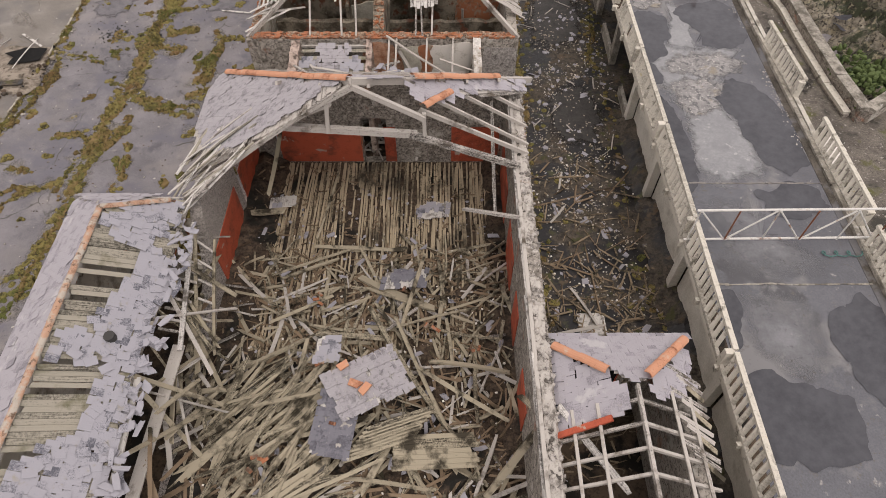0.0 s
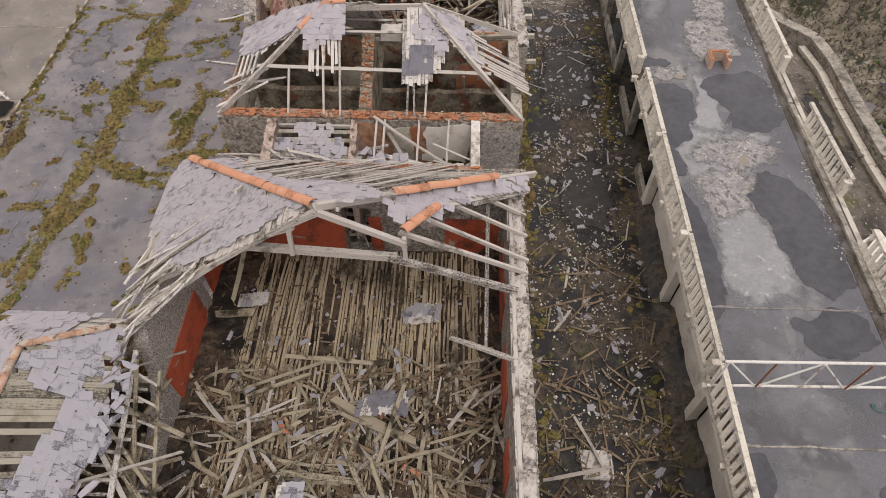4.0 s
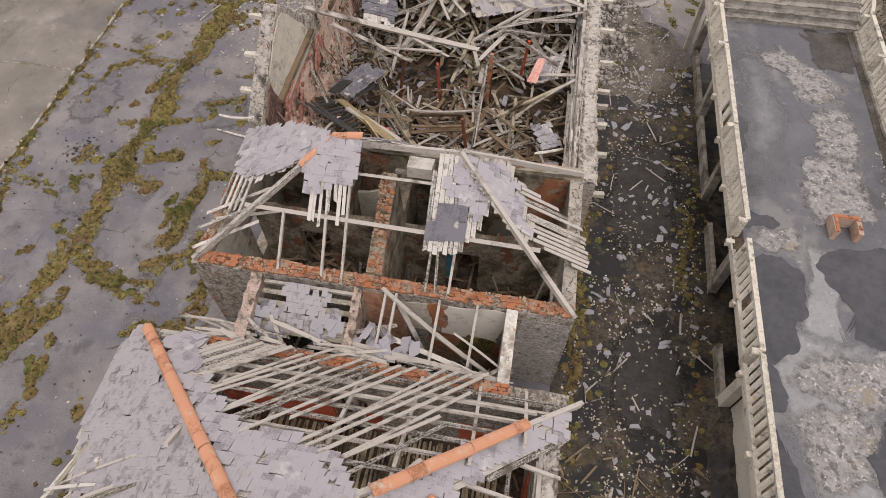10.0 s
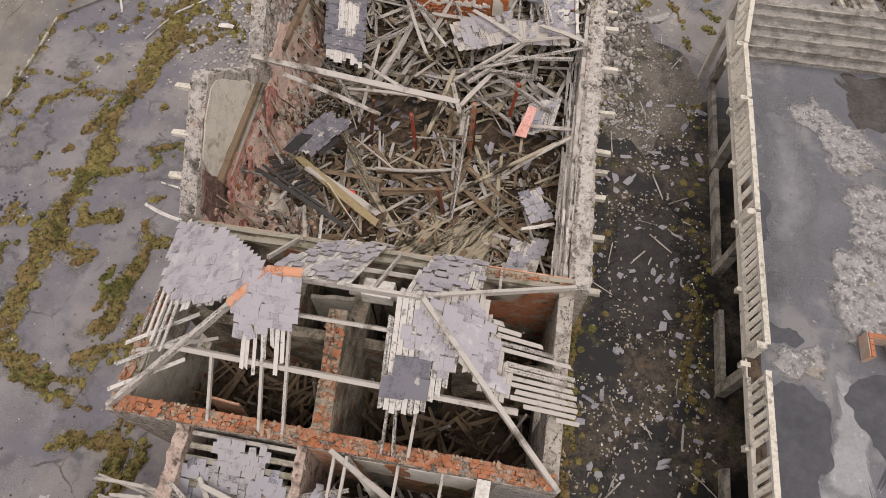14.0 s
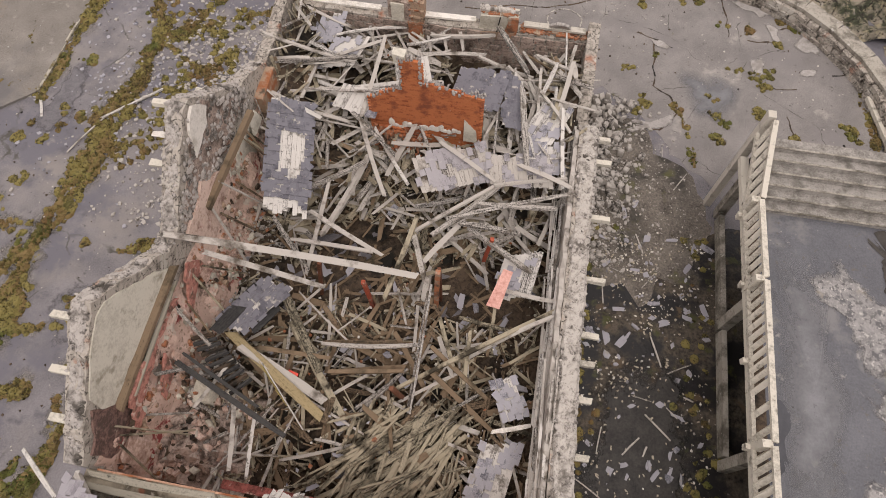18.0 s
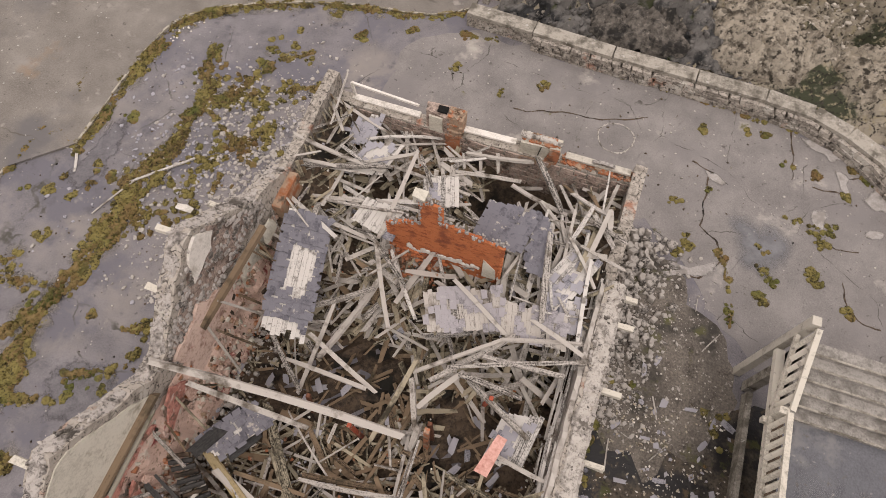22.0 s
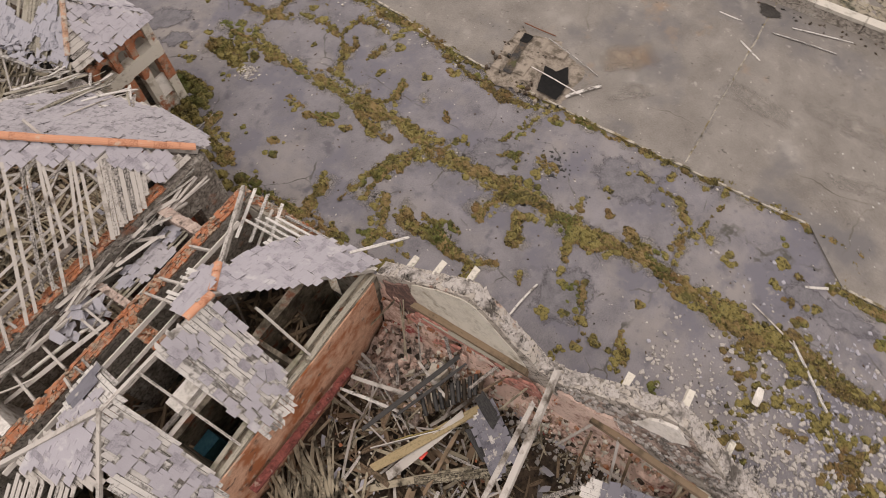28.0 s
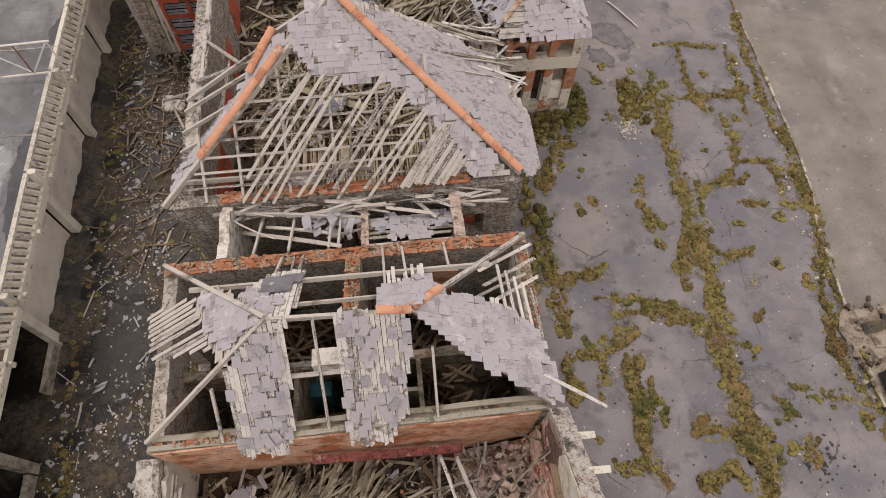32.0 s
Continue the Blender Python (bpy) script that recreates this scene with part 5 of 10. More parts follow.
scatter("shore_stones", 900, shore_spot, lambda: rnd.choice((0.08, 0.12, 0.2, 0.3)) * rnd.uniform(.8, 1.2), shore_mat, "tumbled brown shore boulders", 0.45)
scatter("shore_stones", 800, lambda: (rnd.uniform(-3, 16), 45.6 + abs(rnd.gauss(0, 6)), rnd.uniform(0.0, 0.35)), lambda: rnd.choice((0.08, 0.12, 0.2, 0.3)) * rnd.uniform(.8, 1.2), shore_mat, "tumbled brown shore boulders", 0.45)
scatter("shore_weed", 420, lambda: (rnd.gauss(18.0, 0.7), rnd.gauss(21.4, 0.8), rnd.uniform(0.2, 0.5)), lambda: rnd.uniform(0.1, 0.35), weed_mat, "dark green weed growing over the shore rocks", 0.6, category="weed")
scatter("shore_weed", 70, lambda: (rnd.gauss(19.5, 1.2), rnd.gauss(30.5, 1.5), rnd.uniform(0.2, 0.5)), lambda: rnd.uniform(0.1, 0.3), weed_mat, "dark green weed growing over the shore rocks", 0.5, category="weed")
puddle((17.9, 25.8), (18.9, 26.4), (19.0, 26.0), (17.8, 24.4), **dict(GROUND_FILM, z=0.42, mat=puddle_mat, label="pale pool among the shore rocks"))
def north_shore(x, y):
    return -0.06 + min(1.0, max(0.0, y - 44.9) * 0.5) * max(0.1, shore_height(x, y))


def wet_depth(x, y):
    """How far inside the dark wet band under the wall a place lies."""
    rim = float(np.interp(x, [-3.6, -2.0, 0.0, 2.0, 4.0, 5.4], [50.8, 50.4, 49.4, 48.3, 47.2, 45.6]))
    return rim - y + 0.9 * noise.noise((x * 0.8, y * 0.8, 8)) + 0.4 * noise.noise((x * 2.4, y * 2.4, 2))


heap("wet_rocks", -3.75, 5.6, 45.1, 51.4, lambda x, y: north_shore(x, y) + max(-0.5, min(0.09, 0.3 * wet_depth(x, y))) + 0.16 * noise.noise((x * 3.5, y * 3.5, 4)), wet_rock, "dark wet rocks below the sea wall", step=0.13, bump=0.12)


def outcrop(cx, cy, rx, ry, high, mat, label, seed):
    """A rounded rock mass with tilted, cracked strata."""
    def height(x, y):
        w = noise.noise_vector((x * 0.9, y * 0.9, seed)) * 0.35
        d = 1 - ((x + w.x - cx) / rx) ** 2 - ((y + w.y - cy) / ry) ** 2
        if d < -0.3:
            return -0.9
        strata = abs(noise.noise((x * 1.1 + y * 2.6, x * 0.8 - y * 0.6, seed + 3)))
        return max(0.0, north_shore(cx, cy) * 0.3) + (high * math.sqrt(d) if d > 0 else d) + 0.55 * strata + 0.3 * abs(noise.noise((x * 3 + y * 2, y * 3.4, seed))) + 0.12 * noise.noise((x * 8, y * 8, seed))
    heap("rock_outcrop", cx - rx * 1.15, cx + rx * 1.15, max(45.0, cy - ry * 1.2), cy + ry * 1.2, height, mat, label, step=0.11, bump=0.05)


outcrop(1.7, 46.3, 2.1, 1.2, 0.75, dark_rock, "dark cracked rock outcrop below the sea wall", 2)
outcrop(6.2, 47.0, 2.5, 1.6, 0.95, tan_rock, "pale brown layered rock outcrop on the shore", 9)
outcrop(9.9, 46.5, 1.3, 1.5, 0.9, tan_rock, "rounded brown rock outcrop on the shore", 14)
outcrop(13.2, 44.6, 1.6, 1.5, 0.8, tan_rock, "rounded brown rock outcrop on the shore", 21)


def pebble_spot():
    x, y = rnd.uniform(-3.5, 15), 45.3 + abs(rnd.gauss(0, 5))
    return x, y, north_shore(x, y) + 0.01 if wet_depth(x, y) < 0 else -0.3


def wet_spot():
    x, y = rnd.uniform(-3.5, 5.0), rnd.uniform(45.2, 50.4)
    return x, y, north_shore(x, y) + 0.08 if wet_depth(x, y) > 0.1 else -0.5


scatter("shore_pebbles", 5200, pebble_spot, lambda: rnd.choice((0.05, 0.08, 0.12, 0.2)) * rnd.uniform(.8, 1.2), pebble_mat, "pale pebbles strewn over the shore", 0.4)
scatter("wet_stones", 900, wet_spot, lambda: rnd.choice((0.06, 0.1, 0.16, 0.3)) * rnd.uniform(.8, 1.2), wet_rock, "dark wet stones below the sea wall", 0.45)
scatter("strip_chips", 700, lambda: (rnd.uniform(12.3, 15.6), rnd.uniform(8, 31), 0.005), lambda: rnd.choice((0.03, 0.04, 0.06, 0.1)), stone_mat, "pale chips and stones on the gravel strip", 0.35)
scatter("deck_litter", 260, lambda: (11.6 - abs(rnd.gauss(0, .16)), rnd.choice((rnd.uniform(14.5, 18.6), rnd.uniform(21, 27))), DECK), lambda: rnd.choice((0.03, 0.05, 0.08)), stone_mat, "dry leaves and chips swept along the deck kerb", 0.3, category="litter")

# ---- south hall: walls ----
south_hall = thing("ruined_hall", (-2.2, 9, 0), "roofless stone hall with red-painted walls and a broken slate roof", "building")
wall("wall_west", (-6.75, 16.6), (-6.75, 1.0), -0.36, [(0, 3.85), (5.3, 3.75), (5.8, 1.9), (7.5, 1.0), (15.6, 0.7)], pebble, south_hall, [(1.6, 2.5, 0.3, 2.4)], rough=0.06, label="pebbly grey stone wall")
wall("wall_east", (2.5, 1.0), (2.5, 16.6), 0.42, [(0, 3.7), (8, 3.9), (15.6, 3.85)], rubble_wall, south_hall, rough=0.05, label="rough stone wall with pale lime top")
wall("wall_north", (-7.1, 16.55), (2.62, 16.55), 0.38, [(0, 3.8), (9.7, 3.8)], rubble_wall, south_hall, [(4.2, 5.1, 0.1, 2.3), (1.0, 1.7, 0.9, 2.1)], rough=0.03, label="stone cross wall with an open doorway")
brick_top(south_hall, (-5.6, 16.56), (1.4, 16.56), 0.36, 3.87, 4, 0.12)
for y0, y1 in ((10.9, 13.6), (14.3, 16.5)):
    part("red_dado", Geo().box(-6.75, -6.72, y0, y1, 0.25, 2.05), red_paint, south_hall, "red-painted plaster dado")
for x0, x1 in ((-5.9, -2.95), (-2.1, -1.7), (0.3, 2.0)):
    part("red_dado", Geo().box(x0, x1, 16.51, 16.55, 0.25, 1.9), red_paint, south_hall, "red-painted plaster dado")
for y0, y1 in ((6.0, 7.2), (8.7, 9.6), (10.6, 12.2), (13.4, 15.6)):
    part("red_dado", Geo().box(2.05, 2.08, y0, y1, 0.3, 2.1), red_paint, south_hall, "peeling red-painted plaster dado")
wall_crest(south_hall, 2.1, 2.5, 1.0, 16.5, lambda y: 3.9, stone_mat)
q, chance = Geo(), random.Random(41)
for i in range(620):
    q.stone(chance.uniform(2.1, 2.5), chance.uniform(1.0, 16.5), 3.86, chance.uniform(.05, .17), chance.uniform(.05, .2), chance.uniform(.02, .08))
part("crest_rubble", q, crest_mat, south_hall, kind="stuff")
for i in range(26):
    y = rnd.uniform(2.5, 14.5)
    part("lath", Geo().beam((2.08 + rnd.uniform(-.04, .03), y, 3.9 + rnd.uniform(-.25, .06)), (2.08 + rnd.uniform(-.04, .03), y + rnd.uniform(0.8, 2.4), 3.9 + rnd.uniform(-.25, .06)), 0.05, 0.04, ragged=.04), pale_wood, south_hall)
part("wall_plate", Geo().beam((2.12, 3, 3.93), (2.12, 16.4, 3.93), 0.09, 0.07), grey_wood, south_hall)
part("hall_floor", Geo().box(-6.75, 2.08, 1, 16.55, -0.03, 0.16), rubble_shade_mat, south_hall, "earth under the floor, darkened for shade")

# hall floor boards, running along the hall
for i in range(118):
    x = -6.5 + i * 0.073
    y = 4.0
    while y < 16.4:
        e = min(16.45, y + rnd.uniform(1.2, 4.5))
        if rnd.random() > 0.15 and e - y > 0.3 and (abs(x + 2.2) < 4.4):
            part("floor_board", Geo().board((x + rnd.uniform(-.02, .02), y, 0.2 + rnd.uniform(0, .05)), (x + rnd.gauss(0, .05), e, 0.2 + rnd.uniform(0, .05)), rnd.uniform(.058, .074), 0.025, rnd.uniform(-.2, .2)), floor_wood, south_hall)
        y = e + 0.02

# ---- south hall: roof ----
BW = Slope((-7.6, 0, 3.63), (0, 1, 0), (1, 0, .636))
BN = Slope((0, 16.9, 3.93), (1, 0, 0), (0, -1, .721))
BE = Slope((3.0, 0, 3.72), (0, 1, 0), (-1, 0, .62))
APEX = Vector((-2.3, 12.64, 6.98))
rw = part("roof_west", Geo().beam(APEX, (-7.02, 16.8, 3.9), 0.1, 0.18), grey_wood, south_hall, "grey slate slope")
slates(rw, BW, [(12.7, 6.15), (16.9, 0.5), (16.6, -0.1), (14.6, 0.0), (13.1, 0.9), (12.5, 2.2), (12.6, 4.4), (12.9, 5.4)], singles=300, worn=0.2, gap=0.01, mat=darker_slate)
boards(rw, BW, [(12.7, 6.1), (16.85, 0.5), (16.5, -0.05), (14.4, -0.1), (12.7, 0.9), (12.4, 2.4), (12.4, 4.4)], 0, 0.16, 0.02, 0.0, joined=True)
for i in range(34):
    u = 11.2 + i * 0.085 + rnd.uniform(-.1, .1)
    v = rnd.uniform(-.45, .35)
    part("broken_board", Geo().board(BW.at(u - rnd.uniform(-.2, .8), v, 0.03 - rnd.uniform(0, .2)), BW.at(u + rnd.uniform(.0, .6), v + rnd.choice((0.7, 1.3, 2.0, 2.8)), 0.045 + rnd.uniform(0, .03)), rnd.uniform(.04, .13), 0.025, rnd.uniform(-.3, .3)), rnd.choice((grey_wood, pale_wood, pale_wood, lichen_board)), rw)
for a, b in (((11.6, 0.4), (12.5, 4.2)), ((12.0, 1.0), (12.6, 5.8))):
    part("rafter", Geo().beam(BW.at(*a, -0.08), BW.at(*b, -0.08), 0.08, 0.12), grey_wood, rw)
rn = part("roof_north", Geo().beam(APEX, (2.9, 16.8, 3.75), 0.1, 0.18), grey_wood, south_hall, "stripped board slope with few slates")
slates(rn, BN, [(-2.3, 5.15), (-1.64, 5.02), (-0.89, 4.28), (-1.7, 3.2), (-2.4, 2.95), (-3.6, 2.9), (-4.5, 2.0), (-5.3, 1.1), (-5.7, 0.1), (-7.0, 0.05)], singles=160)
boards(rn, BN, [(-2.3, 5.1), (-0.9, 4.2), (-1.8, 3.0), (-3.8, 2.9), (-5.3, 1.0), (-5.7, 0.1), (-6.8, 0.05)], 0, 0.16, 0.02, 0.0, joined=True)
diag = math.atan2(3.3, -2.55)
boards(rn, BN, [(-3.6, 0.0), (-4.9, 0.0), (-5.45, 0.35), (-5.3, 1.3), (-4.9, 1.6)], diag, 0.13, 0.05, 0.03, grey_wood)
boards(rn, BN, [(0.7, -0.1), (-4.0, -0.1), (-5.2, 1.3), (-3.6, 3.0), (-1.8, 3.2), (-0.9, 4.0), (-0.2, 3.1)], diag, 0.095, 0.18, 0.03, grey_wood, pitch=0.235, wild=1.0)
for v in (0.4, 0.8, 1.2, 1.65, 2.1, 2.6, 3.2):
    part("purlin", Geo().beam(BN.at(-6.8 + v * 0.85, v, -0.08), BN.at(2.6 - v * 0.85, v, -0.08), 0.07, 0.06, up=BN.n), grey_wood, rn)
for u in (-4.6, -3.2, -1.9, -0.6, 0.7, 1.7):
    part("rafter", Geo().beam(BN.at(u, 0.0, -0.14), BN.at(u, min(5.0, (7.0 - abs(u + 2.3)) * 0.75 - (0.4 if u > -1 else 0)), -0.14), 0.07, 0.1, up=BN.n), grey_wood, rn)
timber("tie_board", (-2.9, 16.3, 4.1), (2.2, 16.3, 4.1), 0.2, 0.05, south_hall, up=(0, 1, 0))
re_ = part("roof_east", Geo().beam(BE.at(12.9, 4.2, -0.1), BE.at(13.2, 0.55, -0.1), 0.08, 0.12), grey_wood, south_hall, "remnant of the east slate slope")
slates(re_, BE, [(13.84, 4.51), (15.85, 1.6), (16.6, 0.5), (16.1, 0.4), (15.2, 1.6), (14.5, 2.6), (13.6, 3.4), (12.9, 4.25), (13.33, 4.75)], singles=80)
boards(re_, BE, [(13.7, 4.5), (16.7, 0.5), (15.6, 0.55), (14.4, 2.6), (13.0, 4.2)], math.atan2(-4.1, 3.0), 0.13, 0.1, 0.0)
for u in (13.6, 14.4, 15.1, 15.8):
    part("rafter", Geo().beam(BE.at(u, 0.5, -0.1), BE.at(u, 4.6 - (u - 13.0) * 1.35, -0.1), 0.07, 0.1), grey_wood, re_)
ridge_tiles(rw, (-2.33, 12.66, 7.05), (-7.0, 16.78, 4.08))
ridge_tiles(rn, (-0.82, 13.72, 6.28), (1.7, 15.85, 4.62))
ridge_tiles(re_, BE.at(12.78, 4.23, 0.14), BE.at(13.91, 3.38, 0.14))
# the broken truss under the apex
tr = thing("roof_truss", (-2.3, 12.6, 3.9), "broken grey timber roof truss spanning the hall", "roof truss")
part("principal_rafter", Geo().beam((-2.3, 12.6, 6.85), (-6.9, 12.6, 3.95), 0.12, 0.16), grey_wood, tr)
part("principal_rafter", Geo().beam((-2.3, 12.6, 6.85), (-0.5, 12.65, 5.75), 0.11, 0.14), grey_wood, tr)
part("tie_beam", Geo().beam((-4.5, 12.75, 5.4), (-0.7, 12.7, 5.15), 0.14, 0.2), grey_wood, tr)
part("tie_beam", Geo().beam((-0.9, 12.66, 5.2), (2.2, 12.6, 4.0), 0.12, 0.18), grey_wood, tr)
part("strut", Geo().beam((-2.9, 12.6, 6.3), (-4.4, 12.7, 5.5), 0.09, 0.1), grey_wood, tr)
part("post", Geo().beam((-3.0, 12.6, 6.4), (-3.1, 12.6, 5.3), 0.1, 0.1, up=(0, 1, 0)), grey_wood, tr)
part("post", Geo().beam((-0.5, 12.7, 5.9), (-0.5, 12.7, 4.9), 0.1, 0.1, up=(0, 1, 0)), grey_wood, tr)

# ---- west annex ----
annex = thing("side_annex", (-8.6, 8, 0), "low annex with patched slate roof and brick window piers", "building")
wall("wall_west", (-9.75, 1), (-9.75, 11.6), 0.3, [(0, 3.8), (10.6, 3.8)], plaster, annex, rough=0.01)
for x0, x1, m in ((-10.06, -9.72, brick_mat), (-9.25, -8.95, plaster), (-8.6, -8.3, brick_mat)):
    part("window_pier", Geo().box(x0, x1, 11.3, 11.6, 0, 2.35, 0.015), plaster, annex)
    part("pier_brickwork", Geo().box(x0 - 0.01, x1 + 0.01, 11.29, 11.61, 1.3, 2.3, 0.01) if m is brick_mat else Geo().box(x0 - .01, x1 + .01, 11.29, 11.61, 1.95, 2.34, .01), brick_mat, annex, "exposed orange brick")
part("sill_wall", Geo().box(-10.0, -7.2, 11.36, 11.56, 0, 0.62), plaster, annex)
part("window_panel", Geo().box(-9.72, -9.25, 11.42, 11.5, 0.7, 1.6), white_paint, annex)
part("lintel", Geo().box(-10.08, -7.1, 11.28, 11.62, 2.36, 2.86, 0.01), plaster, annex, "cream rendered lintel band")
for x in (-9.9, -9.1, -8.4, -7.6):
    part("arch_pier", Geo().box(x - 0.12, x + 0.12, 11.32, 11.58, 2.87, 3.7, 0.02), brick_mat, annex)
for x in (-9.5, -8.75, -8.0):
    for k in range(8):
        a0, a1 = math.pi * k / 8, math.pi * (k + 1) / 8
        part("arch_brick", Geo().beam((x - 0.3 * math.cos(a0), 11.45, 3.2 + 0.3 * math.sin(a0)), (x - 0.3 * math.cos(a1), 11.45, 3.2 + 0.3 * math.sin(a1)), 0.2, 0.1, up=(0, 1, 0)), brick_mat, annex)
part("floor", Geo().box(-9.75, -7.1, 1, 11.3, 0, 0.06), rubble_shade_mat, annex)
AW = Slope((-10.15, 0, 3.85), (0, 1, 0), (1.55, 0, 1.15))
AE = Slope((-7.05, 0, 3.85), (0, 1, 0), (-1.55, 0, 1.15))
AN = Slope((0, 11.6, 3.85), (1, 0, 0), (0, -1.4, 1.15))
aw = part("roof_west", Geo().beam((-8.6, 1, 4.9), (-8.6, 10.2, 4.9), 0.08, 0.16), grey_wood, annex, "pale slate slope")
slates(aw, AW, [(1.0, 0.0), (11.5, 0.0), (10.25, 1.85), (1.0, 1.85)], singles=260, worn=0.08, gap=0.01)
boards(aw, AW, [(1.0, 0.05), (11.5, 0.05), (10.25, 1.85), (1.0, 1.85)], 0, 0.2, 0.0, 0.0, joined=True)
ae = part("roof_east", Geo().beam((-7.1, 1, 3.8), (-7.1, 11.4, 3.8), 0.08, 0.14), grey_wood, annex, "boards with slipped slates and holes")
slates(ae, AE, [(9.3, 0.4), (11.4, 0.05), (10.3, 1.75), (9.5, 1.75)], singles=60, worn=0.25, gap=0.02, mat=blue_slate, slip=0.25)
slates(ae, AE, [(6.4, 0.0), (9.5, 0.0), (9.4, 0.75), (8.6, 0.75), (7.2, 1.2), (6.6, 1.75), (6.0, 1.7)], singles=90, worn=0.25, gap=0.02, mat=blue_slate, slip=0.25)
slates(ae, AE, [(1.5, 0.0), (6.4, 0.0), (6.2, 0.7), (4.6, 0.7), (4.0, 1.6), (1.5, 1.8)], singles=90, worn=0.25, gap=0.02, mat=blue_slate, slip=0.25)
for y0, y1, gp in ((1.0, 3.9, 0.05), (4.25, 8.1, 0.06), (8.5, 9.1, 0.3), (9.1, 11.3, 0.05)):
    boards(ae, AE, [(y0 + 0.3, 0.02), (min(y1 + 0.3, 11.4), 0.02), (min(y1 - 0.2, 10.3), 1.85), (y0 - 0.2, 1.85)], 1.82, 0.13, gp, 0.0, lichen_board)
an = part("roof_north", Geo().beam((-8.6, 10.2, 4.95), (-8.6, 11.5, 3.95), 0.08, 0.1), grey_wood, annex, "small hipped slate slope")
slates(an, AN, [(-10.15, 0.0), (-7.9, 0.0), (-8.1, 0.9), (-8.6, 1.75)], singles=40, worn=0.1)
boards(an, AN, [(-10.1, 0.02), (-7.1, 0.02), (-8.6, 1.78)], 0, 0.16, 0.1, 0.0, grey_wood)
ridge_tiles(aw, (-8.6, 1.0, 5.04), (-8.6, 10.2, 5.04), 0.085, mat=dull_tile)
ridge_tiles(an, (-8.6, 10.2, 5.04), (-7.4, 11.15, 4.2), 0.085, mat=dull_tile)
# Black capped tube paints the dark of a round hole; no flue stands here.
solo("roof_hole_pipe", Geo().tube((-7.6, 6.9, 3.9), (-7.6, 6.9, 4.42), 0.13, 0.13, 10), black_paint, "short black stub standing for a dark round hole in the annex roof", "flue")

for i in range(20):
    y = rnd.uniform(3.0, 10.6)
    part("hanging_rafter", Geo().beam((-7.15, y, 3.82 + rnd.uniform(-.1, .1)), (-6.2 + rnd.uniform(-.6, .6), y + rnd.gauss(-0.3, 1.2), rnd.uniform(0.9, 2.4)), rnd.uniform(.04, .12), 0.04, ragged=.06), rnd.choice((grey_wood, olive_wood, olive_wood)), annex)
for i in range(9):
    y = 7.6 + i * 0.3
    part("lath", Geo().beam((-7.0, y, 3.5), (-6.55, y + .1, 3.1), 0.07, 0.03), grey_wood, annex)
ladder = part("fallen_ladder_rail", Geo().board((-6.75, 10.7, 3.7), (-6.45, 7.6, 2.1), 0.09, 0.06), olive_wood, annex)
part("fallen_ladder_rail", Geo().board((-6.3, 10.5, 3.3), (-6.1, 7.7, 1.9), 0.08, 0.06), olive_wood, annex)
for k in range(6):
    t = 0.12 + k * 0.15
    part("rung", Geo().beam((-6.75 + .3 * t, 10.7 - 3.1 * t, 3.68 - 1.6 * t), (-6.3 + .2 * t, 10.5 - 2.8 * t, 3.28 - 1.4 * t), 0.06, 0.04), grey_wood, annex)
for k in range(26):
    y = rnd.uniform(3.0, 9.6)
    part("valley_timber", Geo().board((-6.9 + rnd.uniform(-.1, .5), y, rnd.uniform(1.4, 3.2)), (-6.4 + rnd.uniform(-.5, .5), y + rnd.choice((-1, 1)) * rnd.uniform(.8, 2.4), rnd.uniform(.9, 2.4)), rnd.uniform(.06, .15), .035, rnd.uniform(-.5, .5)), rnd.choice((olive_wood, olive_wood, grey_wood, brown_wood)), annex)
part("valley_board", Geo().beam((-6.9, 10.9, 3.55), (-6.5, 7.2, 3.1), 0.12, 0.05), pale_wood, annex)
part("valley_board", Geo().beam((-6.6, 7.4, 3.0), (-6.9, 3.0, 2.6), 0.3, 0.05), grey_wood, annex)
part("valley_board", Geo().beam((-7.0, 6.2, 3.7), (-6.8, 2.5, 3.6), 0.14, 0.05), pale_wood, annex)

# ---- east porch ----
porch = thing("entrance_porch", (4.2, 5.5, 0), "small lean porch with hipped slates and bare rafters", "building")
wall("wall_east", (5.6, 0), (5.6, 7.1), 0.25, [(0, 3.45), (7.1, 3.45)], rubble_wall, porch, rough=0.02)
wall("wall_north", (5.0, 7.1), (5.34, 7.1), -0.2, [(0, 3.4), (0.34, 3.4)], rubble_wall, porch, rough=0.02)
# Black backing paints the shade behind the louvres.
screen = part("door_screen", Geo().box(2.52, 4.45, 6.98, 7.02, 0.1, 3.4), void_mat, porch, "louvred screen with red frame, backed black for shade")
for k in range(5):
    part("red_rail", Geo().box(2.52, 4.45, 7.0, 7.1, 0.25 + k * 0.72, 0.4 + k * 0.72, .012), red_paint, screen)
for x in (2.55, 3.5, 4.45):
    part("red_stile", Geo().box(x - .06, x + .06, 6.99, 7.12, 0.05, 3.45, .012), red_paint, screen)
for k in range(26):
    z = 0.15 + k * 0.125
    part("louvre", Geo().beam((2.6, 7.05, z), (4.4, 7.05, z + rnd.uniform(-.02, .02)), 0.07, 0.02, up=(0, 1, 1)), dark_slate, screen)
for k in range(5):
    part("leaning_board", Geo().beam((4.55 + k * .11, 7.15, 0.1), (4.5 + k * .12 + rnd.uniform(-.1, .1), 7.08, rnd.uniform(2.4, 3.3)), 0.1, 0.025, up=(0, 1, 0), ragged=.05), rnd.choice((grey_wood, olive_wood)), porch)
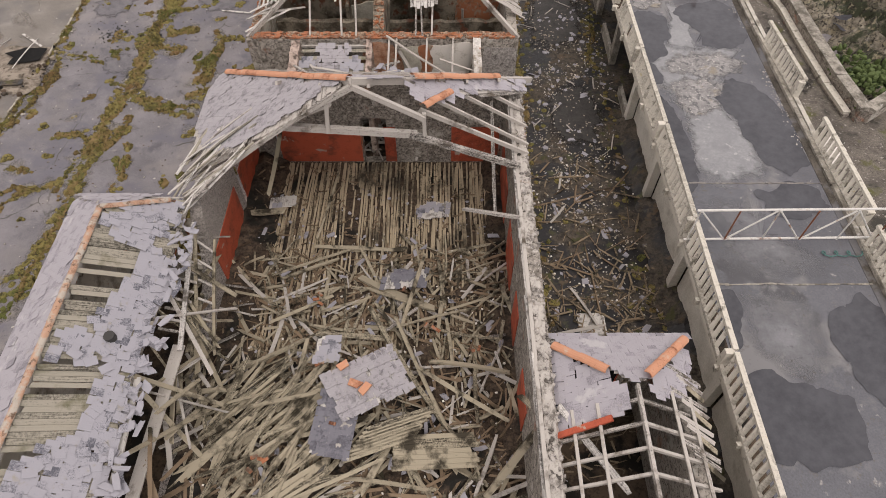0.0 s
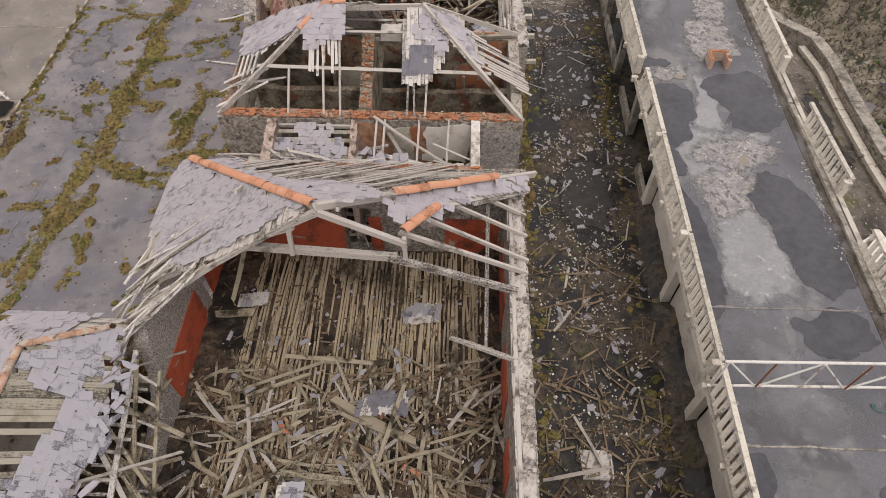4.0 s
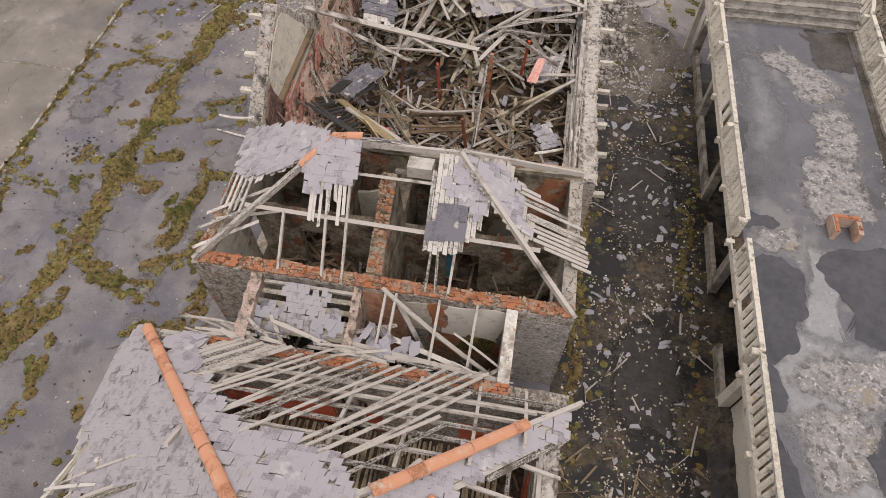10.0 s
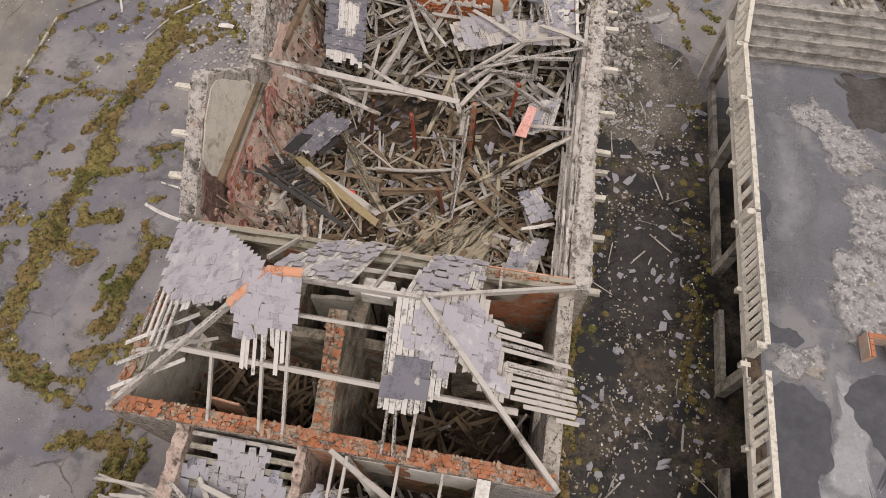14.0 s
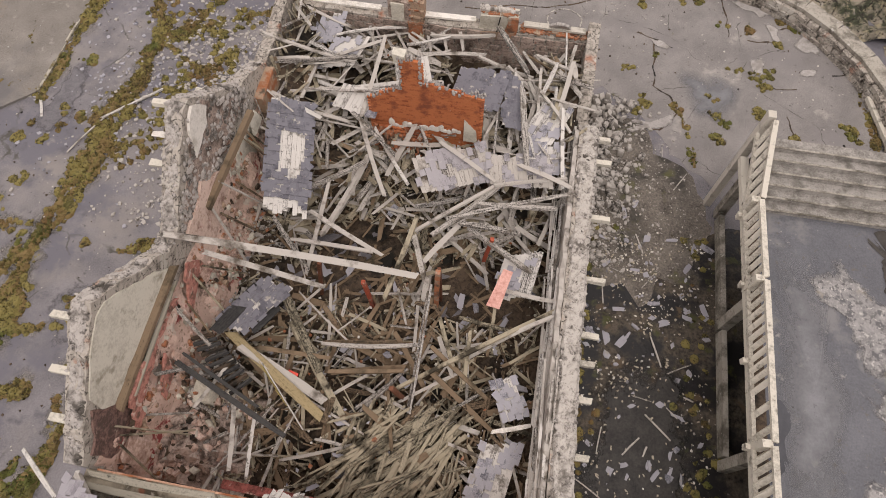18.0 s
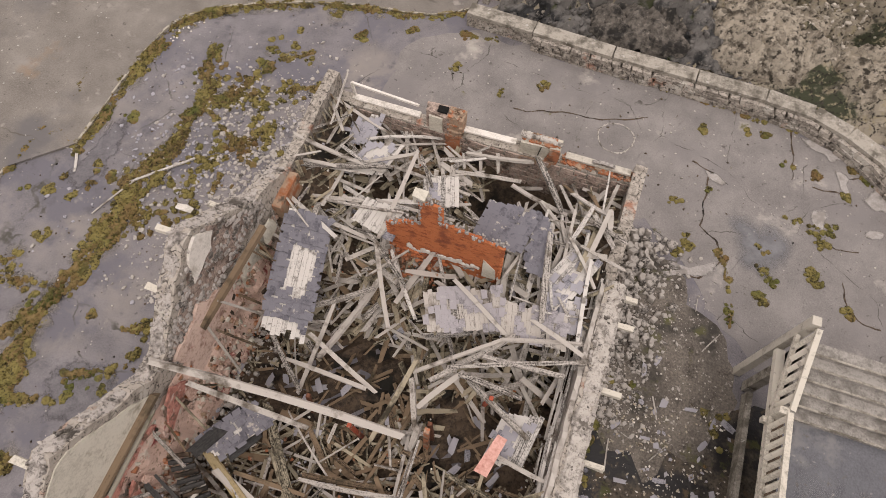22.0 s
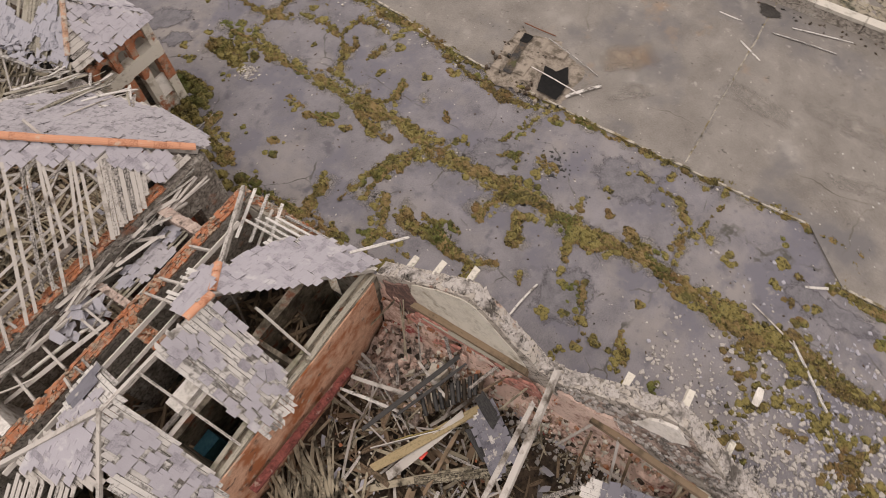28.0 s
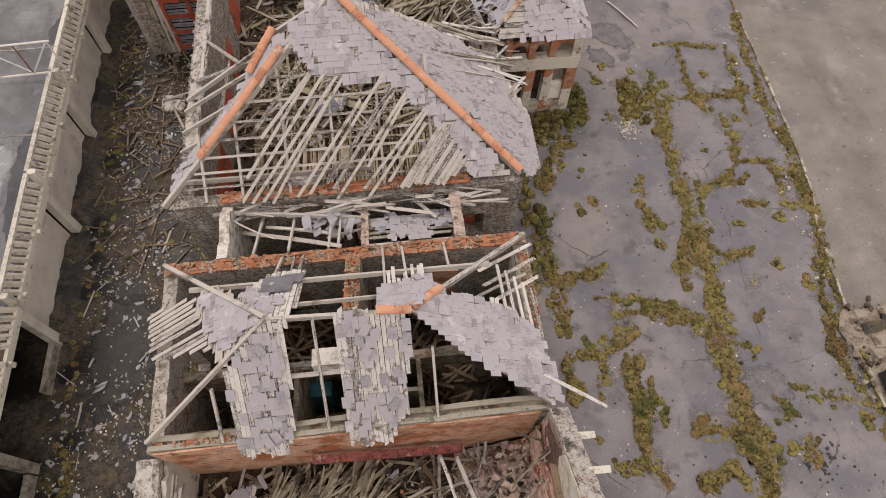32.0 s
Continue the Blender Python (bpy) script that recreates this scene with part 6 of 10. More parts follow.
part("floor", Geo().box(2.5, 5.4, 0, 6.9, 0, 0.08), rubble_shade_mat, porch)
PN = Slope((0, 7.25, 3.65), (1, 0, 0), (0, -1.75, 1.2))
pn = part("roof_north", Geo().beam((4.05, 5.5, 4.85), (4.05, 0, 4.85), 0.07, 0.14), grey_wood, porch, "pale hipped slate slope")
slates(pn, PN, [(2.45, 0.0), (5.85, 0.0), (4.1, 2.1)], singles=90, worn=0.03, gap=0.0)
boards(pn, PN, [(2.45, 0.02), (5.85, 0.02), (4.1, 2.1)], 0, 0.15, 0, 0, joined=True)
PE = Slope((5.85, 0, 3.6), (0, 1, 0), (-1.8, 0, 1.25))
PW = Slope((2.4, 0, 3.6), (0, 1, 0), (1.65, 0, 1.25))
slates(pn, PE, [(5.9, 0.2), (7.1, 0.1), (5.5, 1.9), (5.3, 1.6)], singles=20, worn=0.2)
slates(pn, PW, [(4.9, 0.15), (7.0, 0.1), (5.5, 1.9), (4.95, 1.75)], singles=60, worn=0.05)
part("red_batten", Geo().beam(PW.at(4.8, 0.1, .09), PW.at(4.9, 1.45, .1), 0.13, 0.07), red_paint, porch, "red-painted timber batten")
for i in range(11):
    y = 5.2 - i * 0.5
    part("rafter", Geo().beam((4.05, y, 4.8), (5.75, y, 3.62), 0.06, 0.09), grey_wood, porch)
    part("rafter", Geo().beam((4.05, y, 4.8), (2.45, y, 3.62), 0.06, 0.09), grey_wood, porch)
for v in (0.55, 1.15):
    part("purlin", Geo().beam(PE.at(0, v, .06), PE.at(5.6, v, .06), 0.07, 0.05), grey_wood, porch)
    part("purlin", Geo().beam(PW.at(0, v, .06), PW.at(5.3, v, .06), 0.07, 0.05), grey_wood, porch)
for i in range(12):
    part("board", Geo().beam(PE.at(3.9 + i * .19, .02, .06), PE.at(4.15 + i * .19, .55 + .3 * (i % 3), .06), 0.1, 0.02, ragged=.03), grey_wood if i % 3 else olive_wood, porch)
ridge_tiles(pn, (5.72, 7.12, 3.82), (4.3, 5.72, 4.85), 0.11)
ridge_tiles(pn, (2.6, 6.95, 3.85), (3.55, 5.95, 4.62), 0.11)
solo("hatch_lid", Geo().box(4.2, 5.0, 9.3, 10.1, 0.0, 0.08, 0.04), pale_wood, "pale broken board panel lying in the lane", "panel")

# ---- link between hall and house ----
link = thing("roofless_link", (-2, 17.8, 0), "narrow roofless link with a strip of slates", "building")
wall("wall_west", (-4.95, 16.95), (-4.95, 18.7), 0.3, [(0, 3.6), (1.75, 3.9)], brown_stone, link, rough=0.08, step=0.15)
wall("wall_inner", (-2.45, 16.95), (-2.45, 18.7), 0.2, [(0, 3.3), (1.75, 3.9)], brown_stone, link, rough=0.08, step=0.15)
wall("wall_east", (1.3, 16.95), (1.3, 18.7), 0.27, [(0, 3.7), (0.4, 3.95), (1.1, 3.85), (1.75, 4.05)], pier_mat, link, rough=0.05, step=0.15, label="white rendered pier wall")
part("floor", Geo().box(-4.95, 1.2, 16.95, 18.7, 0, 0.1), rubble_shade_mat, link)
LS = Slope((0, 17.1, 3.1), (1, 0, 0), (0, 1.5, 0.75))
lr = part("roof_strip", Geo().beam((-4.9, 18.6, 3.75), (-2.5, 18.6, 3.75), 0.08, 0.1), grey_wood, link, "strip of loose slates on battens")
boards(lr, LS, [(-4.9, 0.05), (-2.5, 0.05), (-2.5, 1.65), (-4.9, 1.65)], 0, 0.13, 0.12, 0.0, lichen_board)
slates(lr, LS, [(-4.3, 0.6), (-3.35, 0.6), (-3.2, 1.6), (-4.4, 1.65)], singles=40, worn=0.3, gap=0.05, mat=darker_slate, slip=0.1)
slates(lr, LS, [(-4.85, 0.3), (-4.2, 0.45), (-4.3, 1.0), (-4.85, 1.2)], singles=24, worn=0.3, gap=0.12, mat=blue_slate, slip=0.4)
slates(lr, LS, [(-3.5, 0.35), (-2.6, 0.5), (-2.9, 1.1), (-3.4, 1.2)], singles=24, worn=0.3, gap=0.15, mat=blue_slate, slip=0.4)
splinters("loose_boards", 60, lambda: (rnd.uniform(-6.3, 1.0), rnd.gauss(17.05, .2), rnd.uniform(3.45, 3.7)), lambda: rnd.uniform(.5, 1.7), lambda: rnd.uniform(.05, .13), grey_wood, "loose grey boards lying on the wall tops", tilt=0.12, heading=lambda: rnd.gauss(-0.05, 0.25))
splinters("loose_slates", 18, lambda: (rnd.gauss(-1.75, .3), rnd.gauss(17.45, .22), rnd.uniform(3.35, 3.6)), lambda: rnd.uniform(.25, .45), lambda: rnd.uniform(.16, .28), blue_slate, "slipped slates heaped on the link wall", tilt=0.2)
wall_patch("moss_patch", "y", 18.7, [(-0.2, 1.6), (0.9, 1.5), (1.0, 2.1), (0.2, 2.3)], moss_mat, link, "green moss on the damp wall", lift=-.03)
for x in (-1.9, -1.65, -0.6, 0.3):
    part("rafter", Geo().beam((x, 17.0, 3.2), (x + .05, 18.68, 4.0), 0.06, 0.09), grey_wood, link)
plank(-1.9, 17.92, 3.3, 0.25, 17.39, 3.2, 0.14, white_paint, label="pale painted beam lying across the link walls")
plank(-1.92, 18.69, 4.1, 0.93, 17.4, 3.0, 0.14)
plank(-1.71, 18.73, 3.8, -0.9, 18.0, 2.6, 0.14)
plank(-2.65, 17.77, 3.3, -1.5, 18.1, 3.5, 0.12)
plank(-4.55, 17.83, 3.6, -3.94, 17.0, 3.4, 0.12)
plank(-3.4, 17.2, 3.5, -0.4, 17.3, 3.5, 0.12)
plank(-2.6, 17.5, 3.4, 1.0, 17.1, 3.6, 0.14)

# ---- middle house ----
house = thing("ruined_house", (-2, 21, 0), "roofless house with orange brick wall tops and hipped slate remnants", "building")
wall("wall_front", (-6.8, 18.7), (2.62, 18.7), 0.36, [(0, 3.95), (9.42, 3.95)], rubble_wall, house, [(3.0, 3.8, 0.1, 2.2), (6.0, 6.9, 0.1, 2.2)], rough=0.01, label="stone wall with orange brick top")
wall("wall_back", (-6.6, 23.05), (2.62, 23.05), 0.38, [(0, 3.9), (9.2, 3.85)], stained_shade_plaster, house, rough=0.01, label="plastered wall with orange brick top")
wall("wall_west", (-6.8, 23.1), (-6.8, 19.05), 0.36, [(0, 3.9), (4.05, 3.9)], plaster, house, [(1.2, 2.2, 1.0, 2.6)], rough=0.03)
wall("wall_east", (2.62, 19.05), (2.62, 23.1), 0.34, [(0, 3.9), (4.05, 3.85)], rubble_wall, house, [(1.4, 2.4, 1.0, 2.6)], rough=0.03)
wall("wall_cross", (-2.05, 19.05), (-2.05, 23.05), 0.38, [(0, 4.1), (2.2, 5.4), (2.3, 3.4), (4, 3.4)], stained_shade_plaster, house, rough=0.04, label="pale plastered cross wall with brick edge")
wall("wall_inner", (-6.4, 21.3), (2.3, 21.3), 0.25, [(0, 2.9), (8.7, 2.9)], stained_shade_plaster, house, [(1.2, 2.1, 0.1, 2.1), (5.5, 6.5, 0.1, 2.1)], rough=0.05)
brick_top(house, (-6.75, 18.72), (2.6, 18.72), 0.34, 4.0, 4, 0.16)
for y, z in ((23.13, 3.96), (23.36, 3.93)):
    for x0, x1 in ((-6.5, -3.9), (-3.85, -1.2), (-1.25, 2.55)):
        part("wall_plate", Geo().board((x0, y + rnd.uniform(-.02, .02), z), (x1, y + rnd.uniform(-.02, .02), z), 0.13, 0.09), lichen_board, house)
brick_top(house, (0.2, 23.2), (2.6, 23.2), 0.14, 3.92, 1, 0.4)
brick_top(house, (-2.06, 19.05), (-2.06, 21.2), 0.34, lambda d: 4.15 + d * 0.59, 4, 0.05)
brick_top(house, (-6.8, 22.9), (-6.8, 19.2), 0.3, 3.94, 2, 0.5)
part("brick_face", Geo().box(-6.4, 2.5, 23.43, 23.47, 0.3, 3.88), orange_plaster, house, "orange-brown plaster flaking off brick")
part("floor", Geo().box(-6.4, 2.3, 19.05, 23.05, 0, 0.1), rubble_shade_mat, house)
wall_patch("plaster_patch", "y", 18.7, [(-0.5, 2.2), (1.05, 2.1), (1.1, 3.75), (-0.4, 3.8)], white_paint, house, "white plaster with brick showing", lift=-.012)
wall_patch("plaster_patch", "y", 18.7, [(-1.5, 2.4), (-0.75, 2.3), (-0.7, 3.75), (-1.4, 3.7)], cream_plaster, house, "stained cream plaster", lift=-.012)
wall_patch("brick_patch", "y", 18.7, [(-2.9, 0.4), (-1.5, 0.4), (-1.45, 3.8), (-2.9, 3.8)], orange_plaster, house, "orange brick laid bare", lift=-.008)
wall_patch("brick_patch", "y", 18.7, [(-0.8, 2.6), (-0.4, 2.5), (-0.35, 3.8), (-0.8, 3.8)], brick_mat, house, "orange brick laid bare", lift=-.016)
wall_patch("damp_patch", "y", 18.7, [(-0.9, 0.3), (1.1, 0.3), (1.1, 2.2), (0.2, 2.5), (-0.9, 2.2)], mortar_mat, house, "damp brown stained brick", lift=-.009)
wall_patch("render_patch", "y", 18.7, [(1.4, 0.1), (2.55, 0.1), (2.55, 3.6), (1.4, 3.7)], pebble_pale, house, "pale pebbledash render", lift=-.01, fray=0.1)
wall_patch("brick_patch", "y", 23.05, [(0.6, 1.6), (2.25, 1.5), (2.25, 3.8), (1.5, 3.8), (1.3, 2.9), (0.6, 2.6)], brick_mat, house, "dark red brick laid bare", lift=-.01)
wall_patch("brick_patch", "y", 23.05, [(-4.4, 2.4), (-3.0, 2.2), (-2.9, 3.8), (-4.2, 3.8)], mortar_mat, house, "brown brick laid bare", lift=-.01)
wall_patch("plaster_patch", "x", -6.44, [(19.1, 1.0), (20.6, 1.4), (20.5, 3.8), (19.1, 3.9)], cream_plaster, house, "pale plaster corner", lift=.012)
wall("wall_partition", (-3.6, 21.6), (-3.6, 23.05), 0.12, [(0, 3.4), (1.45, 3.6)], stained_shade_plaster, house, rough=0.03)
wall("wall_partition", (-0.6, 21.6), (-0.6, 23.05), 0.12, [(0, 3.4), (1.45, 3.6)], stained_shade_plaster, house, rough=0.03)
wall("wall_partition", (-3.6, 22.3), (-2.05, 22.3), 0.1, [(0, 3.0), (1.55, 3.3)], cream_plaster, house, rough=0.04)
part("brown_board", Geo().quad_box([(-4.9, 19.15, 1.6), (-4.2, 19.12, 1.6), (-4.2, 19.17, 1.6), (-4.9, 19.2, 1.6), (-4.95, 19.4, 3.5), (-4.25, 19.35, 3.5), (-4.25, 19.4, 3.5), (-4.95, 19.45, 3.5)], 1.9, .7), orange_plaster, house, "leaning orange-brown board")
for i in range(30):
    x, y = rnd.uniform(-6.2, 2.1), rnd.uniform(19.2, 22.8)
    a = rnd.uniform(0, 6.28)
    part("inner_timber", Geo().beam((x, y, 0.3), (x + rnd.uniform(-.7, .7), y + rnd.uniform(-.5, .5), rnd.uniform(1.2, 2.9)), rnd.uniform(.04, .1), 0.05, up=(0.3, 1, 0), ragged=.05), rnd.choice((brown_wood, olive_wood, grey_wood)), house)
for y0, z0 in ((19.2, 4.0), (19.7, 4.15), (20.2, 4.1)):
    part("loose_lath", Geo().beam((-6.9, y0 - .1, z0), (-5.4, y0 + .7, z0 + .35), 0.09, 0.02, ragged=.05), pale_wood, house)
RL, RR = Vector((-3.6, 21.45, 6.05)), Vector((-0.55, 21.4, 6.2))
DS = Slope((0, 18.7, 3.95), (1, 0, 0), (0, 2.75, 2.2))
DN = Slope((0, 23.4, 3.95), (1, 0, 0), (0, -1.95, 2.2))
DW = Slope((-6.8, 0, 3.95), (0, 1, 0), (3.2, 0, 2.15))
DE = Slope((2.75, 0, 3.95), (0, 1, 0), (-3.3, 0, 2.2))
rs = part("roof_south", Geo().beam(RL - Vector((0, 0, .08)), RR - Vector((0, 0, .08)), 0.07, 0.18), grey_wood, house, "slate patch on the south slope")
slates(rs, DS, [(-3.68, 3.5), (-2.92, 3.5), (-2.86, 2.7), (-3.1, 2.2), (-3.4, 2.35), (-3.95, 2.05), (-4.36, 2.35), (-4.15, 2.8)], singles=70, worn=0.25, gap=0.02)
boards(rs, DS, [(-3.68, 3.5), (-2.92, 3.5), (-2.9, 2.6), (-3.95, 2.15), (-4.2, 2.6)], math.pi / 2, 0.12, 0.1, 0)
for i in range(8):
    u = -3.95 + i * 0.11 + rnd.uniform(-.03, .03)
    part("hanging_lath", Geo().beam(DS.at(u, 2.4, 0.01), DS.at(u + rnd.uniform(-.05, .05), rnd.choice((1.3, 1.45, 1.7, 1.95)), rnd.uniform(-.06, .02)), rnd.uniform(.05, .09), 0.02, up=DS.n, ragged=.06), pale_wood, rs)
slates(rs, DS, [(-0.55, 3.42), (0.31, 2.45), (0.1, 2.15), (-0.08, 1.95), (-0.22, 2.3), (-0.8, 2.3), (-0.85, 2.75), (-0.6, 2.9)], singles=60, worn=0.2, gap=0.05)
for u0, u1, v0, v1 in ((-1.13, -0.62, 1.36, 1.86), (-0.64, -0.18, 1.42, 1.9), (-0.92, -0.5, 1.84, 2.3), (-0.52, -0.2, 1.88, 2.32)):
    e = 0.035 + 0.012 * (v0 > 1.6)
    part("felt_sheet", Geo().quad_box([DS.at(u0, v0, e), DS.at(u1, v0 + .03, e), DS.at(u1 + .02, v1, e + .01), DS.at(u0 + .03, v1 - .02, e + .01), DS.at(u0, v0, e + .01), DS.at(u1, v0 + .03, e + .01), DS.at(u1 + .02, v1, e + .02), DS.at(u0 + .03, v1 - .02, e + .02)], .5, .5), dark_slate, rs, "dark grey slate-sized felt sheet")
boards(rs, DS, [(-1.05, 3.45), (-0.5, 3.45), (0.3, 2.5), (0.2, 2.0), (-0.3, 1.15), (-1.2, 1.15)], math.pi / 2, 0.12, 0.08, 0, pale_wood)
part("purlin", Geo().beam(DS.at(-5.6, 1.6, -.08), DS.at(1.6, 1.5, -.08), 0.1, 0.1, up=DS.n), grey_wood, rs)
part("purlin", Geo().beam(DS.at(-3.8, 2.7, -.1), DS.at(-0.2, 2.7, -.1), 0.07, 0.08, up=DS.n), grey_wood, rs)
for u, lo, hi in ((-3.5, 0, 1.7), (-3.0, 0, 3.4), (-0.95, 0, 1.6), (-0.7, 0, 1.3), (-0.4, 0, 2.4), (-4.6, 0, 1.6)):
    part("rafter", Geo().beam(DS.at(u, lo, -.06), DS.at(u + rnd.uniform(-.1, .1), hi, -.06), 0.06, 0.09, up=DS.n), grey_wood, rs)
rno = part("roof_north", Geo().beam(DN.at(-3.4, 1.5, -.1), DN.at(0.2, 1.5, -.1), 0.08, 0.08, up=DN.n), grey_wood, house, "two slated strips on the north slope")
slates(rno, DN, [(-1.98, 2.91), (-3.57, 2.8), (-3.31, 0.46), (-2.84, -0.2), (-1.94, -0.1)], singles=50, worn=0.7, gap=0.75, slip=0.2)
boards(rno, DN, [(-1.98, 2.95), (-3.57, 2.9), (-3.31, 0.3), (-2.84, -0.4), (-1.94, -0.35)], math.pi / 2, 0.11, 0.05, 0.0, pale_wood)
slates(rno, DN, [(0.5, 1.7), (-0.5, 2.95), (-0.8, 2.0), (-0.6, 0.1), (-0.3, -0.2), (0.5, -0.1)], singles=50, worn=0.6, gap=0.5, slip=0.2)
boards(rno, DN, [(0.55, 1.7), (-0.4, 2.95), (-0.95, 2.9), (-0.75, 0.3), (-0.5, -0.45), (0.55, -0.35)], math.pi / 2, 0.11, 0.05, 0.0, pale_wood)
for u, hi in ((-4.0, 1.9), (-1.5, 2.9), (0.9, 1.4)):
    part("rafter", Geo().beam(DN.at(u, 0, -.06), DN.at(u, hi, -.06), 0.06, 0.09, up=DN.n), grey_wood, rno)
rwe = part("roof_west", Geo().beam(RL, (-6.7, 23.3, 3.95), 0.07, 0.14), grey_wood, house, "slated west hip with bare laths")
slates(rwe, DW, [(21.46, 3.8), (20.81, 3.0), (21.2, 0.9), (21.5, 0.3), (22.0, 0.0), (23.35, 0.0), (22.6, 2.2)], singles=160, worn=0.2, gap=0.02)
boards(rwe, DW, [(21.46, 3.8), (20.9, 2.9), (21.0, 0.9), (22.0, 0.05), (23.3, 0.05)], 0, 0.14, 0.02, 0.0, pale_wood)
for i in range(5):
    part("batten", Geo().beam(DW.at(20.4 - i * .12, .2 + i * .25, .02), DW.at(21.8, .1 + i * .25, .03), 0.09, 0.025, up=DW.n), pale_wood, rwe)
ree = part("roof_east", Geo().beam(RR, (2.6, 23.2, 3.95), 0.07, 0.14), grey_wood, house, "slated east hip with bare battens")
slates(ree, DE, [(21.38, 3.86), (21.75, 2.7), (21.26, 2.2), (20.77, 2.12), (20.22, 1.7), (20.19, 2.31), (20.9, 3.44)], singles=60, worn=0.2, gap=0.02)
boards(ree, DE, [(21.35, 3.9), (22.0, 2.7), (21.6, 2.2), (20.15, 1.5), (20.1, 2.3)], 0, 0.13, 0.02, 0.0, grey_wood)
boards(ree, DE, [(21.6, 2.2), (21.25, 0.0), (20.05, -0.1), (20.1, 1.5)], math.pi / 2 + 0.12, 0.1, 0.05, 0.02, grey_wood, pitch=0.13)
part("hip_rafter", Geo().beam(RL, (-6.75, 18.8, 3.98), 0.1, 0.16), grey_wood, rs)
part("hip_rafter", Geo().beam(RR, (2.6, 18.75, 3.98), 0.1, 0.16), grey_wood, rs)
ridge_tiles(rs, (-2.86, 21.47, 6.22), (-3.6, 21.47, 6.12), 0.1)
ridge_tiles(rs, (-3.62, 21.45, 6.12), (-4.29, 20.84, 5.66), 0.1)
tank = thing("water_tank", (-1.6, 21.9, 4.6), "small white open tank resting on the cross timbers", "tank")
part("shell", Geo().box(-1.95, -1.3, 21.75, 22.15, 4.62, 5.0, 0.01), white_paint, tank)
part("bearer", Geo().beam((-2.3, 21.95, 4.56), (-0.3, 21.95, 4.56), 0.1, 0.1), grey_wood, tank)
plank(-6.42, 22.85, 4.9, -7.89, 23.54, 4.1, 0.1, pale_wood, label="loose lath sticking out over the wall")
plank(-6.6, 20.0, 4.1, -5.0, 20.6, 4.0, 0.1)

# ---- north hall ----
north_hall = thing("collapsed_hall", (-2, 31, 0), "collapsed stone hall filled with fallen roof timbers", "building")
WEST_CREST = ((23.45, 4.1), (24.3, 4.75), (25.0, 5.25), (25.7, 5.75), (26.1, 6.0), (26.4, 5.85), (27.3, 5.0), (28.1, 4.2), (28.6, 4.15), (29.3, 4.7), (30.2, 5.4), (30.95, 5.95), (31.3, 5.75), (32.2, 4.9), (33.1, 4.1), (34.6, 3.35))


def west_top(y):
    return float(np.interp(y, [p[0] for p in WEST_CREST], [p[1] for p in WEST_CREST]))


wall("wall_west", (-6.99, 34.6), (-6.99, 23.45), 0.42, [(34.6 - y, z) for y, z in reversed(WEST_CREST)], rubble_wall, north_hall, rough=0.06, step=0.18, label="stone west wall with two broken pointed dormer gables")
q = Geo()
NY, NX = 90, 9
for j in range(NY + 1):
    y = 23.5 + 10.8 * j / NY
    top = 3.75 + 0.35 * noise.noise((y * 0.8, 0, 4)) - 0.09 * (y - 23.5)
    for i in range(NX + 1):
        s = i / NX
        w = noise.noise((y * 1.3, s * 3, 5)) * 0.12 + noise.noise((y * 4, s * 8, 1)) * 0.06
        q.v.append((-6.56 + 0.25 * s + 0.35 * max(0, s - 0.7) + (w if 0 < i else 0), y, top * (1 - s) + 0.7 * s + w + rnd.uniform(-.03, .03)))
for j in range(NY):
    for i in range(NX):
        k = j * (NX + 1) + i
        q.f.append([k, k + 1, k + NX + 2, k + NX + 1])
        q.uv += [(0, 0), (1, 0), (1, 1), (0, 1)]
part("wall_west_inner", q, pink_wall, north_hall, "pink and red plaster flaking off the stone")
chance = random.Random(77)
for mat, n in ((mortar_mat, 260), (cream_plaster, 300), (pink_pale, 300), (brick_mat, 90), (rubble_shade_mat, 120)):
    q = Geo()
    for i in range(n):
        y, s = chance.uniform(23.6, 34.1), chance.random() ** 0.7
        top = 3.75 + 0.35 * noise.noise((y * 0.8, 0, 4)) - 0.09 * (y - 23.5)
        if noise.noise((y * 1.1, s * 3, 9)) < -0.12:
            continue
        a = chance.uniform(.06, .24)
        q.stone(-6.57 + 0.25 * s + 0.35 * max(0, s - 0.7) + 0.06 * s, y, top * (1 - s) + 0.7 * s - 0.05, a * 0.9, a * chance.uniform(.7, 1.3), a * chance.uniform(.4, .8))
    part("face_rubble", q, mat, north_hall, "broken stone and plaster standing out of the wall face", kind="stuff")
wall_patch("plaster_panel", "x", -6.57, [(24.5, 3.9), (27.9, 4.0), (27.6, 4.45), (27.0, 5.05), (26.3, 5.7), (26.0, 5.75), (25.4, 5.4), (24.6, 4.85)], cream_plaster, north_hall, "cream plaster on the dormer gable", fray=0.16, lift=.03)
wall_patch("plaster_panel", "x", -6.57, [(30.35, 4.75), (31.2, 4.85), (31.5, 5.2), (31.0, 5.7), (30.6, 5.5)], white_paint, north_hall, "white plaster patch on the dormer gable", fray=0.2, lift=.07)
wall_patch("brick_patch", "x", -6.57, [(23.5, 2.4), (24.9, 2.6), (24.8, 3.8), (24.4, 4.6), (23.6, 4.0)], plum_stone, north_hall, "dark plum-brown stone laid bare", fray=0.2, lift=.05)
wall_patch("stone_patch", "x", -6.57, [(28.8, 3.9), (33.0, 3.6), (32.3, 4.6), (31.4, 5.45), (30.7, 5.5), (29.6, 4.6)], brown_stone, north_hall, "brown rubble masonry of the second gable", fray=0.2, lift=.015)
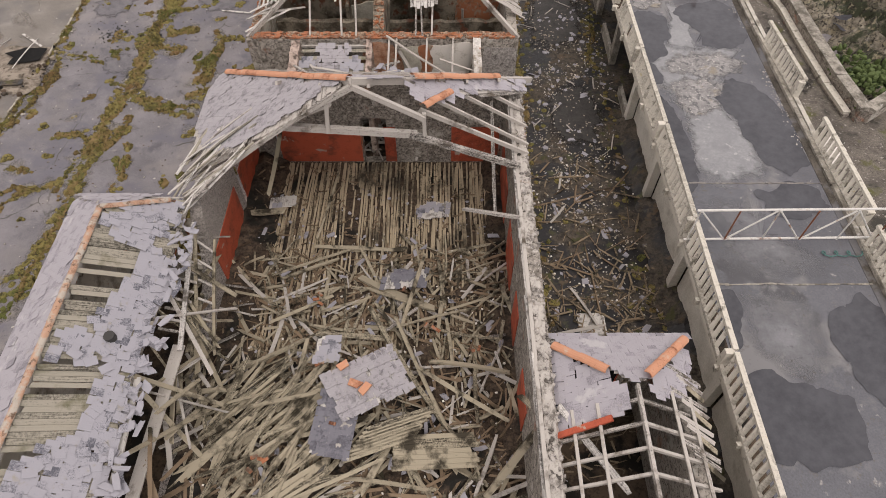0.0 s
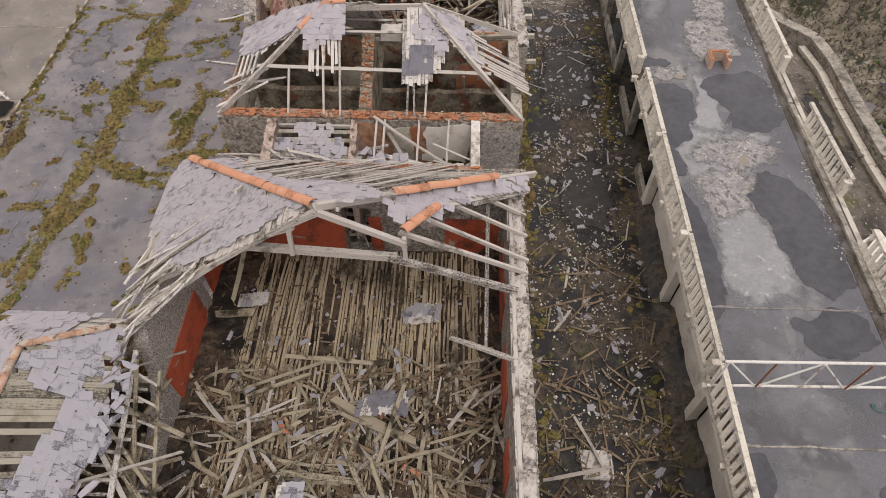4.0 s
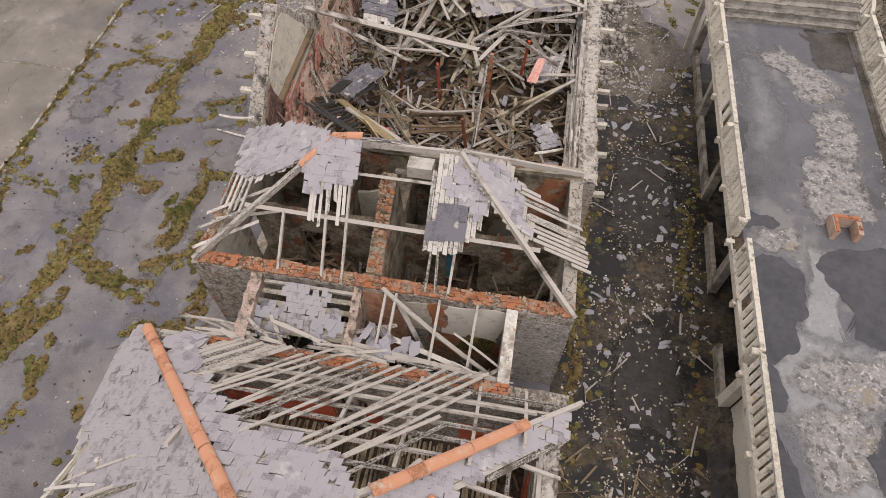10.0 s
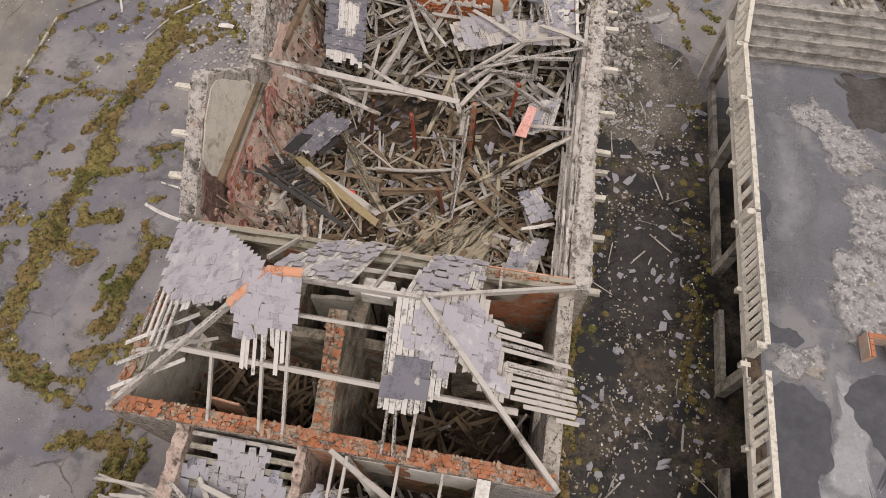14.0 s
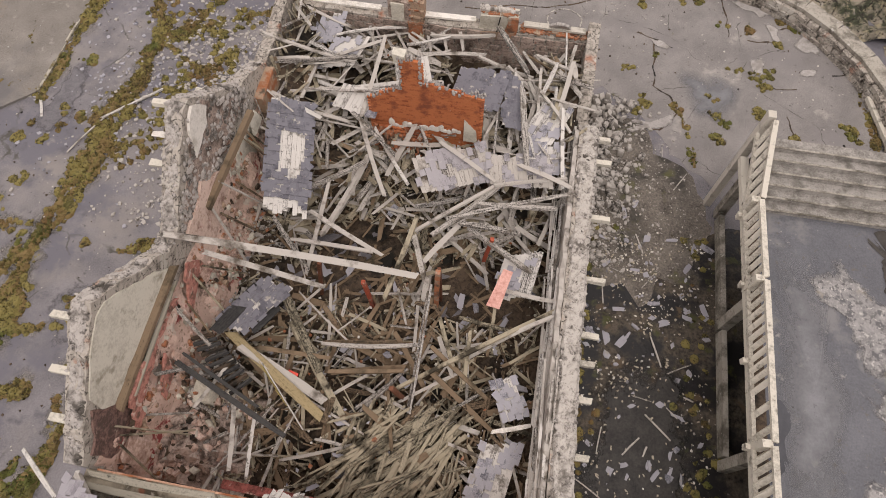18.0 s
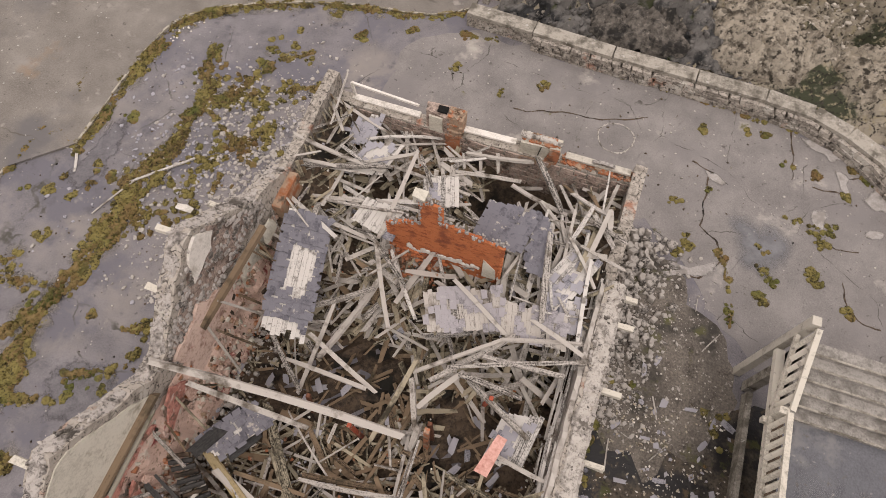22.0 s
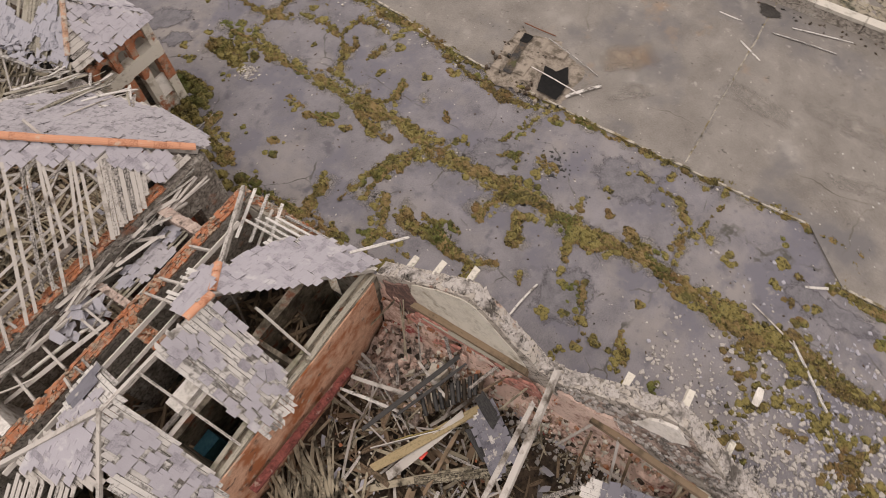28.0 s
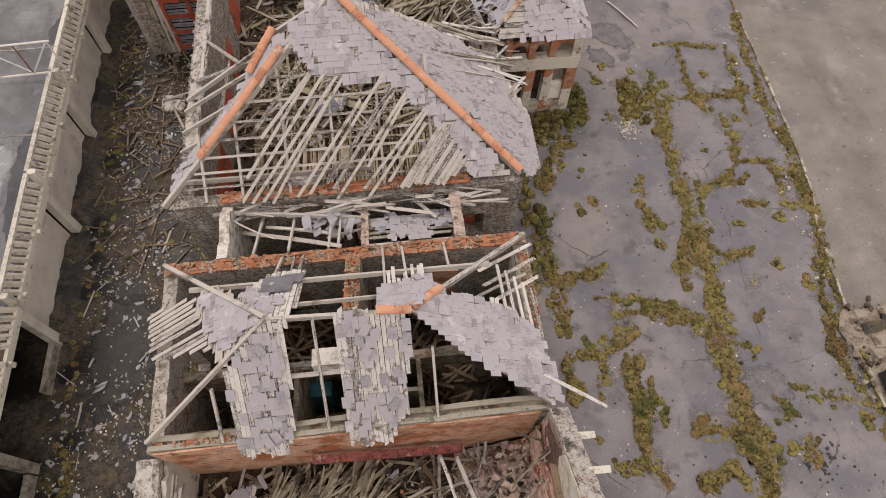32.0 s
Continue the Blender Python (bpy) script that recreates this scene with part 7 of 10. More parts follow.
part("wall_plate", Geo().board((-6.46, 24.7, 3.85), (-6.46, 27.9, 3.95), 0.2, 0.12), brown_wood, north_hall, "split brown timber plate on the wall")
part("wall_plate", Geo().board((-6.38, 25.0, 3.62), (-6.4, 27.6, 3.75), 0.1, 0.05), lichen_board, north_hall)
for pts in ([(24.3, 2.9), (25.2, 3.15), (26.3, 3.4), (27.4, 3.55), (27.5, 3.75), (26.2, 3.72), (25.0, 3.5), (24.4, 3.25)], [(25.4, 2.2), (26.0, 2.5), (26.3, 3.0), (25.8, 2.9)], [(27.6, 2.5), (28.3, 2.7), (28.2, 3.5), (27.8, 3.3)]):
    wall_patch("plaster_panel", "x", -6.42, pts, red_plaster, north_hall, "faded red plaster", fray=0.55, lift=.05)
q, chance = Geo(), random.Random(12)
for i in range(340):
    y = chance.uniform(28.7, 33.2)
    z = chance.uniform(3.4, max(3.5, west_top(y) - 0.1))
    w = chance.uniform(.06, .2)
    q.stone(-6.54, y, z, 0.07, w, w * 0.6, 0)
part("face_rubble", q, crest_mat, north_hall, "rubble stones standing out of the gable face", kind="stuff")
for i in range(9):
    y, z = rnd.uniform(23.9, 33.4), rnd.uniform(1.3, 3.3)
    h, w = rnd.uniform(.2, .8), rnd.uniform(.1, .4)
    x = -6.38 + (3.5 - z) * 0.06
    part("plaster_flake", Geo().quad_box([(x - .02, y - w, z - h), (x + .02, y - w * .6, z - h), (x + .03, y + w * .8, z - h * .8), (x - .02, y + w, z - h * .7),
                                          (x - .1, y - w * .5, z + h), (x - .06, y - w * .7, z + h * .8), (x - .05, y + w * .5, z + h), (x - .1, y + w * .7, z + h * .9)], h, w), rnd.choice((cream_plaster, brown_stone, pink_wall, pink_wall, pink_pale, stone_mat)), north_hall)
for i in range(18):
    y = rnd.uniform(23.9, 33.4)
    part("wall_lath", Geo().beam((-6.45 + rnd.uniform(-.05, .1), y, rnd.uniform(2.6, 3.9)), (-6.0 + rnd.uniform(-.1, .4), y + rnd.uniform(-.8, .8), rnd.uniform(1.0, 1.8)), rnd.uniform(.03, .09), .03, ragged=.05), rnd.choice((grey_wood, brown_wood, olive_wood)), north_hall)
wall("wall_east", (3.05, 23.45), (3.05, 34.7), 0.5, [(0, 3.3), (3, 2.7), (6, 2.5), (11.25, 2.4)], rubble_wall, north_hall, rough=0.05, step=0.25, label="stone east wall with pale rendered top")
wall("wall_east_lining", (2.53, 23.45), (2.53, 34.6), 0.12, [(0, 3.1), (4, 2.6), (11, 2.4)], grey_wood, north_hall, rough=0.12, step=0.16, label="splintered timber lining of the wall")
def east_top(y):
    return float(np.interp(y, [23.45, 26.5, 29.5, 34.7], [3.3, 2.7, 2.5, 2.4]))


wall_crest(north_hall, 2.58, 3.1, 23.45, 34.7, lambda y: east_top(y) + 0.06, stone_mat)
wall_crest(north_hall, -7.0, -6.6, 23.45, 34.6, lambda y: west_top(y) + 0.02, crest_mat, bump=0.1)
for i in range(110):
    y, s = rnd.uniform(23.6, 33.6), rnd.random()
    x = 2.15 + 0.42 * s
    z = east_top(y) - 0.9 * (1 - s)
    ln = rnd.uniform(0.6, 2.2)
    part("lath", Geo().beam((x + rnd.uniform(-.03, .03), y, z), (x + rnd.uniform(-.06, .06), y + ln, z + rnd.uniform(-.12, .05)), rnd.uniform(.03, .07), 0.03, ragged=.05), rnd.choice((pale_wood, grey_wood, grey_wood)), north_hall)
q = Geo()
for i in range(620):
    y = rnd.uniform(23.5, 34.5)
    q.stone(rnd.uniform(-6.98, -6.62), y, west_top(y) - 0.06, rnd.uniform(.05, .18), rnd.uniform(.05, .18), rnd.uniform(.04, .12))
for i in range(420):
    y = rnd.uniform(23.5, 34.6)
    q.stone(rnd.uniform(2.6, 3.08), y, east_top(y) + 0.02, rnd.uniform(.05, .18), rnd.uniform(.05, .15), rnd.uniform(.02, .07))
part("crest_rubble", q, crest_mat, north_hall, kind="stuff")
for y in (24.0, 25.6, 26.9, 27.8, 28.5, 30.0, 31.8, 33.6, 34.4):
    part("stone_corbel", Geo().box(2.95, 3.5 + rnd.uniform(-.05, .1), y - 0.07, y + 0.07, 2.2, 2.34, 0.02), rail_mat, north_hall, "pale projecting stone corbel")
for y, z in ((24.2, 4.5), (25.0, 5.1), (25.9, 5.75), (29.9, 4.95), (31.0, 5.75), (32.4, 4.5)):
    part("stone_corbel", Geo().box(-7.35, -6.9, y - 0.07, y + 0.07, z, z + 0.12, 0.02), rail_mat, north_hall, "pale projecting stone corbel")
timber("fallen_lintel", (-6.2, 32.6, 3.75), (-6.46, 29.7, 3.5), 0.14, 0.18, north_hall, brown_wood)
wall_patch("plaster_panel", "x", -6.6, [(28.6, 2.2), (30.6, 2.0), (31.2, 3.2), (30.0, 4.0), (28.8, 3.9)], pink_pale, north_hall, "pale pink plaster patch", fray=.4, lift=.12)
wall_patch("plaster_panel", "x", -6.6, [(31.4, 2.0), (33.3, 2.0), (33.2, 2.9), (31.6, 2.9)], cream_plaster, north_hall, "cream plaster patch", fray=.3, lift=.12)
part("brick_jamb", Geo().box(-6.75, -6.3, 33.5, 34.6, 0, 3.2, 0.05), mortar_mat, north_hall, "orange-brown brick jamb")

# far range of the north hall
wall("wall_far", (-6.75, 37.75), (2.75, 37.75), 0.42, [(0, 2.6), (3, 2.5), (9.5, 2.55)], rubble_wall, north_hall, rough=0.03, label="squared rubble end wall")
wall("wall_far_west", (-6.95, 38.2), (-6.95, 34.6), 0.35, [(0, 3.4), (3.6, 3.2)], rubble_wall, north_hall, rough=0.05)
wall("wall_far_east", (2.8, 34.7), (2.8, 38.2), 0.35, [(0, 2.0), (1.2, 2.5), (3.5, 2.9)], rubble_wall, north_hall, rough=0.07)
STONE = unit_box("stone", 0.34, 0.155, 0.14, brown_stone, 6, 0.13)
for r in range(9):
    x = -6.5 + rnd.uniform(0, .2)
    while x < 2.5:
        w = rnd.uniform(0.24, 0.5)
        m = Matrix.Translation((x + w / 2, 37.76, 0.35 + r * 0.25)) @ Matrix.Rotation(math.pi / 2, 4, "X") @ Matrix.Diagonal((w / 0.36, rnd.uniform(1.2, 1.6), 0.6, 1))
        piece("stone", rnd.choice(STONE), m, north_hall)
        x += w + 0.03
part("coping", Geo().box(-6.2, -4.0, 37.95, 38.15, 2.55, 2.62), white_paint, north_hall)
part("window_frame", Geo().beam((-6.2, 38.1, 3.15), (-4.05, 38.1, 2.95), 0.07, 0.07), white_paint, north_hall, "white timber frame lying on the wall")
part("window_frame", Geo().beam((-6.2, 38.1, 3.15), (-6.15, 38.1, 2.6), 0.07, 0.07, up=(0, 1, 0)), white_paint, north_hall)
part("coping", Geo().beam((-2.6, 38.0, 2.6), (-1.0, 38.05, 2.6), 0.2, 0.07), white_paint, north_hall)
part("coping", Geo().beam((0.5, 38.0, 2.72), (2.4, 38.0, 2.72), 0.2, 0.07), concrete, north_hall)
part("chimney_stump", Geo().box(-3.75, -3.05, 37.8, 38.2, 0, 3.2, 0.06), brown_stone, north_hall)
part("fireplace_back", Geo().box(-3.6, -3.2, 37.72, 37.8, 2.5, 3.12, 0.02), cream_plaster, north_hall)
wall_patch("brick_patch", "y", 37.72, [(-3.1, 0.9), (-2.5, 1.0), (-2.55, 2.6), (-3.1, 2.6)], brick_mat, north_hall, "orange brick run below the flue", fray=.2, lift=-.06)
for i in range(34):
    y = rnd.uniform(34.8, 37.6)
    part("wall_lath", Geo().beam((-6.55 + rnd.uniform(-.04, .06), y, rnd.uniform(2.6, 3.3)), (-6.45 + rnd.uniform(-.05, .2), y + rnd.uniform(-.25, .25), rnd.uniform(1.4, 2.2)), rnd.uniform(.05, .12), .03, ragged=.05), rnd.choice((brown_wood, olive_wood, lichen_board)), north_hall)
part("chimney_stump", Geo().box(-3.04, -2.6, 37.76, 38.2, 1.4, 3.2, 0.05), mortar_mat, north_hall)
# The flue isn't hollow: a black lid stands for its inner shade.
part("flue", Geo().box(-3.4, -3.1, 37.88, 38.1, 3.2, 3.26, 0.01), void_mat, north_hall, "black lid painted as the shade inside the flue")
for z in (1.7, 1.95, 2.2, 2.45, 2.7, 2.95):
    brick_top(north_hall, (-3.05, 37.7), (-2.55, 37.7), 0.12, z, 1, 0.1)
brick_top(north_hall, (-3.05, 37.76), (-2.6, 37.76), 0.4, 3.24, 4, 0.15)
part("chimney_stump", Geo().box(-0.85, 0.3, 37.8, 38.18, 2.2, 3.1, 0.05), cream_plaster, north_hall, "cream plastered chimney stump")
wall_patch("brick_patch", "y", 37.8, [(-0.1, 2.3), (0.32, 2.3), (0.32, 3.1), (0.05, 3.05)], brick_mat, north_hall, "orange brick showing through plaster", fray=.15, lift=-.06)
wall_patch("brick_patch", "y", 37.8, [(-0.8, 2.2), (0.3, 2.2), (0.3, 2.5), (-0.8, 2.45)], mortar_mat, north_hall, "brown brick course", fray=.1, lift=-.065)
brick_top(north_hall, (-0.8, 37.82), (0.28, 37.82), 0.32, 3.12, 4, 0.25)
part("crack", Geo().beam((-0.3, 37.74, 2.5), (-0.22, 37.74, 3.1), 0.03, 0.02, up=(0, 1, 0)), void_mat, north_hall, "dark crack in the plaster")
part("pale_disc", Geo().tube((1.6, 37.98, 2.7), (1.6, 38.06, 2.74), 0.34, 0.34, 20), pebble_pale, north_hall, "round pale disc leaning on the wall top")
for i in range(9):
    part("crest_stone", Geo().stone(-0.8 + i * 0.13, 37.98, 3.12, 0.22, 0.3, rnd.uniform(.06, .14)), stone_mat, north_hall)
brick_top(north_hall, (0.4, 37.76), (2.5, 37.76), 0.36, 2.62, 4, 0.1)

# the standing brick gable inside the ruin
GABLE_BRICK = unit_box("brick", 0.172, 0.082, 0.055, gable_brick, 4, 0.03)
gable = thing("brick_gable", (-1.7, 34.0, 0), "free-standing orange brick gable with a chimney stub", "brick wall")


def gable_top(x):
    if x < -2.4:
        return 3.35 + (x + 3.35) * 0.65
    if x < -1.9:
        return 4.95
    return 4.2 - (x + 1.9) * 0.22


part("core", Geo().box(-3.3, -0.25, 34.05, 34.22, 0, 3.2, 0), mortar_mat, gable)
part("core", Geo().box(-2.4, -1.95, 34.05, 34.22, 3.2, 4.8, 0), mortar_mat, gable)
for r in range(52):
    z = 1.6 + r * 0.064
    x = -3.35 + (r % 2) * 0.09
    while x < -0.2:
        if z < gable_top(x) - rnd.uniform(0, 0.1):
            piece("brick", rnd.choice(GABLE_BRICK), Matrix.Translation((x, 34.0 + rnd.uniform(-.006, .006), z)), gable)
        x += 0.181
for i in range(16):
    x = -2.8 + i * 0.13
    part("plaster_fragment", Geo().stone(x, 33.93, 2.2 + rnd.uniform(-.05, .08), 0.22, 0.05, rnd.uniform(.08, .26), 0), white_paint, gable)
q, chance = Geo(), random.Random(5)
for i in range(150):
    x = chance.uniform(-3.4, -0.2)
    w = chance.uniform(.04, .13)
    q.stone(x, 34.0 + chance.uniform(-.06, .16), gable_top(x) - chance.uniform(.02, .12), w, w * .8, w * .7)
for i in range(50):
    w = chance.uniform(.04, .1)
    q.stone(chance.choice((-2.42, -1.9)) + chance.uniform(-.03, .03), 34.0 + chance.uniform(-.05, .1), chance.uniform(4.0, 4.95), w, w, w)
part("mortar_rubble", q, pebble_pale, gable, "pale mortar crumbs on the broken brick edge", kind="stuff")
for r in range(7):
    for i in range(8):
        if rnd.random() < 0.7:
            piece("brick", rnd.choice(GABLE_BRICK), Matrix.Translation((-3.1 + i * .18 + (r % 2) * .09, 33.9 - r * .05 + rnd.uniform(-.03, .03), 2.15 - r * .06)) @ Matrix.Rotation(rnd.gauss(0, .2), 4, "Z"), gable)
part("chimney_top", Geo().box(-2.6, -2.25, 33.98, 34.26, 4.72, 5.0, 0.05), cream_plaster, gable)
part("leaning_board", Geo().quad_box([(-0.7, 33.88, 2.0), (-0.3, 33.88, 2.0), (-0.3, 33.91, 2.0), (-0.7, 33.91, 2.0), (-0.7, 33.93, 2.9), (-0.35, 33.93, 2.45), (-0.35, 33.96, 2.45), (-0.7, 33.96, 2.9)], 1, .5), cream_plaster, gable)


HOLLOWS = ((-4.7, -1.9, 29.0, 31.6), (-0.8, 1.9, 28.9, 30.9), (-6.0, -4.5, 28.6, 30.0), (-1.7, 1.2, 35.9, 37.5), (-5.0, -3.6, 35.2, 36.0), (-1.3, 0.6, 33.0, 33.6))


def rubble_north(x, y):
    h = 0.35 + 0.35 * noise.noise((x * 0.6, y * 0.6, 1))
    h += 0.7 * max(0, min(1, (-5.2 - x) / 1.2)) * (1 if y < 33 else 1.6)
    h += 0.5 * max(0, min(1, (x - 1.2) / 1.0))
    if y > 32.2:
        h += 1.3 * min(1, (y - 32.2) / 1.0) * (0.7 if -1.5 < x < 0.5 and y > 35.5 else 1.0)
    if y < 26:
        h += 0.3
    for x0, x1, y0, y1 in HOLLOWS:
        k = min(x - x0, x1 - x, y - y0, y1 - y)
        if k > -0.3:
            h *= 1 - 0.85 * min(1, (k + 0.3) / 0.6)
    return h


def rubble_south(x, y):
    h = 0.24 + 0.12 * noise.noise((x * 0.7, y * 0.7, 5))
    h += 0.5 * max(0, min(1, (8.5 - y) / 4)) + 0.5 * max(0, min(1, (-5.6 - x) / 1.0)) + 0.25 * max(0, min(1, (x - 1.0) / 1.0))
    return h - (0.25 if y > 11 and -5.6 < x < 1.4 else 0.0)


def rubble_house(x, y):
    return 0.15 + 0.25 * abs(noise.noise((x, y, 8)))


# Heap colour is near black so that gaps under the timbers look shaded.
heap("rubble_heap", -6.5, 2.5, 23.4, 37.75, lambda x, y: max(0.06, rubble_north(x, y) - 0.15), rubble_shade_mat, "earth and rotten timber heap filling the hall, darkened for shade")
heap("rubble_heap", -6.75, 2.08, 1.0, 16.5, rubble_south, rubble_shade_mat, "earth and rotten timber heap on the hall floor, darkened for shade")
heap("rubble_heap", -6.4, 2.25, 19.1, 23.0, rubble_house, rubble_shade_mat, "rubble on the house floor, darkened for shade")



def rubble_spot(x0, x1, y0, y1, lo, hi):
    """A place on the rubble, outside the dark hollows."""
    while True:
        x, y = rnd.uniform(x0, x1), rnd.uniform(y0, y1)
        if not any(a < x < b and c < y < d for a, b, c, d in HOLLOWS):
            return x, y, rubble_north(x, y) + rnd.uniform(lo, hi)


# fallen timbers of the north hall
plank(-6.81, 28.48, 4.35, -1.05, 29.04, 3.0, 0.2)
plank(-5.93, 28.39, 3.9, -3.28, 28.5, 2.6, 0.16)
plank(-6.95, 35.74, 3.3, -4.35, 35.91, 2.4, 0.16)
plank(-6.59, 35.07, 2.9, -4.16, 36.15, 2.4, 0.14)
plank(-5.35, 34.27, 2.9, -3.3, 34.62, 2.8, 0.1)
plank(-3.54, 36.6, 2.9, -3.62, 33.67, 2.7, 0.14)
plank(-3.86, 33.75, 2.8, -2.4, 32.66, 2.6, 0.14)
plank(-6.93, 32.9, 3.0, -6.18, 32.88, 2.6, 0.1)
plank(-3.57, 33.53, 2.8, -2.52, 31.58, 2.2, 0.15)
plank(-3.2, 32.74, 2.3, -4.07, 30.39, 1.6, 0.18)
plank(-3.25, 32.42, 2.4, -4.58, 31.51, 2.2, 0.16)
plank(-5.34, 30.44, 2.1, -4.26, 29.45, 1.2, 0.16)
plank(-4.35, 30.75, 2.2, -2.25, 29.98, 1.8, 0.15)
plank(-4.83, 30.02, 1.8, -2.51, 29.94, 2.0, 0.14)
plank(-4.11, 31.77, 2.2, -4.37, 29.41, 1.0, 0.14)
plank(-1.98, 28.83, 1.6, -1.5, 31.06, 2.2, 0.16)
plank(-1.47, 30.57, 2.1, -0.93, 29.32, 1.6, 0.16)
plank(-1.13, 29.97, 1.8, -0.26, 31.15, 2.2, 0.18)
plank(-0.9, 29.57, 1.8, -0.95, 29.05, 1.5, 0.2)
plank(-0.53, 28.83, 1.6, -1.12, 28.88, 1.6, 0.16)
plank(-1.04, 30.65, 2.1, 0.69, 32.35, 2.6, 0.16)
plank(-1.51, 30.74, 2.0, 0.43, 32.14, 2.6, 0.12)
plank(-0.68, 31.07, 2.4, 2.52, 32.22, 2.7, 0.14)
plank(0.09, 31.6, 2.5, 2.1, 31.73, 2.6, 0.14)
plank(-0.37, 30.98, 2.4, 1.28, 30.92, 2.4, 0.16)
plank(-0.07, 30.92, 2.3, 1.74, 30.15, 1.8, 0.16)
plank(-1.27, 33.25, 2.7, 0.41, 32.3, 2.6, 0.14)
plank(0.43, 32.1, 2.7, 2.33, 32.65, 2.7, 0.12)
plank(0.75, 35.22, 3.0, 1.2, 32.81, 2.7, 0.2)
plank(0.97, 32.8, 2.8, 2.37, 32.34, 2.8, 0.14)
plank(-0.23, 37.46, 3.0, 0.89, 36.31, 2.4, 0.2)
plank(-2.42, 36.66, 2.3, -0.53, 36.96, 2.3, 0.14)
plank(-2.28, 37.26, 2.5, -0.35, 37.6, 2.5, 0.14)
plank(-2.21, 36.88, 2.2, -2.37, 37.25, 2.5, 0.12)
plank(-1.72, 36.97, 2.2, -1.88, 37.38, 2.5, 0.12)
plank(-1.22, 37.07, 2.2, -1.4, 37.54, 2.5, 0.12)
plank(-0.64, 36.57, 2.6, 1.06, 36.38, 2.2, 0.18)
plank(0.22, 36.34, 2.6, 1.86, 35.5, 2.0, 0.16)
plank(0.93, 36.03, 2.4, 1.62, 34.8, 2.0, 0.16)
plank(1.37, 35.28, 2.2, 1.29, 34.17, 2.2, 0.12)
plank(-3.46, 36.6, 2.8, -2.79, 35.77, 2.6, 0.12)
plank(-3.57, 36.65, 2.7, -5.39, 35.89, 2.3, 0.12)
plank(-6.4, 26.12, 2.4, -3.45, 24.95, 1.85, 0.16, black_paint, label="charred black beam lying on the rubble")
plank(-6.3, 26.35, 2.3, -4.3, 25.5, 1.85, 0.1, black_paint, label="charred black beam lying on the rubble")
plank(-5.62, 27.21, 1.7, -2.88, 25.65, 1.2, 0.3, tan_board, h=.04, label="wide tan board lying over the rubble")
plank(1.29, 25.95, 1.6, 2.23, 26.27, 1.65, 0.13, white_paint, label="white painted plank lying on the rubble")
plank(-1.14, 26.65, 1.4, 2.38, 29.02, 2.2, 0.13)
plank(-0.5, 27.77, 1.6, 1.08, 26.76, 1.4, 0.15)
plank(-0.4, 28.5, 1.7, 0.14, 27.38, 1.5, 0.13)
plank(0.41, 28.34, 1.7, 0.47, 27.03, 1.4, 0.12)
plank(-3.33, 27.42, 1.4, -0.81, 27.83, 1.4, 0.14)
plank(-3.0, 26.76, 1.3, -1.14, 27.1, 1.3, 0.12)
plank(-0.75, 29.17, 2.3, -0.73, 26.08, 1.4, 0.06, pale_wood)
plank(-4.78, 28.79, 1.7, -3.28, 26.82, 1.2, 0.3, olive_wood, h=.04, label="wide mossy board lying over the rubble")
timber("fallen_beam", (-0.8, 23.66, 2.15), (-4.6, 23.7, 1.75), 0.2, 0.16, north_hall, dark_red)
heap("corner_rubble", -6.35, -4.4, 23.55, 26.0, lambda x, y: max(rubble_north(x, y) - 0.1, 1.75 - 0.55 * (x + 6.35) - 0.4 * abs(y - 24.4) + 0.3 * noise.noise((x * 2.5, y * 2.5, 3))), brown_stone, "pinkish brown plaster and stone sloping from the wall", step=0.12, bump=0.16)
for mat, n in ((pink_pale, 90), (brown_stone, 130), (cream_plaster, 40), (rubble_shade_mat, 60)):
    scatter("corner_stones", n, lambda: (lambda x, y: (x, y, max(rubble_north(x, y), 1.75 - 0.55 * (x + 6.35) - 0.4 * abs(y - 24.4))))(-6.25 + abs(rnd.gauss(0, .8)), rnd.uniform(23.7, 26.2)), lambda: rnd.choice((.06, .1, .16, .26)), mat, "broken stone and plaster fallen in the corner", .6)
for x0, y0, x1, y1, z in ((-5.8, 27.1, -5.2, 28.5, 1.95), (-5.0, 27.4, -4.6, 28.2, 1.75)):
    plank(x0, y0, z + .15, x1, y1, z, 0.42, black_paint, h=.03, label="torn black felt sheet lying on the rubble")
plank(-5.75, 25.2, 2.0, -5.3, 26.6, 1.75, .1, grey_wood)
plank(-4.4, 24.0, 2.2, -5.0, 25.6, 1.6, .13, grey_wood)
plank(-4.0, 23.9, 2.1, -4.4, 25.4, 1.6, .1, pale_wood)
corr = thing("corrugated_panel", (-5.6, 26.4, 1.7), "blackened corrugated panel lying on the rubble", "panel")
for i in range(11):
    s = i / 10
    part("corrugation", Geo().tube((-6.45 + 1.35 * s, 26.8 - 1.1 * s, 1.95 - .2 * s), (-5.95 + 1.25 * s, 27.05 - .9 * s, 1.9 - .15 * s), 0.06, 0.06, 6), black_paint if i % 3 else rubble_shade_mat, corr)
solo("plaster_lump", Geo().stone(-5.9, 25.7, 1.0, 0.9, 0.7, 0.5), cream_plaster, "pale broken plaster lump on the rubble", "rubble")
solo("orange_post", Geo().beam((-0.68, 29.3, 0.3), (-0.62, 29.4, 2.6), 0.13, 0.13, up=(0, 1, 0)), brick_mat, "leaning orange-rusted post in the rubble", "post", "leaning posts")
plank(-5.24, 26.93, 1.6, -2.96, 26.07, 1.0, 0.3)
plank(-4.9, 27.04, 1.4, -3.07, 27.13, 1.2, 0.14)
plank(-3.37, 27.55, 1.0, -1.38, 27.91, 1.0, 0.16)
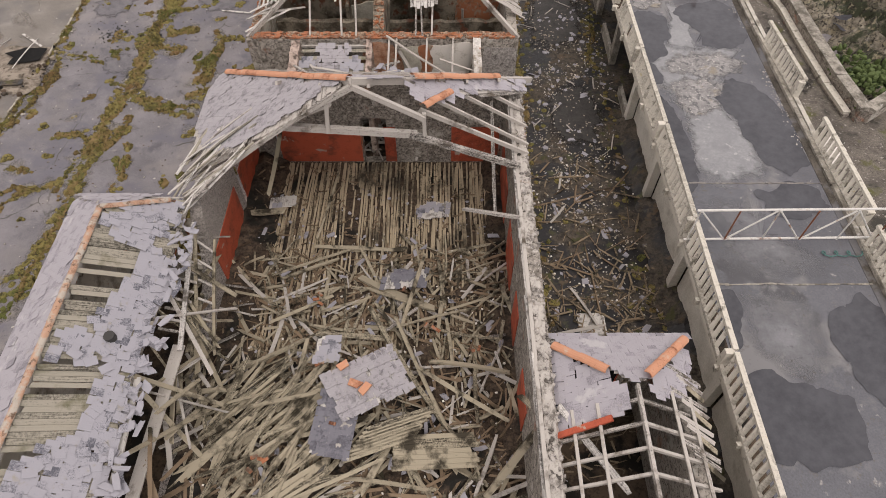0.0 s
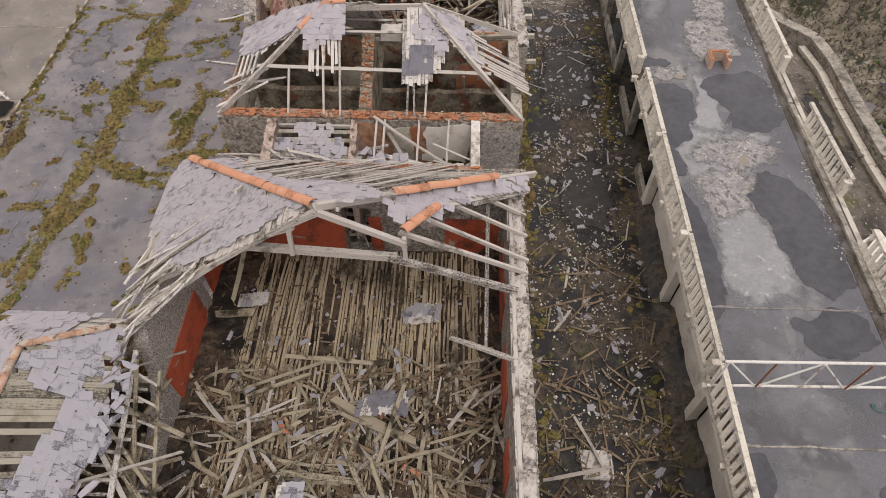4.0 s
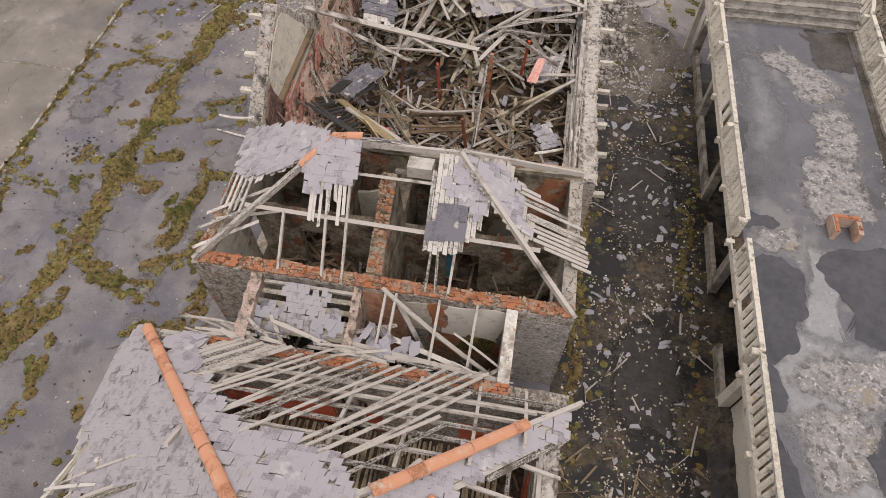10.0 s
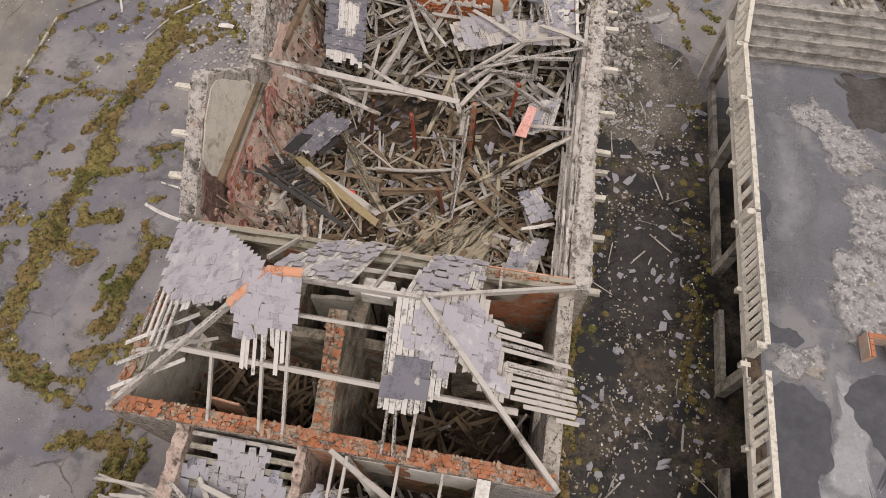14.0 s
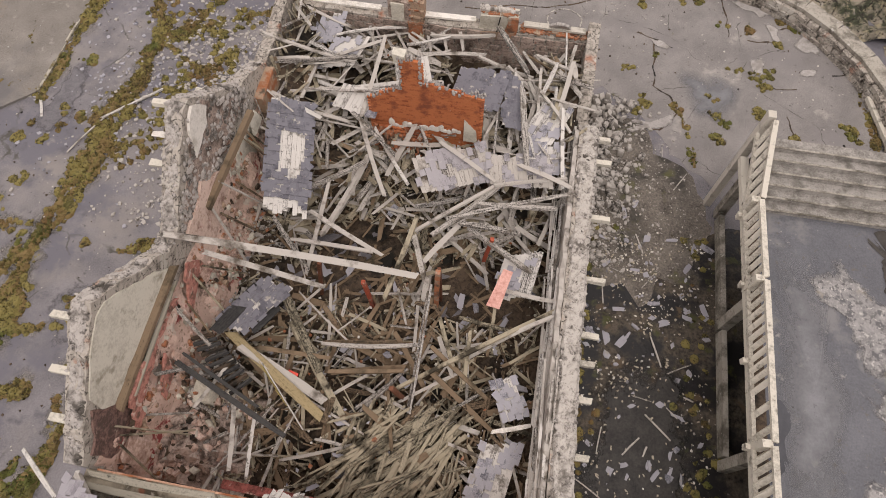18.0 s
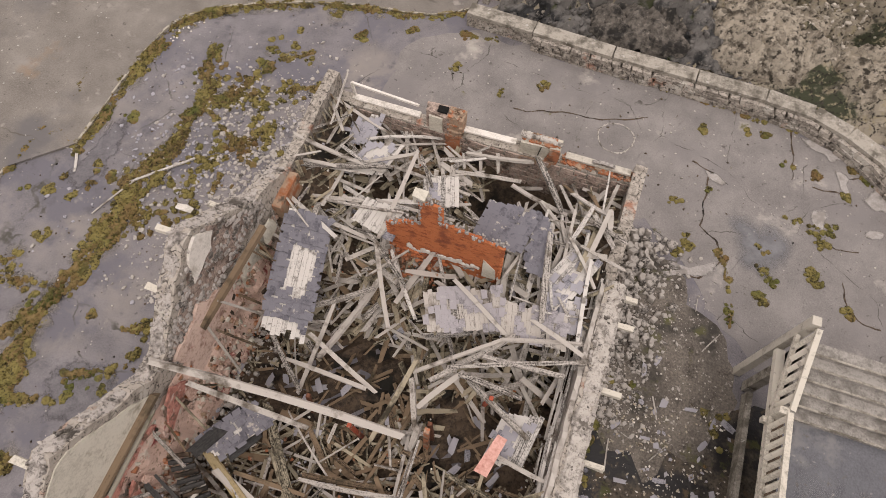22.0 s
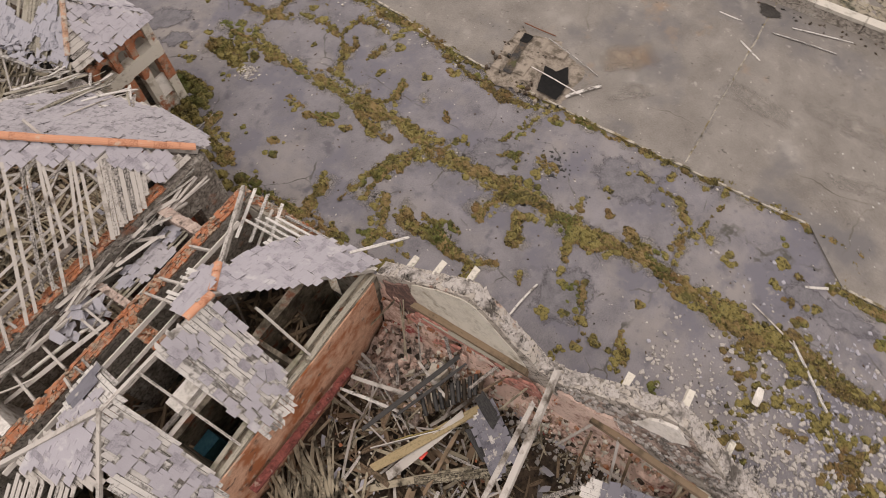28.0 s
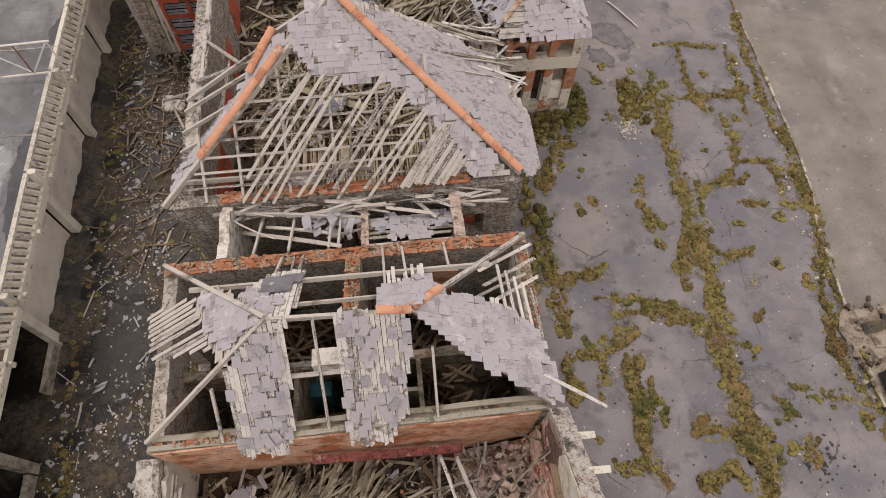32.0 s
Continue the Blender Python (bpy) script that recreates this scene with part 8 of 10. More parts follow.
plank(-3.05, 26.84, 0.9, -1.11, 27.33, 0.9, 0.16)
plank(-1.55, 28.12, 1.2, -0.42, 26.73, 0.6, 0.16)
plank(-0.77, 28.88, 2.6, -0.86, 25.98, 0.6, 0.07)
plank(0.48, 27.72, 1.4, 2.32, 28.79, 2.4, 0.14)
plank(-0.39, 28.19, 1.2, 0.14, 27.25, 1.0, 0.14)
plank(0.36, 28.01, 1.3, 0.4, 26.98, 0.8, 0.12)
plank(-0.6, 27.38, 1.1, 1.4, 26.09, 0.7, 0.16)
plank(-1.32, 26.26, 0.8, 0.33, 27.42, 1.0, 0.1)
plank(-0.09, 26.2, 0.9, 0.99, 26.01, 0.8, 0.16)
plank(-2.45, 25.41, 0.7, -1.09, 27.26, 0.9, 0.14)
plank(-2.29, 25.97, 0.7, -1.32, 26.93, 0.9, 0.12)
plank(-2.93, 26.26, 0.7, -1.92, 27.04, 0.9, 0.1)
plank(-4.26, 24.81, 0.7, -2.96, 26.5, 0.9, 0.12)
plank(-0.8, 25.82, 0.7, -0.1, 26.61, 0.8, 0.12)
plank(1.04, 29.54, 1.8, 2.37, 29.28, 2.2, 0.14)
plank(0.95, 28.38, 1.4, 0.91, 29.82, 2.0, 0.1)
plank(0.09, 28.74, 1.4, 1.55, 28.51, 1.6, 0.14)
plank(-4.24, 27.86, 1.5, -2.13, 25.45, 0.7, 0.22)
plank(1.35, 26.33, 0.9, 2.47, 26.13, 1.0, 0.14)
# fallen timbers of the south hall
plank(-6.45, 13.53, 0.8, -5.33, 13.67, 0.8, 0.3, olive_wood)
plank(-5.61, 13.39, 1.9, -5.17, 15.02, 3.3, 0.16, olive_wood)
plank(-4.26, 12.44, 0.4, -1.28, 12.27, 0.4, 0.14, olive_wood)
plank(-5.38, 11.31, 0.4, -2.68, 12.44, 0.4, 0.12, olive_wood)
plank(-5.1, 11.16, 0.4, -3.36, 11.86, 0.5, 0.12, olive_wood)
plank(-2.17, 9.7, 1.0, 0.54, 5.53, 0.8, 0.16, olive_wood)
plank(-1.41, 9.47, 0.9, 0.09, 6.14, 0.8, 0.12, olive_wood)
plank(-0.57, 11.68, 1.0, -1.25, 9.26, 0.6, 0.14, olive_wood)
plank(-1.41, 9.2, 0.7, 1.05, 9.89, 0.7, 0.12, olive_wood)
plank(-3.73, 9.01, 0.7, -1.56, 8.82, 0.7, 0.2, olive_wood)
plank(-4.04, 8.82, 0.7, -6.82, 7.23, 0.9, 0.14, olive_wood)
plank(-0.7, 7.82, 0.9, 1.71, 6.14, 1.2, 0.14, olive_wood)
plank(-2.57, 11.09, 0.5, -0.24, 9.95, 0.5, 0.3, olive_wood)
plank(-2.36, 10.66, 0.6, -0.77, 10.11, 0.5, 0.14, olive_wood)
plank(0.59, 11.69, 3.2, 2.13, 10.74, 3.95, 0.14, label="grey timber hanging from the east wall")
plank(1.5, 15.18, 4.2, 1.46, 11.29, 3.5, 0.12, label="grey timber hanging from the roof edge")
plank(-7.08, 7.43, 1.0, -4.93, 4.53, 0.9, 0.2, olive_wood)
plank(-6.26, 7.95, 1.0, -6.6, 4.36, 1.2, 0.14, olive_wood)
plank(-2.89, 7.6, 1.0, -5.33, 4.39, 0.9, 0.22, olive_wood)
plank(-3.48, 7.14, 0.9, -5.91, 5.09, 0.9, 0.2, olive_wood)
plank(-3.89, 8.66, 1.0, -4.17, 7.15, 0.7, 0.14, olive_wood)
plank(-5.16, 9.45, 0.6, -3.4, 10.46, 0.5, 0.12, olive_wood)
plank(-1.25, 5.91, 0.9, 1.09, 4.63, 0.9, 0.2, olive_wood)
plank(-3.48, 4.79, 1.0, -0.34, 4.47, 0.9, 0.14, olive_wood)
plank(-1.38, 5.58, 1.0, -2.04, 4.36, 0.9, 0.22, olive_wood)
plank(0.26, 8.05, 0.8, 0.1, 9.59, 0.5, 0.12, olive_wood)
plank(0.9, 8.05, 0.8, 0.92, 6.22, 0.9, 0.14, olive_wood)
plank(1.88, 6.24, 2.6, 2.95, 4.64, 3.8, 0.2, olive_wood)
plank(2.53, 5.43, 3.9, 3.75, 3.6, 3.9, 0.18, pale_wood)
plank(2.35, 5.39, 3.3, 1.04, 4.23, 1.2, 0.2, olive_wood)
plank(1.67, 8.82, 0.7, -0.41, 9.26, 0.6, 0.12, olive_wood)
plank(-0.39, 8.05, 0.8, 1.84, 7.7, 0.8, 0.14, olive_wood)
plank(-7.0, 6.68, 1.6, -5.85, 7.01, 1.2, 0.2, olive_wood)
plank(-5.02, 8.0, 0.9, -5.92, 6.07, 0.9, 0.14, olive_wood)
plank(-2.48, 9.99, 0.5, -4.04, 8.82, 0.7, 0.12, olive_wood)
plank(0.11, 11.68, 0.5, -0.07, 10.46, 0.5, 0.1, olive_wood)
plank(-4.22, 12.75, 0.4, -3.79, 15.95, 0.4, 0.1, olive_wood)
plank(-4.48, 7.77, 1.0, -5.43, 6.7, 0.9, 0.16, olive_wood)
plank(-5.09, 6.22, 1.2, -6.68, 4.36, 1.2, 0.24, olive_wood)
# more laths over the far range
for i in range(40):
    x, y, z = rubble_spot(-6.0, 2.0, 32.4, 37.3, 0.35, 0.9)
    a, ln = rnd.choice((rnd.gauss(0.2, 0.5), rnd.uniform(0, 3.14))), rnd.uniform(0.5, 1.5)
    plank(x - ln * math.cos(a), y - 0.7 * ln * math.sin(a), z + rnd.uniform(-.15, .15), x + ln * math.cos(a), y + 0.7 * ln * math.sin(a), z + rnd.uniform(-.15, .15), rnd.uniform(.07, .17), rnd.choice((grey_wood, grey_wood, pale_wood)))
for i in range(20):
    x, y, z = rubble_spot(-5.5, 1.8, 24.2, 28.8, 0.2, 0.5)
    a, ln = rnd.uniform(0, 3.14), rnd.uniform(0.5, 1.4)
    plank(x - ln * math.cos(a), y - 0.7 * ln * math.sin(a), z + rnd.uniform(-.15, .15), x + ln * math.cos(a), y + 0.7 * ln * math.sin(a), z + rnd.uniform(-.15, .15), rnd.uniform(.04, .1), rnd.choice((grey_wood, olive_wood, olive_wood, brown_wood)))
# planks in the lane and on the yard
plank(3.16, 9.18, 0.2, 4.99, 9.61, 0.12, 0.12)
plank(4.08, 11.07, 0.06, 4.74, 9.57, 0.2, 0.1)
plank(3.32, 14.49, 0.06, 5.41, 15.16, 0.06, 0.08, brown_wood)
plank(3.74, 13.72, 0.06, 4.32, 14.49, 0.06, 0.1)
plank(4.21, 15.3, 0.06, 4.4, 16.14, 0.06, 0.1)
plank(-13.11, 33.96, 0.06, -11.38, 35.62, 0.08, 0.1, pale_wood, label="pale plank lying on the mossy yard")
plank(-13.53, 32.61, 0.05, -12.85, 34.23, 0.05, 0.06, label="thin lath lying on the mossy yard")
plank(-15.5, 34.72, 0.06, -15.0, 33.82, 0.06, 0.1, pale_wood, label="pale plank lying on the asphalt")
plank(-8.98, 26.34, 0.06, -10.4, 26.56, 0.06, 0.08, pale_wood, label="pale plank lying on the asphalt")
plank(-10.5, 33.8, 0.08, -11.0, 33.78, 0.08, 0.3, white_paint, h=0.03, label="white broken board lying on the yard")

# ---- sheets and patches among the fallen timbers ----
def sheet(p, u, v, torn, label, mat=dark_slate, patch=None, wood=pale_wood):
    """A fallen piece of boarded roof: p a corner, u and v its edges, with its covering partly gone."""
    b = thing("fallen_roof_panel", p, label, "roof panel")
    p, u, v = Vector(p), Vector(u), Vector(v)
    n = u.cross(v).normalized()
    if n.z < 0:
        n = -n
    k = max(3, round(u.length / 0.13))
    for i in range(k):
        a = p + u * ((i + 0.5) / k)
        part("board", Geo().beam(a, a + v * rnd.uniform(0.93, 1.04), u.length / k * 0.95, 0.025, up=n, ragged=0.03), wood, b)
    q = Geo()
    us, vs = u.normalized(), v.normalized()
    rows = max(3, round(v.length / 0.13))
    for j in range(rows):
        cols = max(2, round(u.length / 0.17))
        for i in range(cols + 1):
            s, t = (i + 0.5 * (j % 2)) / cols, (j + .5) / rows
            w = noise.noise((s * u.length * 1.6 + p.x, t * v.length * 1.6 + p.y, 3)) + 0.5 * noise.noise((s * u.length * 5, t * v.length * 5 + p.y, 1))
            if s > 1.02 or patch and patch(s + 0.12 * w, t + 0.12 * noise.noise((s * 7, t * 7, p.x))) or w < torn or rnd.random() < 0.06:
                continue
            yaw = rnd.gauss(0, 0.5) if rnd.random() < 0.14 else rnd.gauss(0, 0.04)
            du = us * math.cos(yaw) + vs * math.sin(yaw)
            dv = vs * math.cos(yaw) - us * math.sin(yaw)
            c = p + u * s + v * t + n * (0.026 + 0.006 * (j % 3) + rnd.uniform(0, .008))
            half = rnd.uniform(0.1, 0.13)
            q.beam(c - dv * half, c + dv * half + n * 0.012, rnd.uniform(.145, .175), 0.011, up=n, ragged=0.02)
    if q.f:
        part("covering", q, mat, b)
    return b


sheet((-6.07, 33.56, 3.2), (1.1, 0.15, -0.3), (0.6, -3.2, -0.5), -0.6, "dark slated roof panel lying over the rubble with pale boards showing",
      patch=lambda a, b: 0.3 < a < 0.85 and 0.28 < b < 0.68 or b > 0.93)
sheet((-1.5, 31.8, 2.25), (1.9, 0.7, 0.1), (-0.5, 1.0, 0.2), 0.02, "grey slated roof panel broken over fallen timbers", darker_slate, wood=grey_wood)
sheet((0.3, 32.3, 2.4), (1.7, 0.1, 0.1), (-0.2, 0.9, 0.1), 0.05, "grey slated roof panel broken over fallen timbers", darker_slate, wood=grey_wood)
sheet((-1.2, 34.5, 2.7), (1.3, 0.1, 0.0), (0.2, 1.1, 0.35), -0.45, "blue-grey slated panel leaning behind the brick gable", dark_slate)
sheet((0.35, 34.2, 2.6), (0.5, 0.0, -0.1), (-0.1, 1.5, 0.3), -0.6, "narrow felted panel with pale edges", dark_slate)
sheet((-5.9, 27.4, 2.0), (0.7, -0.2, -0.1), (0.9, 1.3, 0.1), -0.6, "dark felted panel lying on the rubble", dark_slate)
sheet((1.14, 27.14, 1.6), (0.5, 0.2, 0.05), (0.45, -0.85, -0.1), -0.2, "slated fragment lying on the rubble", blue_slate)
sheet((1.15, 25.71, 1.3), (0.9, 0.1, 0.05), (-0.3, -1.7, -0.2), -0.1, "slated board panel leaning on the rubble", blue_slate)
sheet((-3.4, 5.3, 1.22), (0.95, -0.15, 0.0), (0.25, 1.75, 0.12), -0.55, "dark slated roof fragment on the fallen timbers", dark_slate)
sheet((-3.25, 7.3, 1.42), (1.75, 0.85, 0.05), (0.7, -1.2, -0.05), -0.42, "large pale slated roof fragment on the fallen timbers", darker_slate)
sheet((-1.95, 5.95, 1.22), (-0.6, -0.9, -0.05), (1.75, 0.6, 0.05), 3.0, "bare boarded roof fragment under the slates", tan_board, wood=olive_wood)
sheet((-1.3, 4.85, 1.15), (0.05, 0.9, 0.05), (2.15, 0.1, 0.0), 3.0, "bare boarded roof fragment on the fallen timbers", tan_board, wood=olive_wood)
sheet((-3.55, 7.85, 1.15), (0.6, 0.05, 0.0), (0.0, 0.7, 0.1), -0.3, "small dark slated fragment among the boards", blue_slate)
for x, y, z, a in ((-2.85, 7.45, 1.55, 0.6), (-2.5, 7.1, 1.53, -0.4), (-2.2, 6.75, 1.5, 0.9)):
    solo("broken_tile", Geo().beam((x, y, z), (x + .34 * math.cos(a), y + .34 * math.sin(a), z + .03), 0.2, 0.05, ragged=.06), tile_mat, "broken orange ridge tile lying on the slates", "tile", "broken ridge tiles")
sheet((-1.9, 10.6, 0.62), (1.3, 0.1, 0.0), (0.1, 0.65, 0.0), -0.1, "purplish slated fragment on the hall floor", dark_slate)
sheet((-3.6, 25.6, 1.1), (0.35, -0.35, 0.0), (-1.2, 1.2, 0.35), -0.6, "mossy boarded panel lying on the rubble", ochre, patch=lambda a, b: b < 0.5)
for p, u, v, t_ in (((-5.4, 35.6, 2.3), (1.0, 0.2, 0.05), (0.3, 1.1, 0.1), 0.2), ((-4.6, 34.1, 2.5), (1.3, -0.3, 0.1), (0.2, 0.8, 0.15), 0.3), ((-2.9, 35.2, 2.4), (1.0, 0.3, 0.0), (-0.3, 0.9, 0.1), 0.25),
                    ((0.9, 34.0, 2.4), (0.9, -0.2, 0.1), (0.5, 1.2, 0.15), 0.15), ((1.2, 32.9, 2.3), (1.0, 0.1, 0.1), (-0.1, 0.9, 0.1), 0.1), ((-5.9, 36.6, 2.2), (0.7, 0.2, 0.0), (0.1, 0.9, 0.3), 0.1), ((1.0, 30.6, 1.6), (1.0, 0.2, 0.3), (-0.2, -1.3, -0.1), 0.05)):
    sheet(p, u, v, t_, "grey boarded roof fragment lying on the rubble", blue_slate)
for i in range(26):
    x, y, z = rubble_spot(-0.2, 2.2, 33.2, 37.2, 0.3, 0.8)
    a, ln = rnd.gauss(1.75, 0.35), rnd.uniform(0.6, 1.3)
    plank(x - ln * math.cos(a), y - ln * math.sin(a), z - .1, x + ln * math.cos(a), y + ln * math.sin(a), z + .15, rnd.uniform(.06, .13), rnd.choice((grey_wood, pale_wood)))
solo("pink_panel", Geo().quad_box([(0.7, 29.0, 1.9), (1.05, 28.95, 1.9), (1.25, 29.9, 2.2), (1.0, 29.95, 2.2), (0.7, 29.0, 1.93), (1.05, 28.95, 1.93), (1.25, 29.9, 2.23), (1.0, 29.95, 2.23)], 1, .4), pink_sheet,
     "torn pink panel hanging in the rubble", "panel")
solo("red_sheet", Geo().quad_box([(-4.15, 26.3, 1.1), (-3.8, 26.25, 1.1), (-3.75, 26.6, 1.15), (-4.0, 26.65, 1.2), (-4.15, 26.3, 1.13), (-3.8, 26.25, 1.14), (-3.75, 26.6, 1.2), (-4.0, 26.65, 1.23)], .4, .4), red_cloth,
     "bright red scrap lying on the rubble", "scrap")
sheet((-0.9, 13.6, 0.36), (1.1, 0.15, 0.0), (0.1, 0.7, 0.0), 0.0, "bluish slated fragment on the hall floor", blue_slate)
sheet((-6.0, 14.0, 0.5), (0.9, 0.1, 0.0), (0.0, 0.45, 0.05), 0.4, "small boarded panel on the hall floor", blue_slate)
for i, (x, y) in enumerate(((-4.0, 29.2), (-2.4, 29.0), (-0.6, 29.6), (0.4, 30.9), (-1.0, 26.6))):
    solo("red_post", Geo().beam((x, y, 0.2), (x + rnd.uniform(-.3, .3), y + rnd.uniform(-.2, .2), 2.3), 0.1, 0.1, up=(0, 1, 0)), red_paint if i % 2 else rust, "leaning red-painted timber post in the rubble", "post", "leaning posts")

# loose boards and splinters, joined
splinters("broken_boards", 60, lambda: rubble_spot(-6.3, 2.2, 23.7, 28.9, 0.08, 0.35),
          lambda: rnd.choice((0.9, 1.4, 2.0, 2.4)) * rnd.uniform(0.8, 1.2), lambda: rnd.uniform(0.04, 0.1), grey_wood, "loose grey boards and laths piled on the rubble", 0.3)
splinters("broken_boards", 310, lambda: rubble_spot(-6.3, 2.2, 23.7, 28.9, 0.0, 0.2),
          lambda: rnd.choice((0.2, 0.3, 0.5, 0.9, 1.4)) * rnd.uniform(0.8, 1.2), lambda: rnd.uniform(0.03, 0.1), olive_wood, "brown boards and laths in the rubble", 0.3)
splinters("broken_boards", 800, lambda: rubble_spot(-6.3, 2.2, 23.7, 29.2, 0.0, 0.12),
          lambda: rnd.choice((0.1, 0.15, 0.25, 0.4)) * rnd.uniform(0.8, 1.2), lambda: rnd.uniform(0.02, 0.08), brown_wood, "dark splinters in the rubble", 0.3)
splinters("broken_boards", 120, lambda: rubble_spot(-6.4, 2.3, 32.0, 37.6, 0.05, 0.6),
          lambda: rnd.choice((0.7, 1.1, 1.6, 2.2)) * rnd.uniform(0.8, 1.2), lambda: rnd.uniform(0.04, 0.13), grey_wood, "loose grey boards and laths piled on the rubble", 0.35)
splinters("broken_boards", 300, lambda: rubble_spot(-6.4, 2.3, 32.0, 37.6, 0.0, 0.25),
          lambda: rnd.uniform(0.2, 1.2), lambda: rnd.uniform(0.03, 0.1), olive_wood, "brown boards and laths in the rubble", 0.35)
splinters("broken_boards", 150, lambda: (lambda x, y: (x, y, rubble_north(x, y) + rnd.uniform(0.02, 0.15)))(rnd.uniform(-6.0, 2.2), rnd.uniform(28.0, 33.0)),
          lambda: rnd.uniform(0.3, 1.5), lambda: rnd.uniform(0.04, 0.12), brown_wood, "damp dark boards at the bottom of the rubble", 0.25)
splinters("broken_boards", 60, lambda: rubble_spot(-6.2, 2.2, 28.6, 33.2, 0.05, 0.4),
          lambda: rnd.choice((0.5, 0.9, 1.4, 2.0)) * rnd.uniform(0.8, 1.2), lambda: rnd.uniform(0.04, 0.12), grey_wood, "loose grey boards and laths piled on the rubble", 0.3)
splinters("broken_boards", 420, lambda: rubble_spot(-6.3, 2.2, 28.6, 33.2, 0.0, 0.15),
          lambda: rnd.choice((0.1, 0.2, 0.4, 0.7)) * rnd.uniform(0.8, 1.2), lambda: rnd.uniform(0.02, 0.09), olive_wood, "small broken boards in the rubble", 0.3)
for count, wood, y0, lo, hi, tone in ((200, brown_wood, 23.7, 0.0, 0.25, "damp brown"), (210, olive_wood, 29.5, 0.05, 0.4, "lichened"), (175, grey_wood, 31.0, 0.15, 0.55, "weathered grey")):
    splinters("broken_boards", count, lambda: rubble_spot(-5.8, 2.2, y0, 37.3, lo, hi), lambda: rnd.choice((0.6, 0.9, 1.3, 1.9)) * rnd.uniform(0.8, 1.2), lambda: rnd.uniform(0.09, 0.19), wood, "broad " + tone + " boards tumbled in the hall", 0.35)
scatter("plaster_crumbs", 320, lambda: rubble_spot(-6.4, 2.3, 23.8, 37.3, 0.02, 0.14), lambda: rnd.choice((0.04, 0.07, 0.12)), cream_plaster, "pale plaster crumbs among the broken boards", 0.5)
splinters("broken_boards", 150, lambda: (rnd.uniform(-2.2, 0.5), rnd.uniform(23.9, 26.0), rnd.uniform(0.8, 1.1)),
          lambda: rnd.uniform(0.7, 2.2), lambda: rnd.uniform(0.05, 0.12), olive_wood, "sheaf of grey boards fanned over the rubble", 0.1, lambda: rnd.gauss(0.95, 0.28))
splinters("broken_boards", 110, lambda: (lambda x, y: (x, y, max(0.28, rubble_south(x, y)) + rnd.uniform(0.02, 0.2)))(rnd.uniform(-6.5, 2.0), rnd.uniform(3.0, 11.5)),
          lambda: rnd.uniform(0.4, 2.0), lambda: rnd.uniform(0.04, 0.13), grey_wood, "loose grey boards and laths piled in the hall", 0.15)
splinters("broken_boards", 320, lambda: (lambda x, y: (x, y, max(0.28, rubble_south(x, y)) + rnd.uniform(0.02, 0.15)))(rnd.uniform(-6.5, 2.0), rnd.uniform(3.0, 12.5)),
          lambda: rnd.uniform(0.4, 2.0), lambda: rnd.uniform(0.04, 0.13), olive_wood, "lichened brown boards and laths piled in the hall", 0.15)
splinters("broken_boards", 500, lambda: (lambda x, y: (x, y, max(0.26, rubble_south(x, y)) + rnd.uniform(0.02, 0.1)))(rnd.uniform(-6.5, 2.0), rnd.uniform(4.0, 12.2)),
          lambda: rnd.uniform(0.3, 1.6), lambda: rnd.uniform(0.03, 0.1), brown_wood, "damp brown laths on the hall floor", 0.1)
splinters("broken_boards", 105, lambda: (rnd.uniform(-6.3, -2.5), rnd.uniform(4.0, 7.5), rnd.uniform(0.9, 1.25)),
          lambda: rnd.uniform(1.0, 2.8), lambda: rnd.uniform(0.06, 0.14), olive_wood, "sheaf of grey boards fanned over the hall rubble", 0.06, lambda: rnd.gauss(0.85, 0.3))
splinters("broken_boards", 220, lambda: (rnd.uniform(-6.2, 2.2), rnd.uniform(19.2, 22.9), rnd.uniform(0.25, 0.7)),
          lambda: rnd.uniform(0.4, 1.6), lambda: rnd.uniform(0.05, 0.12), brown_wood, "damp boards on the house floor", 0.4)
splinters("broken_boards", 120, lambda: (rnd.uniform(-4.8, 1.0), rnd.uniform(17.0, 18.6), rnd.uniform(0.2, 0.6)),
          lambda: rnd.uniform(0.4, 1.6), lambda: rnd.uniform(0.05, 0.12), grey_wood, "boards on the link floor", 0.5)
splinters("lane_sticks", 420, lambda: (rnd.uniform(2.8, 7.0), rnd.choice((rnd.uniform(5, 17), rnd.uniform(5, 12))), rnd.uniform(.04, .12)),
          lambda: rnd.choice((.1, .2, .35, .8)) * rnd.uniform(.8, 1.2), lambda: rnd.uniform(0.02, 0.07), lane_wood, "brown laths and splinters strewn over the muddy lane", 0.05)
splinters("lane_sticks", 110, lambda: (rnd.uniform(2.9, 7.0), rnd.uniform(5, 17), 0.06),
          lambda: rnd.choice((.2, .4, .8, 1.6)) * rnd.uniform(.8, 1.2), lambda: rnd.uniform(0.02, 0.07), rnd.choice((brown_wood,)), "brown sticks and laths on the muddy lane", 0.03)
splinters("lane_sticks", 34, lambda: (rnd.uniform(3.1, 6.9), rnd.uniform(17, 36), 0.06),
          lambda: rnd.uniform(0.2, 0.9), lambda: rnd.uniform(0.02, 0.05), grey_wood, "sticks on the muddy lane", 0.03)
splinters("broken_boards", 700, lambda: (lambda x, y: (x, y, max(0.26, rubble_south(x, y)) + rnd.uniform(0.0, 0.06)))(rnd.uniform(-6.6, 2.0), rnd.uniform(3.5, 16.2)),
          lambda: rnd.choice((0.1, 0.2, 0.35)) * rnd.uniform(0.8, 1.2), lambda: rnd.uniform(0.02, 0.07), brown_wood, "dark splinters on the hall floor", 0.2)
